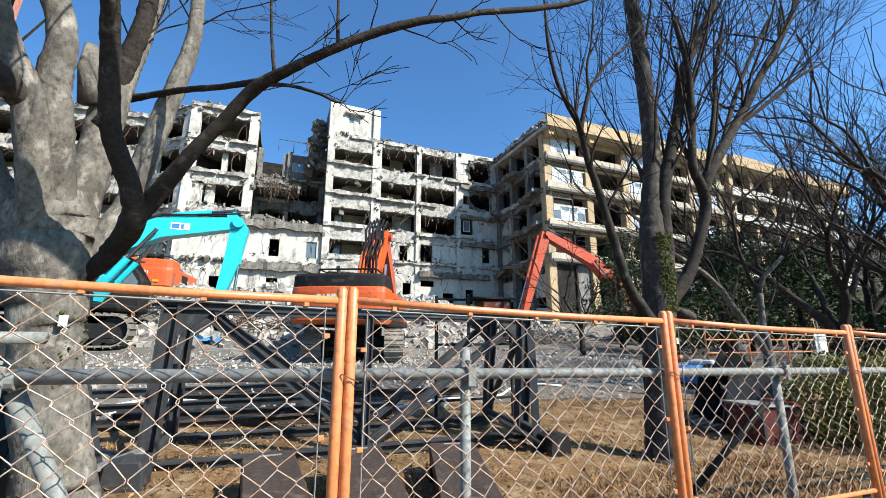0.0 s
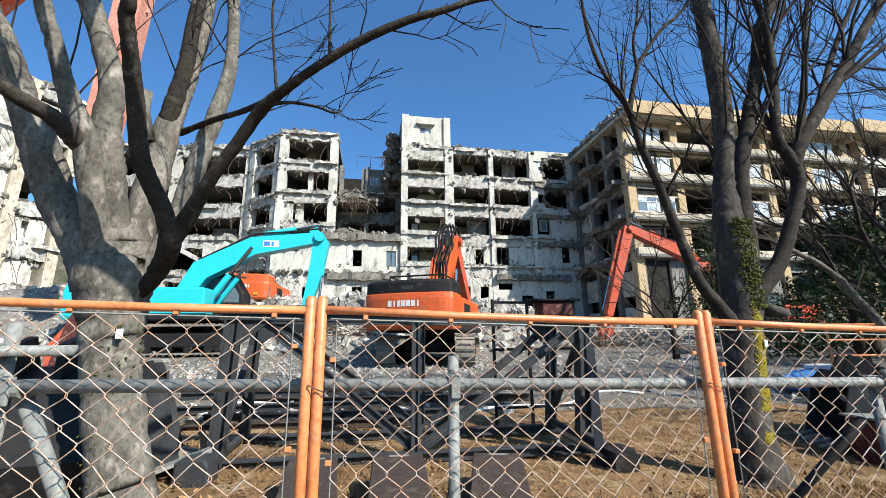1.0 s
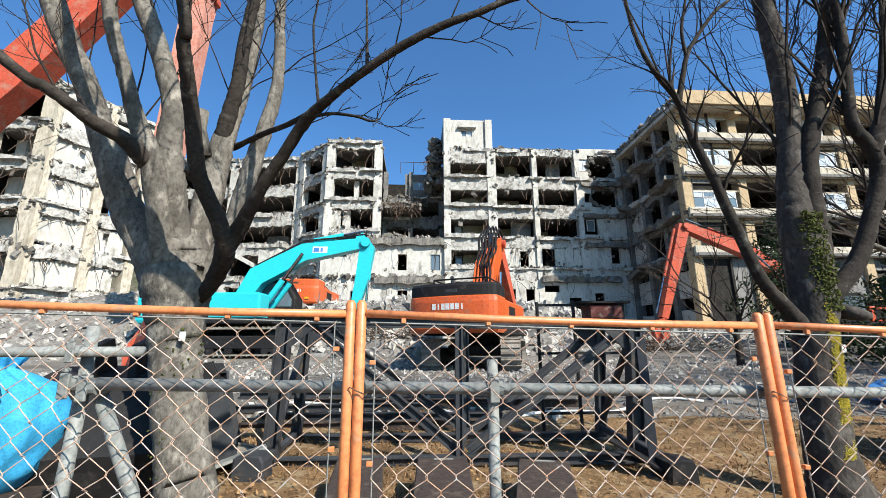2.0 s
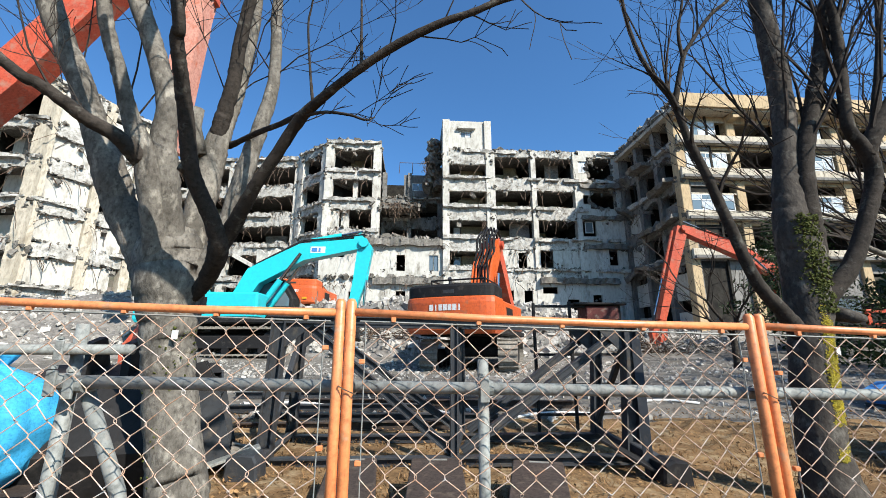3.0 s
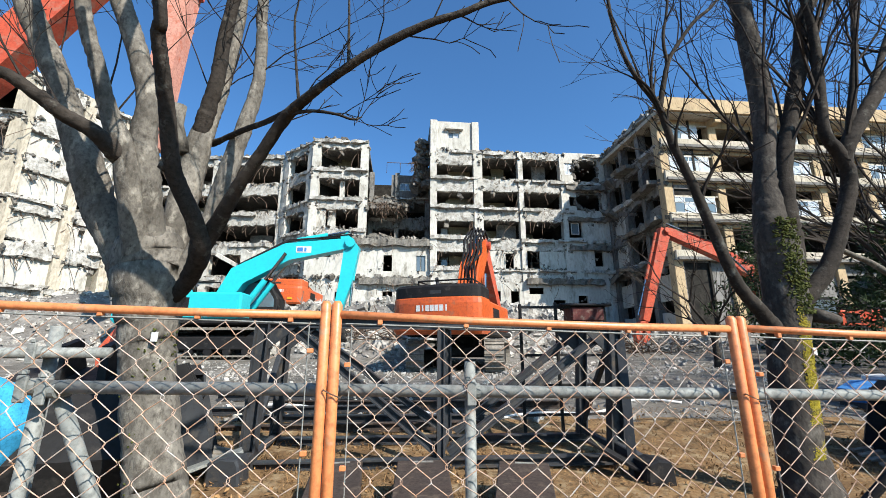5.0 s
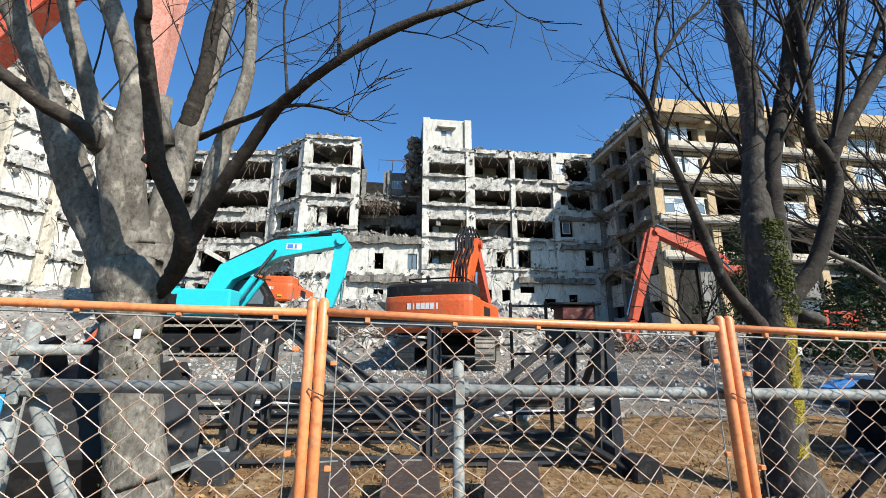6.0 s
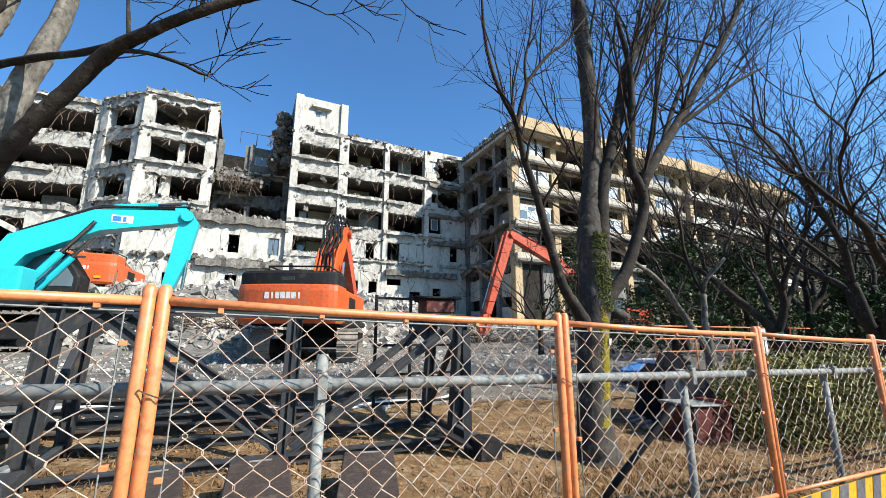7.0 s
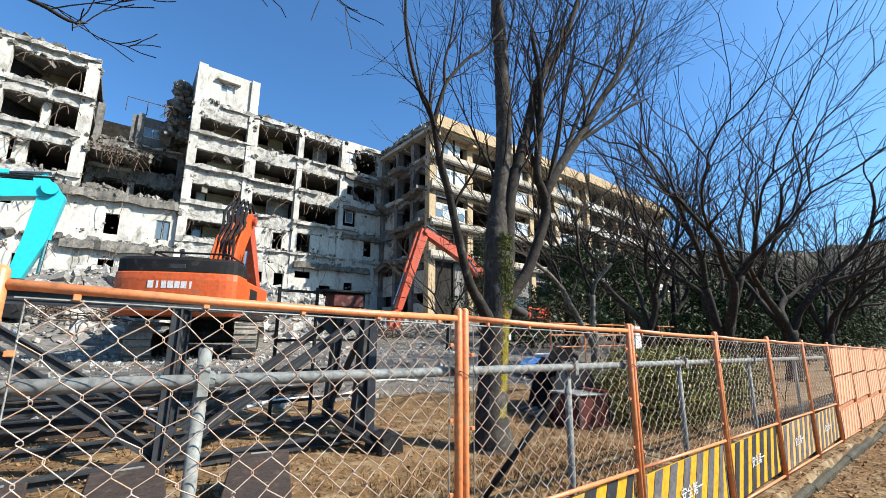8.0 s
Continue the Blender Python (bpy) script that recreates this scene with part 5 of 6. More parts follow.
    for _ in range(420):
        a, z = -1.1 + 0.5 * rng.normal(), 0.4 + 1.4 * rng.random()
        moss.chunk((-1.55 + 0.175 * math.cos(a) + (z - 1.5) * -0.08, 1.62 + 0.175 * math.sin(a) * (1 if rng.random() < 0.3 else 0.2), z), 0.01 + 0.014 * rng.random(), 0.5)
    part("moss", moss, MOSS, t, "green moss patches", kind="stuff")
    return t


def lit_tree():
    t = thing("tree", pose(0, 0, 0), "bare tree with dark bark, trunk darkened for shade, moss and yellow lichen", "tree", "bare trees")
    tw = Geo()

    def arm(*a, **q):
        return limb(*a, k=0.8, **q)
    limb(t, "trunk", [(4.2, 2.15, -0.1, 0.46), (4.17, 2.15, 0.25, 0.31), (4.14, 2.15, 0.7, 0.235), (4.19, 2.15, 1.4, 0.218), (4.275, 2.15, 1.93, 0.222), (4.32, 2.15, 2.46, 0.24), (4.32, 2.15, 2.8, 0.215), (4.33, 2.16, 3.0, 0.08)], BARK_SHADED, 30, k=0.84)
    arm(t, "limb", [(4.3, 2.15, 2.4, 0.2), (4.29, 2.15, 2.75, 0.215), (4.31, 2.16, 3.05, 0.195), (4.38, 2.18, 3.45, 0.165), (4.47, 2.19, 3.9, 0.15), (4.54, 2.2, 4.5, 0.148), (4.56, 2.22, 5.3, 0.145), (4.56, 2.25, 6.2, 0.135), (4.5, 2.27, 7.5, 0.11), (4.5, 2.3, 9.5, 0.06)], BARK_SHADED, 18, 9, tw, 1.5)
    arm(t, "limb", [(4.42, 2.12, 2.5, 0.16), (4.44, 2.1, 2.85, 0.145), (4.45, 2.08, 3.2, 0.122), (4.52, 2.06, 3.65, 0.105), (4.69, 2.05, 4.15, 0.1), (4.95, 2.03, 4.87, 0.1), (5.17, 2.02, 5.6, 0.096), (5.52, 2.0, 6.14, 0.09), (5.89, 1.98, 6.73, 0.085), (6.6, 1.95, 8.2, 0.05)], BARK_DARK, 16, 14, tw, 1.6, twig_depth=2)
    arm(t, "limb", [(4.32, 2.12, 1.95, 0.15), (4.45, 2.1, 2.1, 0.115), (4.76, 2.05, 2.45, 0.099), (5.0, 2.0, 2.95, 0.092), (5.15, 1.96, 3.4, 0.092), (5.08, 1.93, 3.68, 0.085), (4.93, 1.91, 3.95, 0.072), (4.97, 1.88, 4.55, 0.068), (5.03, 1.86, 5.2, 0.06), (4.98, 1.84, 5.65, 0.05), (4.82, 1.82, 6.2, 0.04)], BARK_DARK, 14, 12, tw, 1.4, twig_depth=2)
    arm(t, "limb", [(5.1, 1.94, 3.6, 0.09), (5.2, 1.9, 3.85, 0.1), (5.5, 1.88, 4.25, 0.095), (6.06, 1.86, 4.92, 0.083), (6.72, 1.85, 5.76, 0.073), (7.35, 1.84, 6.53, 0.064), (7.87, 1.83, 7.22, 0.057), (8.8, 1.8, 8.6, 0.035)], BARK_DARK, 14, 16, tw, 1.7, twig_depth=2)
    arm(t, "limb", [(5.5, 1.88, 4.22, 0.05), (6.16, 1.95, 5.31, 0.042), (6.88, 2.0, 6.32, 0.038), (7.72, 2.05, 7.38, 0.03)], BARK_DARK, 8, 8, tw, 1.2, twig_depth=2)
    arm(t, "limb", [(5.85, 1.87, 4.68, 0.048), (6.45, 1.7, 5.13, 0.037), (7.18, 1.6, 5.7, 0.032), (7.95, 1.5, 6.17, 0.02)], BARK_DARK, 8, 7, tw, 1.0, twig_depth=2)
    arm(t, "limb", [(5.2, 1.9, 3.85, 0.06), (5.6, 1.95, 4.9, 0.045), (5.9, 2.0, 5.8, 0.038), (6.4, 2.05, 7.0, 0.025)], BARK_DARK, 8, 8, tw, 1.2, twig_depth=2)
    arm(t, "limb", [(4.2, 2.12, 1.65, 0.13), (4.065, 2.12, 1.82, 0.11), (3.93, 2.1, 1.99, 0.09), (3.70, 2.06, 2.26, 0.074), (3.51, 2.02, 2.72, 0.068), (3.3, 1.98, 3.31, 0.059), (3.115, 1.94, 3.73, 0.052), (2.99, 1.9, 4.13, 0.043), (2.78, 1.86, 4.39, 0.032), (2.62, 1.84, 4.71, 0.029), (2.51, 1.8, 5.1, 0.025), (2.45, 1.75, 5.7, 0.016)], BARK_DARK, 12, 9, tw, 0.7, twig_depth=1)
    arm(t, "limb", [(2.99, 1.9, 4.1, 0.042), (3.11, 1.84, 4.6, 0.032), (3.2, 1.8, 4.79, 0.027), (3.45, 1.76, 5.13, 0.024), (3.7, 1.74, 5.36, 0.02), (4.1, 1.7, 5.9, 0.012)], BARK_DARK, 8, 7, tw, 0.7, twig_depth=2)
    arm(t, "limb", [(3.12, 1.84, 4.6, 0.024), (3.08, 1.8, 4.92, 0.021), (3.157, 1.76, 5.33, 0.016), (3.2, 1.7, 6.0, 0.008)], BARK_DARK, 8, 5, tw, 0.6, twig_depth=1)
    arm(t, "limb", [(2.99, 1.86, 4.04, 0.025), (2.85, 1.8, 4.25, 0.02), (2.72, 1.8, 4.4, 0.016)], BARK_DARK, 6, 2, tw, 0.4, twig_depth=1)
    part("twig_mass", tw, TWIG, t, "fine bare twigs", kind="stuff")
    part("tag", Geo().box((4.27, 1.945, 1.55), (4.31, 1.957, 1.62)), WHITE, t, "small white tag")
    part("stump_knot", Geo().tube([(4.5, 2.1, 1.95), (4.62, 2.0, 1.9), (4.68, 1.97, 1.89)], [0.08, 0.06, 0.03], 10), BARK_SHADED, t, "sawn knot", True)
    moss = Geo()
    for _ in range(700):
        z = 1.95 + 1.0 * rng.random()
        a = -1.75 + 0.35 * rng.normal()
        moss.chunk((4.32 + 0.2 * math.cos(a), 2.15 + 0.2 * math.sin(a), z), 0.012 + 0.02 * rng.random(), 0.6)
    part("moss", moss, MOSS, t, "green moss patches", kind="stuff")
    lich = Geo()
    for _ in range(7000):
        z = 0.62 + 1.4 * rng.random()
        a = -1.42 + 0.17 * rng.normal() + 0.12 * noise.noise((0, 0, z * 2.5))
        r = 0.184 + 0.02 * smooth01(0.8, 0.5, z)
        lich.chunk((4.065 + 0.1 * z + r * math.cos(a), 2.15 + r * math.sin(a), z), 0.008 + 0.01 * rng.random(), 0.5)
    part("lichen", lich, LICHEN, t, "yellow lichen streak", kind="stuff")
    return t


near_tree()
lit_tree()


# ---- the fence ----
def top_z(x):
    return 1.80 - 0.031 * x


def stripe_board(parent, x0, x1, z0, z1, y, ground=None, stripe=None, words=True):
    """A board with slanting yellow and black stripes and white letters."""
    part("board", Geo().box((x0, y, z0), (x1, y + 0.012, z1)), ground or YELLOW, parent, "striped warning board")
    w, k = 0.138, 0.22
    x = x0 - 0.3
    while x < x1:
        q = []
        for px, pz in ((x, z0), (x + w, z0), (x + w + k, z1), (x + k, z1)):
            q.append((min(max(px, x0), x1), y - 0.004, pz))
        if q[1][0] - q[0][0] > 0.01 or q[2][0] - q[3][0] > 0.01:
            g = Geo().add(q + [(a, y, c) for a, _, c in q], [(0, 1, 2, 3), (0, 3, 7, 4), (1, 5, 6, 2), (3, 2, 6, 7), (0, 4, 5, 1)])
            part("stripe", g, stripe or STRIPE, parent)
        x += 2 * w
    if not words:
        return
    cu = bpy.data.curves.new("letters", "FONT")
    cu.body = "安全第一"
    cu.size, cu.extrude, cu.align_x, cu.align_y = 0.115, 0.002, "CENTER", "CENTER"
    tmp = bpy.data.objects.new("letters", cu)
    scene.collection.objects.link(tmp)
    me = bpy.data.meshes.new_from_object(tmp.evaluated_get(bpy.context.evaluated_depsgraph_get()))
    bpy.data.objects.remove(tmp)
    me.materials.clear()
    me.materials.append(WHITE)
    ob = new("lettering", me)
    ob.parent = parent
    ob.matrix_local = pose((x0 + x1) / 2, y - 0.009, (z0 + z1) / 2, 90, 0, 0)
    tagged(ob, "white painted safety-first characters")


def fence_panel(x0, board=True, open_mesh=True):
    x1 = x0 + 1.8
    lean = 0.0
    p = thing("fence_panel", pose(x0, 0, 0), "orange tube fence panel with chain-link mesh" if open_mesh else "orange tube fence panel covered with orange sheeting", "fence", "fence panels")
    za, zb = top_z(x0), top_z(x1)
    b0, b1 = za - 1.72, zb - 1.72
    r = 0.0215
    part("post", Geo().tube([(0.0225, 0, b0 - 0.05), (0.0225 + lean, 0, za + 0.02), (0.0225 + lean, 0, za + 0.035)], [r, r, 0.012], 12), F_ORANGE, p, "", True)
    part("post", Geo().tube([(1.7775, 0, b1 - 0.05), (1.7775 + lean, 0, zb + 0.02), (1.7775 + lean, 0, zb + 0.035)], [r, r, 0.012], 12), F_ORANGE, p, "", True)
    part("top_rail", Geo().tube([(0.04, 0, za - 0.02), (0.6, 0, za - 0.027 + (zb - za) / 3), (1.2, 0, za - 0.03 + (zb - za) * 0.667), (1.76, 0, zb - 0.022)], 0.017, 10), F_ORANGE, p, "", True)
    for k, (q0, q1) in enumerate(((b0 + 0.04, b1 + 0.04), (b0 + 0.66, b1 + 0.66))):
        part("cross_rail", Geo().tube([(0.05, 0, q0), (1.75, 0, q1)], 0.014, 8), F_ORANGE, p, "", True)
    clips = Geo()
    for k in range(5):
        x = 0.2 + 0.36 * k
        z = za + (zb - za) * x / 1.8
        clips.box((x - 0.01, -0.01, z - 0.056), (x + 0.01, 0.01, z - 0.03), None, 0.002)
    for xx in (0.075, 1.725):
        for dz in (0.22, 0.6, 0.95):
            clips.box((xx - 0.012, -0.01, za - dz - 0.009), (xx + 0.012, 0.01, za - dz + 0.009), None, 0.002)
    part("clip", clips, F_ORANGE, p, "small orange clips", kind="stuff")
    part("tension_wire", Geo().tube([(0.06, 0, za - 0.058), (1.74, 0, zb - 0.058)], 0.004, 5).tube([(0.085, 0, b0 + 0.68), (0.085, 0, za - 0.06)], 0.003, 5).tube([(1.715, 0, b1 + 0.68), (1.715, 0, zb - 0.06)], 0.003, 5), GALV, p)
    if open_mesh:
        g = Geo()
        n, h = 28, 0.058
        w = (1.715 - 0.085) / n
        rows = int((1.0) / h)
        bulge = 0.02 * rng.normal()
        for i in range(n):
            pts = []
            for j in range(rows + 1):
                x = 0.085 + (i + (j + (i % 2)) % 2 * 1.06 - 0.03) * w
                u, v = x / 1.8, j / rows
                z = za + (zb - za) * u - 0.058 - j * h * (1.0 / (rows * h)) * 1.0
                off = 0.02 * noise.noise((x0 + x, z * 1.5, 3)) * math.sin(math.pi * min(1, max(0, u)))
                dx = 0.03 * noise.noise((x0 + x * 1.7, z * 2.1, 8)) + 0.012 * noise.noise((x0 + x * 7, z * 7, 8)) + 0.003 * rng.normal()
                if i == 0 and x < 0.09 or i == n - 1 and x > 1.7:
                    dx *= 0.2
                node = (x + dx, off + 0.004 * (-1) ** j, z + (0.02 * noise.noise((x0 + x * 1.3, z * 1.3, 5)) + 0.014 * noise.noise((x0 + x * 8, z * 8, 2))) * min(1, j / 3))
                pts += [(node[0], node[1], node[2] + 0.0045), (node[0], -node[1], node[2] - 0.0045)]
            g.tube(pts, 0.0022, 4, False)
        part("chain_link", g, WIRE, p, "chain-link wire mesh", kind="stuff")
        faded = x0 > 7.0
        stripe_board(p, 0.07, 1.73, min(b0, b1) + 0.1, min(b0, b1) + 0.64, 0.02, YELLOW_PALE if faded else YELLOW, STRIPE_PALE if faded or 3 < x0 < 4 else STRIPE)
    else:
        g = Geo()
        nx, nz = 40, 14
        vs = []
        for j in range(nz + 1):
            for i in range(nx + 1):
                x = 0.06 + 1.68 * i / nx
                z = (b0 + 0.05) + (za - b0 - 0.1) * j / nz
                vs.append((x, 0.02 + 0.012 * math.sin(i * 1.25) + 0.02 * noise.noise((x0 + x * 2, z * 2, 1)), z + (zb - za) * x / 1.8))
        g.add(vs, [(j * (nx + 1) + i, j * (nx + 1) + i + 1, (j + 1) * (nx + 1) + i + 1, (j + 1) * (nx + 1) + i) for j in range(nz) for i in range(nx)])
        part("sheeting", g, SHEET, p, "wrinkled orange mesh sheeting", True)
        if x0 < 24:
            for zs in (0.1, 0.68, 1.2):
                stripe_board(p, 0.07, 1.73, min(b0, b1) + zs, min(b0, b1) + zs + 0.48, -0.022, SHEET, SHEET_PALE, False)
    return p


for k in range(-4, 6):
    fence_panel(1.8 * k)
for k in range(6, 22):
    fence_panel(1.8 * k, open_mesh=False)


def pipe_clamp(parent, x, ya, yb, z, along="x"):
    """A swivel clamp: a band round each of two crossing pipes, with bolts and nuts."""
    g = Geo()
    g.tube([(x - 0.03, ya, z), (x + 0.03, ya, z)], 0.032, 12)
    g.tube([(x, yb, z - 0.03), (x, yb, z + 0.03)], 0.032, 12)
    g.box((x - 0.022, min(ya, yb), z - 0.022), (x + 0.022, max(ya, yb), z + 0.022), None, 0.005)
    g.tube([(x - 0.02, ya - 0.02, z + 0.028), (x - 0.02, ya - 0.02, z + 0.065)], 0.008, 6)
    g.tube([(x - 0.02, ya - 0.02, z + 0.05), (x - 0.02, ya - 0.02, z + 0.062)], 0.015, 6)
    g.tube([(x + 0.03, yb - 0.03, z), (x + 0.06, yb - 0.03, z)], 0.008, 6)
    g.tube([(x + 0.045, yb - 0.03, z), (x + 0.057, yb - 0.03, z)], 0.015, 6)
    g.box((x - 0.03, ya - 0.04, z - 0.055), (x + 0.01, ya - 0.025, z + 0.045), None, 0.004)
    return part("clamp", g, GALV, parent, "zinc pipe clamp with bolts")


def rail_line():
    """Grey scaffold rail behind the fence with uprights and clamps."""
    rail = thing("scaffold_rail", pose(0, 0, 0), "grey galvanised scaffold rail clamped behind the fence", "rail")
    y = 0.075

    def rz(x):
        return 1.478 - 0.024 * x
    part("pipe", Geo().tube([(-1.17, y, rz(-1.17)), (2.0, y, rz(2.0)), (6, y, rz(6)), (10.7, y, rz(10.7))], 0.0255, 14), GALV, rail, "", True)
    for x, top in ((0.595, 0.12), (2.92, -0.01), (4.75, 0.05), (6.8, 0.05), (9.0, 0.05)):
        g0 = ground_z(x, 0.13)
        up = part("upright", Geo().tube([(x - 0.01, y + 0.055, g0 - 0.1), (x, y + 0.055, rz(x) + top)], 0.0245, 14), GALV, rail, "weathered upright pipe", True)
        pipe_clamp(up, x, y, y + 0.055, rz(x))
        if x in (2.92,):
            part("brace", Geo().tube([(x - 0.05, y + 0.1, rz(x) - 0.2), (x - 0.42, y + 0.9, ground_z(x, 1.0) - 0.1)], 0.024, 10), BLACK, rail, "slanting dark brace", True)
    for k in range(7):
        x = 1.8 * k + (0.0 if k else 0.02)
        part("tie_wire", Geo().tube([(x - 0.03, -0.03, rz(x) + 0.01), (x, -0.032, rz(x) - 0.005), (x + 0.035, -0.03, rz(x) - 0.02), (x + 0.03, y + 0.03, rz(x) - 0.02), (x - 0.03, y + 0.03, rz(x) + 0.01), (x - 0.03, -0.03, rz(x) + 0.01)], 0.003, 4), REBAR, rail)
    s = thing("scaffold_stand", pose(0, 0, 0), "grey pipe stand with slanting legs and clamps", "scaffold")
    part("cross_pipe", Geo().tube([(-2.9, 0.55, 1.63), (-1.17, 0.55, 1.625)], 0.026, 14), GALV, s, "", True)
    part("upright", Geo().tube([(-1.5, 0.62, ground_z(-1.5, 0.6) - 0.1), (-1.49, 0.62, 1.76)], 0.03, 14), GALV, s, "", True)
    part("leg", Geo().tube([(-1.12, 0.12, rz(-1.1) + 0.03), (-1.14, 0.12, 0.9), (-1.15, 0.12, ground_z(-1.2, 0.1) - 0.1)], 0.026, 12), GALV, s, "", True)
    part("leg", Geo().tube([(-1.06, 0.14, 1.45), (-0.88, 0.14, 1.08), (-0.78, 0.14, 0.7), (-0.6, 0.16, ground_z(-0.6, 0.15) - 0.1)], 0.028, 12), GALV, s, "", True)
    pipe_clamp(s, -1.13, 0.075, 0.12, rz(-1.13))
    pipe_clamp(s, -1.06, 0.075, 0.14, rz(-1.06) - 0.01)
    pipe_clamp(s, -1.5, 0.55, 0.62, 1.628)


rail_line()


def kerb():
    k = thing("kerb", pose(0, 0, 0), "mossy old stone kerb along the fence", "kerb", kind="structure")
    x = -14.0
    while x < 44:
        xm = max(-8.0, min(14.0, x + 0.6))
        z = -0.03 * xm - 0.1
        part("kerb_stone", Geo().box((x, -0.2 + 0.008 * rng.normal(), z - 0.25), (x + 1.19, -0.075, z + 0.1 + 0.012 * rng.normal()), None, 0.03), KERB, k)
        x += 1.2


kerb()


# ---- steel stands and clutter behind the fence ----
def bar(g, a, b, w, h=None):
    """A square bar from a to b."""
    a, b = Vector(a), Vector(b)
    d = b - a
    q = d.to_track_quat("X", "Z").to_matrix().to_4x4()
    h = h or w
    g.box((0, -w / 2, -h / 2), (d.length, w / 2, h / 2), Matrix.Translation(a) @ q, min(w, h) * 0.12)
    return g


def i_beam(g, a, b, w, h):
    a, b = Vector(a), Vector(b)
    d = b - a
    m = Matrix.Translation(a) @ d.to_track_quat("X", "Z").to_matrix().to_4x4()
    t = 0.018
    g.box((0, -w / 2, h / 2 - t), (d.length, w / 2, h / 2), m)
    g.box((0, -w / 2, -h / 2), (d.length, w / 2, -h / 2 + t), m)
    g.box((0, -t / 2, -h / 2 + t), (d.length, t / 2, h / 2 - t), m)
    return g


def steel_rack():
    r = thing("steel_rack", pose(0, 0, 0), "dark grey steel support frame with slanting braces on the soil", "steel frame")
    for y, xl, xc, xr in ((3.25, -1.3, 0.765, 2.9), (4.25, -1.3, 0.965, 2.93)):
        gz = ground_z(0.8, y) + 0.06
        w = 0.16 if y < 4 else 0.12
        part("base_beam", i_beam(Geo(), (xl - 0.1, y, gz + 0.02), (xr + 0.05, y, gz - 0.02), 0.12, 0.1), DARK_STEEL, r)
        part("top_beam", i_beam(Geo(), (xl - 0.12, y, 1.95), (xr + 0.1, y, 1.89), 0.1, 0.09), DARK_STEEL, r)
        part("post", i_beam(Geo(), (xl - 0.03, y, gz), (xl + 0.02, y, 1.94), 0.14, w), DARK_STEEL, r)
        part("post", i_beam(Geo(), (xc, y, gz), (xc + 0.01, y, 1.9), 0.08, 0.09), DARK_STEEL, r)
        part("post", i_beam(Geo(), (xr - 0.06, y, gz), (xr + 0.05, y, 1.88), 0.14, w), DARK_STEEL, r)
        part("brace", i_beam(Geo(), (xl + 0.32, y + 0.06, 1.88), (xc + 0.03, y + 0.06, gz + 0.04), 0.09, 0.1), DARK_STEEL, r)
        part("brace", i_beam(Geo(), (xr - 0.05, y + 0.06, 1.8), (xc + 0.1, y + 0.06, gz + 0.08), 0.09, 0.1), DARK_STEEL, r)
        part("gusset", Geo().prism([(xl, 1.9), (xl + 0.42, 1.9), (xl, 1.55)], y - 0.012, y + 0.012), DARK_STEEL, r)
        part("gusset", Geo().prism([(xr, 1.85), (xr - 0.36, 1.85), (xr, 1.5)], y - 0.012, y + 0.012), DARK_STEEL, r)
    for xa, xb in ((-1.33, -1.33), (0.765, 0.965), (2.86, 2.87)):
        part("cross_beam", bar(Geo(), (xa, 3.25, 0.46), (xb, 4.25, 0.5), 0.07), DARK_STEEL, r)
        part("cross_beam", bar(Geo(), (xa, 3.25, 1.9), (xb, 4.25, 1.92), 0.07), DARK_STEEL, r)
    part("side_brace", bar(Geo(), (2.88, 3.3, 1.6), (2.88, 4.2, 0.6), 0.07), DARK_STEEL, r)
    part("side_brace", bar(Geo(), (-1.32, 3.3, 0.6), (-1.32, 4.2, 1.6), 0.07), DARK_STEEL, r)
    for x, y in ((-1.36, 2.8), (2.98, 2.74)):
        z = ground_z(x, y)
        part("foot", Geo().prism([(x - 0.17, z - 0.06), (x - 0.14, z + 0.2), (x - 0.02, z + 0.235), (x + 0.12, z + 0.22), (x + 0.15, z + 0.16), (x + 0.17, z - 0.06)], y - 0.14, y + 0.16, 0.025), DARK_STEEL if x < 0 else BLACK, r, "scuffed steel foot")
        part("outrigger", bar(Geo(), (x + 0.05, y + 0.1, z + 0.12), (x + (0.05 if x < 0 else -0.12), 3.25, 0.5), 0.12, 0.1), DARK_STEEL, r)
    part("leaning_plate", bar(Geo(), (2.95, 3.1, 1.72), (2.82, 2.86, ground_z(2.8, 2.86)), 0.1, 0.025), DARK_STEEL, r)
    part("sloping_plate", bar(Geo(), (2.4, 3.05, 0.62), (2.86, 2.8, 0.36), 0.2, 0.03), BLACK, r)
    part("leaning_plate", bar(Geo(), (-1.3, 3.0, 0.62), (-1.95, 2.7, ground_z(-2, 2.7) + 0.03), 0.16, 0.03), GALV, r)
    f = thing("ladder_frame", pose(0, 0, 0), "black steel ladder frame with a brown plate on top", "steel frame")
    y = 4.7
    for x, z1 in ((2.19, 2.3), (2.78, 2.33), (3.6, 2.33)):
        part("upright", bar(Geo(), (x, y, ground_z(x, y) - 0.05), (x, y, z1), 0.045), BLACK, f)
    for z in (0.62, 1.05, 1.5, 2.25):
        part("rung", bar(Geo(), (2.19, y, z), (3.6, y, z), 0.04), BLACK, f)
    part("top_plate", Geo().box((3.03, y - 0.05, 2.03), (3.58, y + 0.3, 2.26), None, 0.02), MAROON, f, "rusty brown top plate")
    part("cap", Geo().box((2.84, y - 0.1, 2.27), (3.7, y + 0.35, 2.31), None, 0.01), BLACK, f)
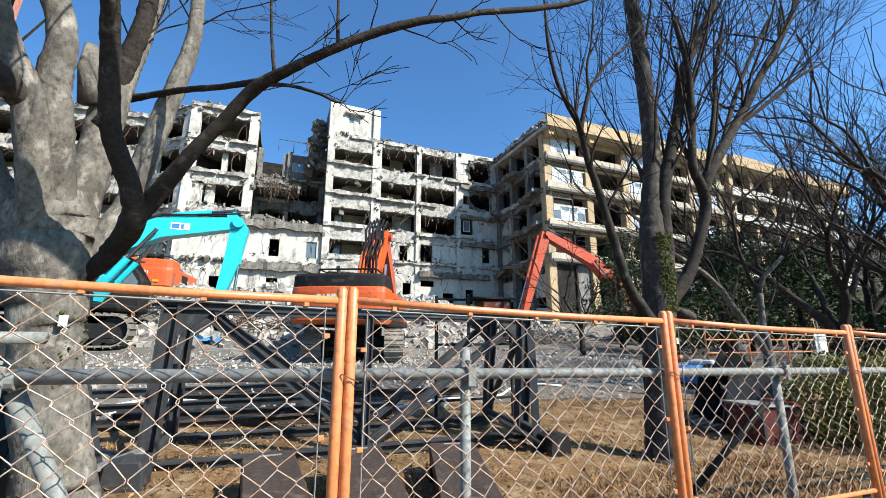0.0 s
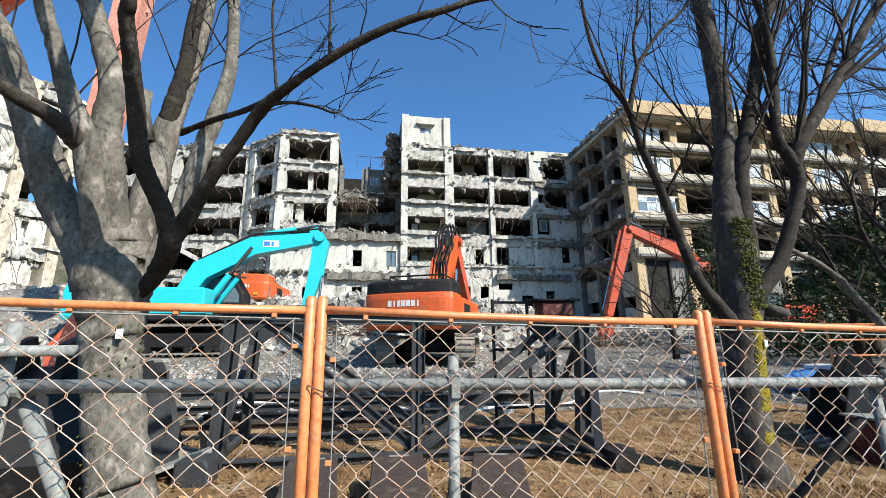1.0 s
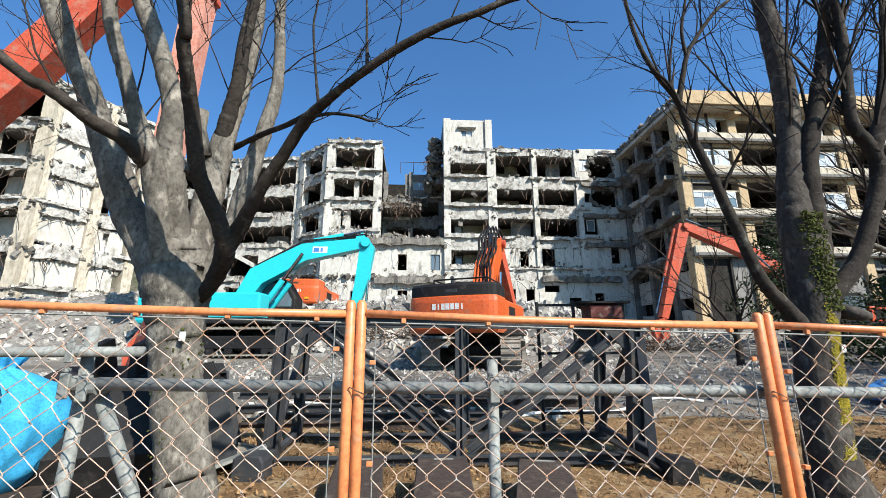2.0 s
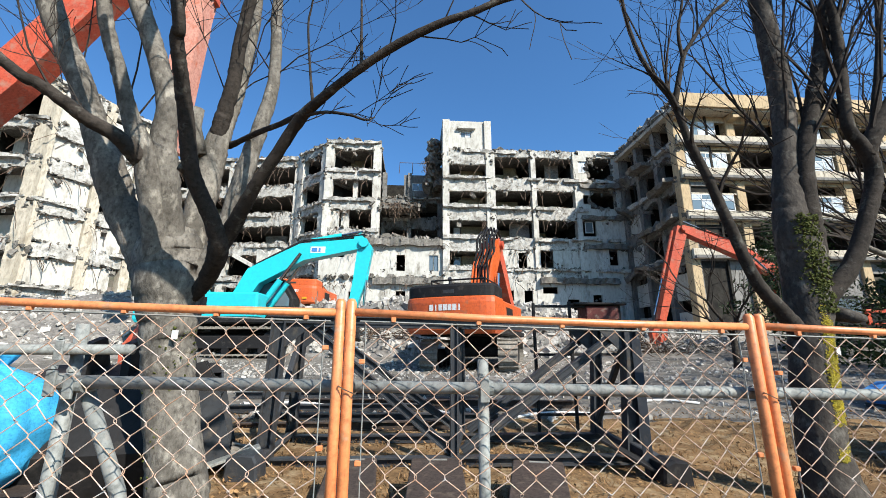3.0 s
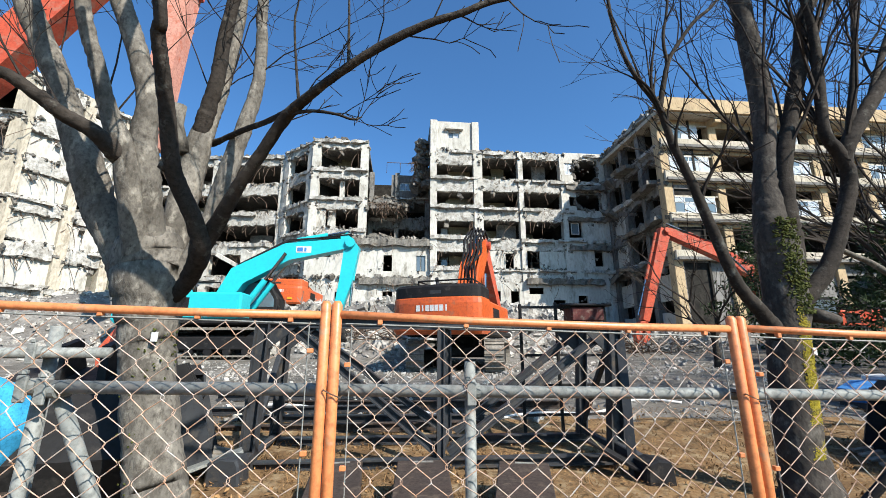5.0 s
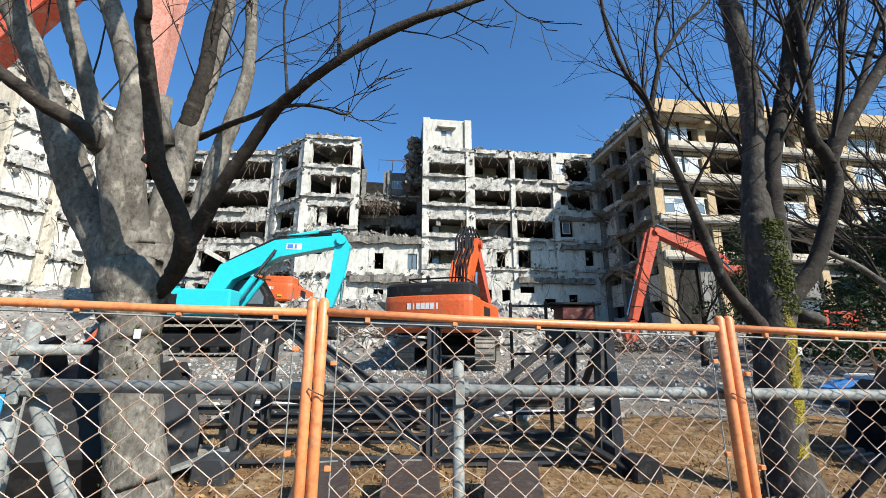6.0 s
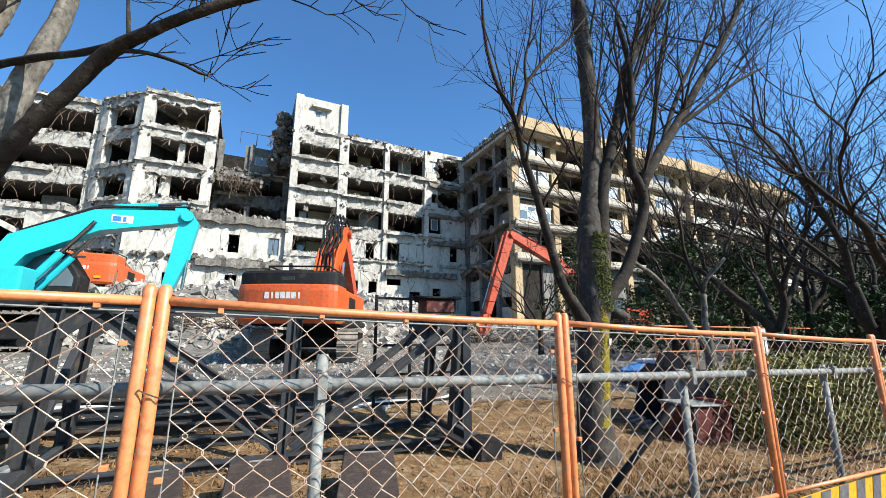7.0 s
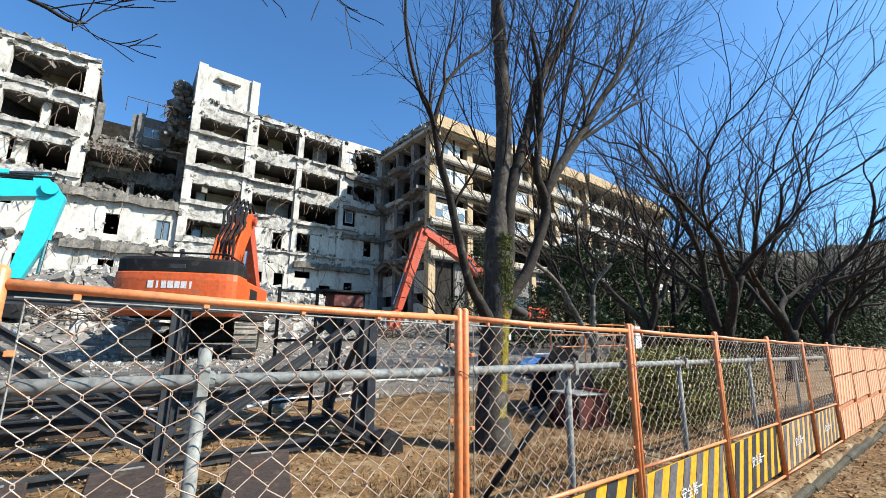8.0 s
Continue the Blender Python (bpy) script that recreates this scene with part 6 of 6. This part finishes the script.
    for k, (x, y, w, l, a, tip) in enumerate(((-0.2, 1.75, 0.42, 1.25, 4, 3), (0.48, 1.78, 0.46, 1.25, -3, 3), (1.28, 1.72, 0.46, 1.35, -16, 4))):
        z = ground_z(x, y)
        p = thing("steel_plate", pose(x, y, z + 0.12, tip, 0, a), "brown weathered steel plate lying on timber", "steel plate", "steel plates")
        part("plate", Geo().box((-w / 2, -l / 2, 0.04), (w / 2, l / 2, 0.13), None, 0.01), PLATE, p)
        part("label_strip", Geo().box((-0.08, l / 2 - 0.07, 0.131), (0.1, l / 2 - 0.04, 0.136)), PLASTER, p, "pale paint mark")
        for yy in (-l / 3, l / 3):
            part("timber", Geo().box((-w / 2, yy - 0.05, -0.2), (w / 2, yy + 0.05, 0.04)), BLACK, p)
    # a pile of beams on the yard
    for k in range(5):
        y0 = 5.0 + 0.55 * k
        x0 = -2.6 + 0.5 * rng.normal()
        s = thing("steel_beam", pose(x0, y0, ground_z(x0 + 2, y0) + 0.07, 0, 0, -4 + 4 * rng.normal()), "dark steel beam lying on the yard", "steel beam", "lying beams")
        part("beam", i_beam(Geo(), (0, 0, 0), (3.5 + 2 * rng.random(), 0, 0), 0.12, 0.13), DARK_STEEL if k % 3 else PLATE, s)


def bulk_bag():
    b = thing("bulk_bag", pose(-2.86, 1.6, ground_z(-2.8, 1.6) - 0.06), "sky-blue woven bulk bag filled with debris", "bag")
    key = [(0.30, 0.30), (0.40, 0.42), (0.47, 0.62), (0.46, 0.82), (0.38, 1.0), (0.22, 1.08), (0.12, 1.13), (0.17, 1.22), (0.10, 1.27), (0.02, 1.25)]
    prof = [tuple(np.array(p) + (np.array(q) - np.array(p)) * k / 4) for p, q in zip(key, key[1:]) for k in range(4)]
    g, n = Geo(), 72
    vs = []
    for r, z in prof:
        for k in range(n):
            a = 2 * math.pi * k / n
            f = 1 + 0.10 * noise.noise((math.cos(a) * 1.6, math.sin(a) * 1.6, z * 2.5)) + 0.09 * noise.noise((math.cos(a) * 5, math.sin(a) * 5, z * 6)) + 0.05 * noise.noise((math.cos(a) * 11, math.sin(a) * 11, z * 14)) + (0.12 * math.sin(a * 9) if z > 1.05 else 0)
            vs.append((r * f * math.cos(a), r * f * math.sin(a), z))
    fs = [(j * n + k, j * n + (k + 1) % n, (j + 1) * n + (k + 1) % n, (j + 1) * n + k) for j in range(len(prof) - 1) for k in range(n)]
    part("sack", g.add(vs, fs + [tuple(range(n - 1, -1, -1))]), BLUE_BAG, b, "", True)
    for s in (-1, 1):
        part("strap", Geo().tube([(0.35 * s, -0.3, 0.95), (0.3 * s, -0.34, 1.15), (0.15 * s, -0.25, 1.2), (0.05 * s, -0.15, 1.12)], 0.02, 6), BLUE_BAG, b, "lifting strap", True)
    part("pallet", Geo().box((-0.55, -0.5, 0.16), (0.55, 0.5, 0.3), None, 0.01), PLATE, b)
    part("pallet_foot", Geo().box((-0.5, -0.45, -0.05), (-0.35, 0.45, 0.16)), PLATE, b)
    part("pallet_foot", Geo().box((0.35, -0.45, -0.05), (0.5, 0.45, 0.16)), PLATE, b)


def loose_bucket(x, y, a, s, label):
    z = ground_z(x, y)
    b = thing("bucket", pose(x, y, z + 0.02, 0, 0, a), label, "excavator bucket", "loose buckets")
    out = [(-0.5, 0.0), (-0.62, 0.35), (-0.4, 0.75), (0.0, 0.85), (0.12, 0.72), (-0.2, 0.62), (-0.4, 0.35), (-0.35, 0.1), (0.25, 0.02), (0.3, 0.0)]
    part("shell", Geo().prism([(p * s, q * s) for p, q in out], -0.45 * s, 0.45 * s, 0.02), BLACK, b)
    for yy in (-0.46, 0.44):
        part("cheek", Geo().prism([(-0.5 * s, 0), (-0.62 * s, 0.35 * s), (-0.35 * s, 0.76 * s), (0.1 * s, 0.75 * s), (0.3 * s, 0)], yy * s, (yy + 0.03) * s), DARK_STEEL, b)
    for k in range(4):
        part("tooth", Geo().prism([(0.25 * s, 0.0), (0.25 * s, 0.08 * s), (0.45 * s, 0.02 * s), (0.45 * s, 0)], (-0.38 + 0.22 * k) * s, (-0.28 + 0.22 * k) * s), TRACK, b)
    part("ear", Geo().prism([(-0.3 * s, 0.75 * s), (-0.3 * s, 1.0 * s), (-0.1 * s, 1.05 * s), (0.02 * s, 0.82 * s)], -0.15 * s, -0.1 * s).prism([(-0.3 * s, 0.75 * s), (-0.3 * s, 1.0 * s), (-0.1 * s, 1.05 * s), (0.02 * s, 0.82 * s)], 0.1 * s, 0.15 * s), BLACK, b)


def clutter():
    loose_bucket(-2.0, 3.35, 20, 1.0, "worn black excavator bucket lying on the soil")
    loose_bucket(-3.0, 4.6, -40, 1.1, "worn black excavator bucket beside the rack")
    # added bucket; its black stands in for the shaded gap beside the trunk
    loose_bucket(-2.42, 2.45, 100, 1.25, "large black excavator bucket added to fill a dark gap by the tree")
    loose_bucket(6.9, 3.3, 150, 1.15, "black excavator bucket with grey worn plates")
    loose_bucket(7.9, 3.7, 60, 1.0, "black excavator bucket against the hedge")
    p = thing("worn_plate", pose(6.75, 2.85, 0.62, 38, 0, 20), "light grey worn steel plate leaning on a bucket", "steel plate")
    part("plate", Geo().box((-0.11, -0.36, -0.02), (0.11, 0.36, 0.02), None, 0.01), GALV, p)
    x, y = 6.6, 2.5
    z = ground_z(x, y)
    t = thing("steel_bin", pose(x, y, z, 0, 0, -6) @ Matrix.Diagonal((0.75, 0.8, 1.0, 1)), "maroon steel bin with a dented pale lid", "bin")
    part("side", Geo().prism([(-0.55, -0.05), (-0.58, 0.5), (0.58, 0.5), (0.55, -0.05)], -0.32, 0.32, 0.02), MAROON, t)
    part("lid", Geo().box((-0.64, -0.37, 0.5), (0.3, 0.37, 0.53), pose(0, 0, 0, 0, 2, 0), 0.01), GALV, t, "dented pale metal lid")
    part("red_edge", Geo().box((0.32, -0.35, 0.5), (0.5, 0.35, 0.56), None, 0.01), RED, t)
    for xx in (-0.5, 0.5):
        part("leg", Geo().box((xx - 0.03, -0.34, -0.1), (xx + 0.03, -0.3, 0.5)), DARK_STEEL, t)
    x, y = 10.6, 6.3
    z = ground_z(x, y)
    c = thing("breaker_unit", pose(x, y, z, 0, 0, 10), "blue and white hydraulic tool on skids", "machine tool")
    part("body", Geo().prism([(-1.0, 0.1), (-1.05, 0.35), (-0.6, 0.5), (0.7, 0.5), (1.1, 0.3), (1.1, 0.1)], -0.35, 0.35, 0.03), BLUE, c)
    part("cap", Geo().box((-0.3, -0.3, 0.5), (0.3, 0.3, 0.62), None, 0.03), WHITE, c)
    for xx in (-0.1, 0.5):
        part("wheel", Geo().tube([(xx, -0.42, 0.25), (xx, -0.34, 0.25)], 0.2, 18), BLACK, c)
    part("skid", Geo().box((-1.1, -0.3, -0.05), (1.1, 0.3, 0.1)), DARK_STEEL, c)
    for x, y in ((-3.2, 16.9), ):
        tz = ground_z(x, y)
        n = 14
        g = Geo().add([(x + 1.2 * i / n - 0.2, y + 0.6 * j / 4, tz + 0.32 + 0.18 * noise.noise((i * 0.4, j * 0.6, 3)) + 0.1 * j / 4) for j in range(5) for i in range(n + 1)],
                      [(j * (n + 1) + i, j * (n + 1) + i + 1, (j + 1) * (n + 1) + i + 1, (j + 1) * (n + 1) + i) for j in range(4) for i in range(n)])
        single("tarpaulin", g, BLUE, "crumpled blue tarpaulin on the rubble", "tarpaulin", smooth=True)
    hose = []
    for k in range(26):
        x = -3.0 + 0.36 * k
        y = 6.1 + 0.55 * math.sin(k * 0.33) + 0.25 * math.sin(k * 0.9)
        hose.append((x, y, ground_z(x, y) + 0.03))
    single("water_hose", Geo().tube(hose, 0.026, 6), WHITE, "white water hose lying across the yard", "hose", smooth=True)
    for x, y, r, h, n in ((-6.2, 21.6, 2.4, 1.3, 170), (15.2, 19.6, 2.2, 1.0, 150), (11.8, 18.6, 1.3, 0.7, 80), (-1.0, 19.0, 1.6, 0.7, 80)):
        z = max(rubble_z(x, y), ground_z(x, y))
        g = Geo()
        for _ in range(n):
            a, q = rng.random() * 6.28, r * math.sqrt(rng.random())
            p = Vector((x + q * math.cos(a), y + q * math.sin(a), z + h * (1 - (q / r) ** 2) * rng.random() - 0.1))
            d = Vector((rng.normal(), rng.normal(), 0.4 * rng.normal())).normalized()
            pts = [p]
            for _ in range(5):
                d = (d + Vector(rng.normal(size=3)) * 0.35).normalized()
                p = p + d * (0.25 + 0.2 * rng.random())
                p.z = max(p.z, z - 0.2)
                pts.append(p.copy())
            g.tube(pts, 0.022, 3, False)
        single("scrap_heap", g, TRACK if n > 100 else REBAR, "tangled heap of scrap reinforcing bars on rubble", "scrap heap", "scrap heaps", "stuff")
    s = thing("notice_board", pose(15.5, 6.0, ground_z(15.5, 6.0)), "white notice board on a thin post", "sign")
    part("panel", Geo().box((-0.3, -0.02, 0.75), (0.3, 0.0, 1.55), None, 0.005), WHITE, s)
    part("post", Geo().tube([(0, 0.02, -0.1), (0, 0.02, 1.9)], 0.03, 8), GALV, s)
    f = thing("inner_fence", pose(0, 0, 0), "low rusty orange pipe fence further inside", "fence")
    for k in range(11):
        x = 12 + 2.0 * k
        part("post", Geo().tube([(x, 7.2, ground_z(x, 7.2) - 0.1), (x, 7.2, ground_z(x, 7.2) + 1.5)], 0.03, 6), F_ORANGE, f)
    for h in (0.6, 1.0, 1.4):
        part("rail", Geo().tube([(12, 7.2, ground_z(12, 7.2) + h), (32, 7.2, ground_z(32, 7.2) + h)], 0.022, 6), F_ORANGE, f)


steel_rack()
bulk_bag()
clutter()


# ---- further trees, hedge and woods ----
def leaves(g, c, rad, n, size, shell=0.5):
    """n small leaf faces in and on an uneven ellipsoid."""
    d = rng.normal(size=(n, 3))
    d /= np.linalg.norm(d, axis=1)[:, None]
    k = shell + (1 - shell) * rng.random(n) ** 0.5
    lump = np.array([1 + 0.35 * noise.noise((v[0] * 2 + c[0], v[1] * 2 + c[1], v[2] * 2 + c[2])) for v in d])
    p = np.array(c) + d * (k * lump)[:, None] * np.array(rad)
    for q in p:
        a, b = rng.normal(size=3), rng.normal(size=3)
        a *= size * (0.6 + 0.8 * rng.random()) / np.linalg.norm(a)
        b *= size * 0.45 / np.linalg.norm(b)
        g.add([q - a, q - b, q + a, q + b], [(0, 1, 2, 3)])


def evergreen(x, y, h, r):
    z = ground_z(x, y)
    t = thing("evergreen_tree", pose(x, y, z), "dark green evergreen tree with layered foliage", "tree", "evergreens")
    part("trunk", Geo().tube([(0, 0, -0.2), (0.1, 0, h * 0.5), (0, 0.1, h * 0.9)], [0.16, 0.11, 0.03], 8), BARK_DARK, t, "", True)
    g = Geo()
    for k in range(16):
        u = k / 15
        a = rng.random() * 6.28
        rr = r * (1 - 0.7 * u) * (0.4 + 0.5 * rng.random())
        leaves(g, (rr * math.cos(a), rr * math.sin(a), h * (0.12 + 0.85 * u)), (r * 0.55 * (1.1 - 0.6 * u), r * 0.55 * (1.1 - 0.6 * u), h * 0.08), 230, 0.11, 0.3)
    part("crown", g, LEAF, t, "dense dark leaves", kind="stuff")


def branch(limbs, twig, p, d, r, reach, least, out):
    """Grow a wandering branch that forks again and again, thick pieces into limbs, thin ones into twig."""
    pts, radii = [p.copy()], [r]
    n = int(rng.integers(3, 6))
    step = reach * (0.16 + 0.07 * rng.random())
    v = d.copy()
    for k in range(n):
        v = (v + Vector(rng.normal(size=3)) * 0.15 + out * 0.05 + Vector((0, 0, 0.06))).normalized()
        p = p + v * step
        pts.append(p.copy())
        radii.append(r * (1 - 0.17 * (k + 1) / n))
        if k and r < 0.09 and rng.random() < 0.6:
            w = (v + Vector(rng.normal(size=3)) * 0.5 + Vector((0, 0, 0.15))).normalized()
            if r * 0.35 > least:
                branch(limbs, twig, p, w, r * 0.35, reach * 0.5, least * 0.7, out)
    if r < 0.045:
        twig.tube(pts, radii, 4 if r > 0.015 else 3, False)
    else:
        limbs.append((pts, radii))
    r2 = radii[-1]
    if r2 * 0.62 < least:
        return
    side = v.cross(Vector(rng.normal(size=3))).normalized()
    a = 0.22 + 0.32 * rng.random()
    for q, spread in ((0.86 - 0.16 * rng.random(), a), (0.72 - 0.2 * rng.random(), -0.85 * a - 0.1)):
        if r2 * q > least:
            branch(limbs, twig, p, (v + side * spread).normalized(), r2 * q, reach * (0.84 + 0.08 * rng.random()), least, out)


def bare_tree(x, y, h, r, stems=3, dark=True, lean=(0, 0), least=0.006, spread=0.5):
    z = ground_z(x, y)
    t = thing("tree", pose(x, y, z), "bare dark tree with a wide crown of fine twigs", "tree", "bare trees")
    twig, limbs = Geo(), []
    fork = h * (0.16 + 0.07 * rng.random())
    bark = BARK_DARK if dark else BARK
    c = curve_pts([(0, 0, -0.25, r * 1.6), (0, 0, 0.15, r * 1.2), (lean[0] * fork * 0.6, lean[1] * fork * 0.6, fork * 0.6, r), (lean[0] * fork, lean[1] * fork, fork, r * 1.02)], 5, 0.04)
    part("trunk", Geo().tube([q[:3] for q in c], [q[3] for q in c], 14, lump=0.08), bark, t, "", True)
    top = Vector(c[-1][:3])
    turn = rng.random() * 6.28
    for k in range(stems):
        a = turn + 6.28 * k / stems + 0.4 * rng.normal()
        out = Vector((math.cos(a), math.sin(a), 0))
        branch(limbs, twig, top - Vector((0, 0, 0.12)), (out * spread * (0.7 + 0.5 * rng.random()) + Vector((0, 0, 1))).normalized(), r * (0.74 if stems < 3 else 0.56), (h - fork) * 0.36, least, out)
    for pts, radii in limbs:
        c = curve_pts([(*p, q) for p, q in zip(pts, radii)], 3)
        part("limb", Geo().tube([q[:3] for q in c], [q[3] for q in c], 8, lump=0.1), bark, t, "", True)
    part("twig_mass", twig, TWIG, t, "fine bare twigs", kind="stuff")


bare_tree(10.1, 4.4, 6.5, 0.11, 2, False, (0.05, 0), 0.004, 0.3)
bare_tree(13.4, 2.4, 8.5, 0.22, 4, True, (0.05, 0.02), 0.0035, 0.5)
bare_tree(14.2, 4.8, 7.5, 0.16, 2, True, (-0.15, 0), 0.0045)
bare_tree(20.4, 2.6, 9.0, 0.25, 4, True, (0.1, 0), 0.005, 0.6)
bare_tree(27.0, 2.6, 9.0, 0.23, 4, True, (0.15, 0), 0.006, 0.6)
bare_tree(19.0, 7.0, 9.0, 0.2, 3, True, (0, 0), 0.005)
bare_tree(34.0, 3.4, 9.5, 0.27, 4, True, (0, 0), 0.01, 0.7)
bare_tree(26.0, 9.0, 10.0, 0.26, 3, True, (0, 0), 0.008)
bare_tree(44.0, 5.0, 11.0, 0.3, 4, True, (0, 0), 0.012, 0.7)
bare_tree(34.0, 12.0, 11.0, 0.28, 3, True, (0, 0), 0.01)
for x, y in ((24.0, 5.6), (30.0, 7.5), (39.0, 8.0), (47.0, 9.5), (41.0, 15.0), (22.0, 13.0), (52.0, 4.0), (31.0, 16.0), (60.0, 7.0), (56.0, 13.0)):
    bare_tree(x, y, 9.5 + 2.0 * rng.random(), 0.2 + 0.06 * rng.random(), 3, True, (0, 0), 0.011, 0.7)
bare_tree(12.2, 13.0, 5.5, 0.11, 4, True, (0, 0), 0.006, 0.8)

for x, y, h, r in ((15.5, 9.0, 4.6, 2.0), (18.5, 11.0, 5.6, 2.3), (21.5, 9.5, 5.0, 2.2), (23.5, 13.0, 6.5, 2.6), (26.5, 11.0, 5.8, 2.5), (29.5, 14.5, 7.0, 2.8), (31.0, 9.0, 5.5, 2.4), (35.0, 15.0, 7.5, 3.0),
                   (38.0, 9.5, 6.5, 2.8), (42.0, 14.0, 8.0, 3.2), (46.0, 8.0, 7.0, 3.0), (24.0, 6.0, 3.2, 1.7), (33.0, 5.5, 3.6, 1.9), (41.0, 4.0, 5.0, 2.4), (52.0, 11.0, 9.0, 3.5), (17.5, 16.0, 6.5, 2.4), (21.0, 18.0, 7.0, 2.6)) + ((20.0, 5.2, 3.6, 1.8), (27.0, 5.6, 4.6, 2.2), (30.5, 4.2, 4.2, 2.0), (37.0, 4.0, 5.2, 2.4), (45.0, 3.2, 6.0, 2.6), (53.0, 4.5, 7.0, 3.0), (62.0, 3.0, 8.0, 3.4), (49.0, 6.5, 7.0, 3.0)):
    evergreen(x, y, h, r)

hd = thing("hedge", pose(9.0, 1.9, ground_z(9.0, 1.9)), "clipped yellow-green evergreen hedge behind the fence", "hedge")
g = Geo()
for k in range(9):
    leaves(g, (-1.6 + 0.42 * k, 0.25 * math.sin(k * 2.1), 0.62 + 0.06 * math.sin(k * 3.0)), (0.62, 0.85, 0.66), 2600, 0.042, 0.55)
part("foliage", g, LEAF_HEDGE, hd, "small yellow-green leaves", kind="stuff")
g = Geo()
for k in range(40):
    x, y = -1.8 + 3.8 * rng.random(), rng.normal() * 0.3
    twigs(g, (x, y, -0.1), (rng.normal() * 0.3, rng.normal() * 0.3, 1), 0.014, 0.8, 1)
part("stem_mass", g, TWIG, hd, "thin woody stems", kind="stuff")

# distant wooded rise that closes the view
g = Geo()
n, m = 160, 10
vs = []
for j in range(m + 1):
    for i in range(n + 1):
        a = radians(-20 + 150 * i / n)
        rr = 75 + 4 * j
        top = 18 + 6 * smooth01(0.12, 0.5, a) + 3.5 * noise.noise((a * 4, 0, 0)) + 1.6 * noise.noise((a * 25, 3, 0)) + 0.8 * noise.noise((a * 90, 7, 0))
        vs.append((rr * math.cos(a), rr * math.sin(a) - 8, -1 + top * math.sin(math.pi / 2 * j / m) + 0.5 * noise.noise((a * 60, j * 1.3, 1))))
g.add(vs, [(j * (n + 1) + i, j * (n + 1) + i + 1, (j + 1) * (n + 1) + i + 1, (j + 1) * (n + 1) + i) for j in range(m) for i in range(n)])
WOODS = mat("far_woods", (0.1125, 0.093, 0.075), (0.0525, 0.06, 0.033), 1.0, scale=0.25, fine=1.6, bump=1.0, dirt=(0.165, 0.135, 0.1125), dirt_amount=0.4)
single("backdrop", g, WOODS, "distant brown winter woods on a rise", "woods", kind="structure")

# ---- litter on the ground ----
g = Geo()
for _ in range(60000):
    x, y = -4 + 16 * rng.random(), 0.1 + 6.2 * rng.random() ** 1.3
    z = ground_z(x, y)
    a = rng.random() * 6.28
    l = 0.007 + 0.022 * rng.random() ** 1.5
    d, e = Vector((math.cos(a), math.sin(a), 0.5 * rng.normal())) * l, Vector((-math.sin(a), math.cos(a), 0.5 * rng.normal())) * l * (0.1 if rng.random() < 0.55 else 0.5)
    c = Vector((x, y, z + 0.012 + 0.03 * rng.random()))
    g.add([c - d, c - e, c + d, c + e], [(0, 1, 2, 3)])
single("leaf_litter", g, STRAW, "dry straw and fallen brown leaves on the soil", "leaf litter", kind="stuff")
g = Geo()
for _ in range(5000):
    x, y = -12 + 26 * rng.random(), 5.5 + 10.5 * rng.random()
    g.chunk((x, y, ground_z(x, y) + 0.01), 0.03 + 0.12 * rng.random() ** 3, 0.7)
single("yard_gravel", g, RUBBLE, "loose grey stones on the yard", "gravel", kind="stuff")
g = Geo()
for _ in range(24000):
    x, y = -9 + 36 * rng.random(), -0.05 - 1.3 * abs(rng.normal())
    z = ground_z(x, y)
    a = rng.random() * 6.28
    l = 0.015 + 0.03 * rng.random()
    d, e = Vector((math.cos(a), math.sin(a), 0.3 * rng.normal())) * l, Vector((-math.sin(a), math.cos(a), 0.3 * rng.normal())) * l * 0.4
    c = Vector((x, y, z + 0.02))
    g.add([c - d, c - e, c + d, c + e], [(0, 1, 2, 3)])
single("leaf_litter", g, STRAW, "fallen leaves along the verge outside the fence", "leaf litter", kind="stuff")

g = Geo()
for _ in range(1100):
    x, y = -3 + 13 * rng.random(), 0.3 + 4.2 * rng.random()
    if rng.random() < 0.5:
        x, y = 2.2 + 3.6 * rng.random(), 0.3 + 1.6 * rng.random()
    z = ground_z(x, y)
    for _ in range(9):
        a, l = rng.random() * 6.28, 0.05 + 0.13 * rng.random()
        p = Vector((x + 0.04 * rng.normal(), y + 0.04 * rng.normal(), z - 0.01))
        d = Vector((math.cos(a) * 0.7, math.sin(a) * 0.7, 0.9)).normalized() * l
        w = Vector((-math.sin(a), math.cos(a), 0)) * 0.004
        g.add([p - w, p + w, p + d * 0.6 + w * 0.8, p + d + Vector((0, 0, -0.3 * l)), p + d * 0.6 - w * 0.8], [(0, 1, 2, 4), (4, 2, 3)])
single("dry_grass", g, STRAW, "tufts of dry brown grass on the soil", "grass", kind="stuff")
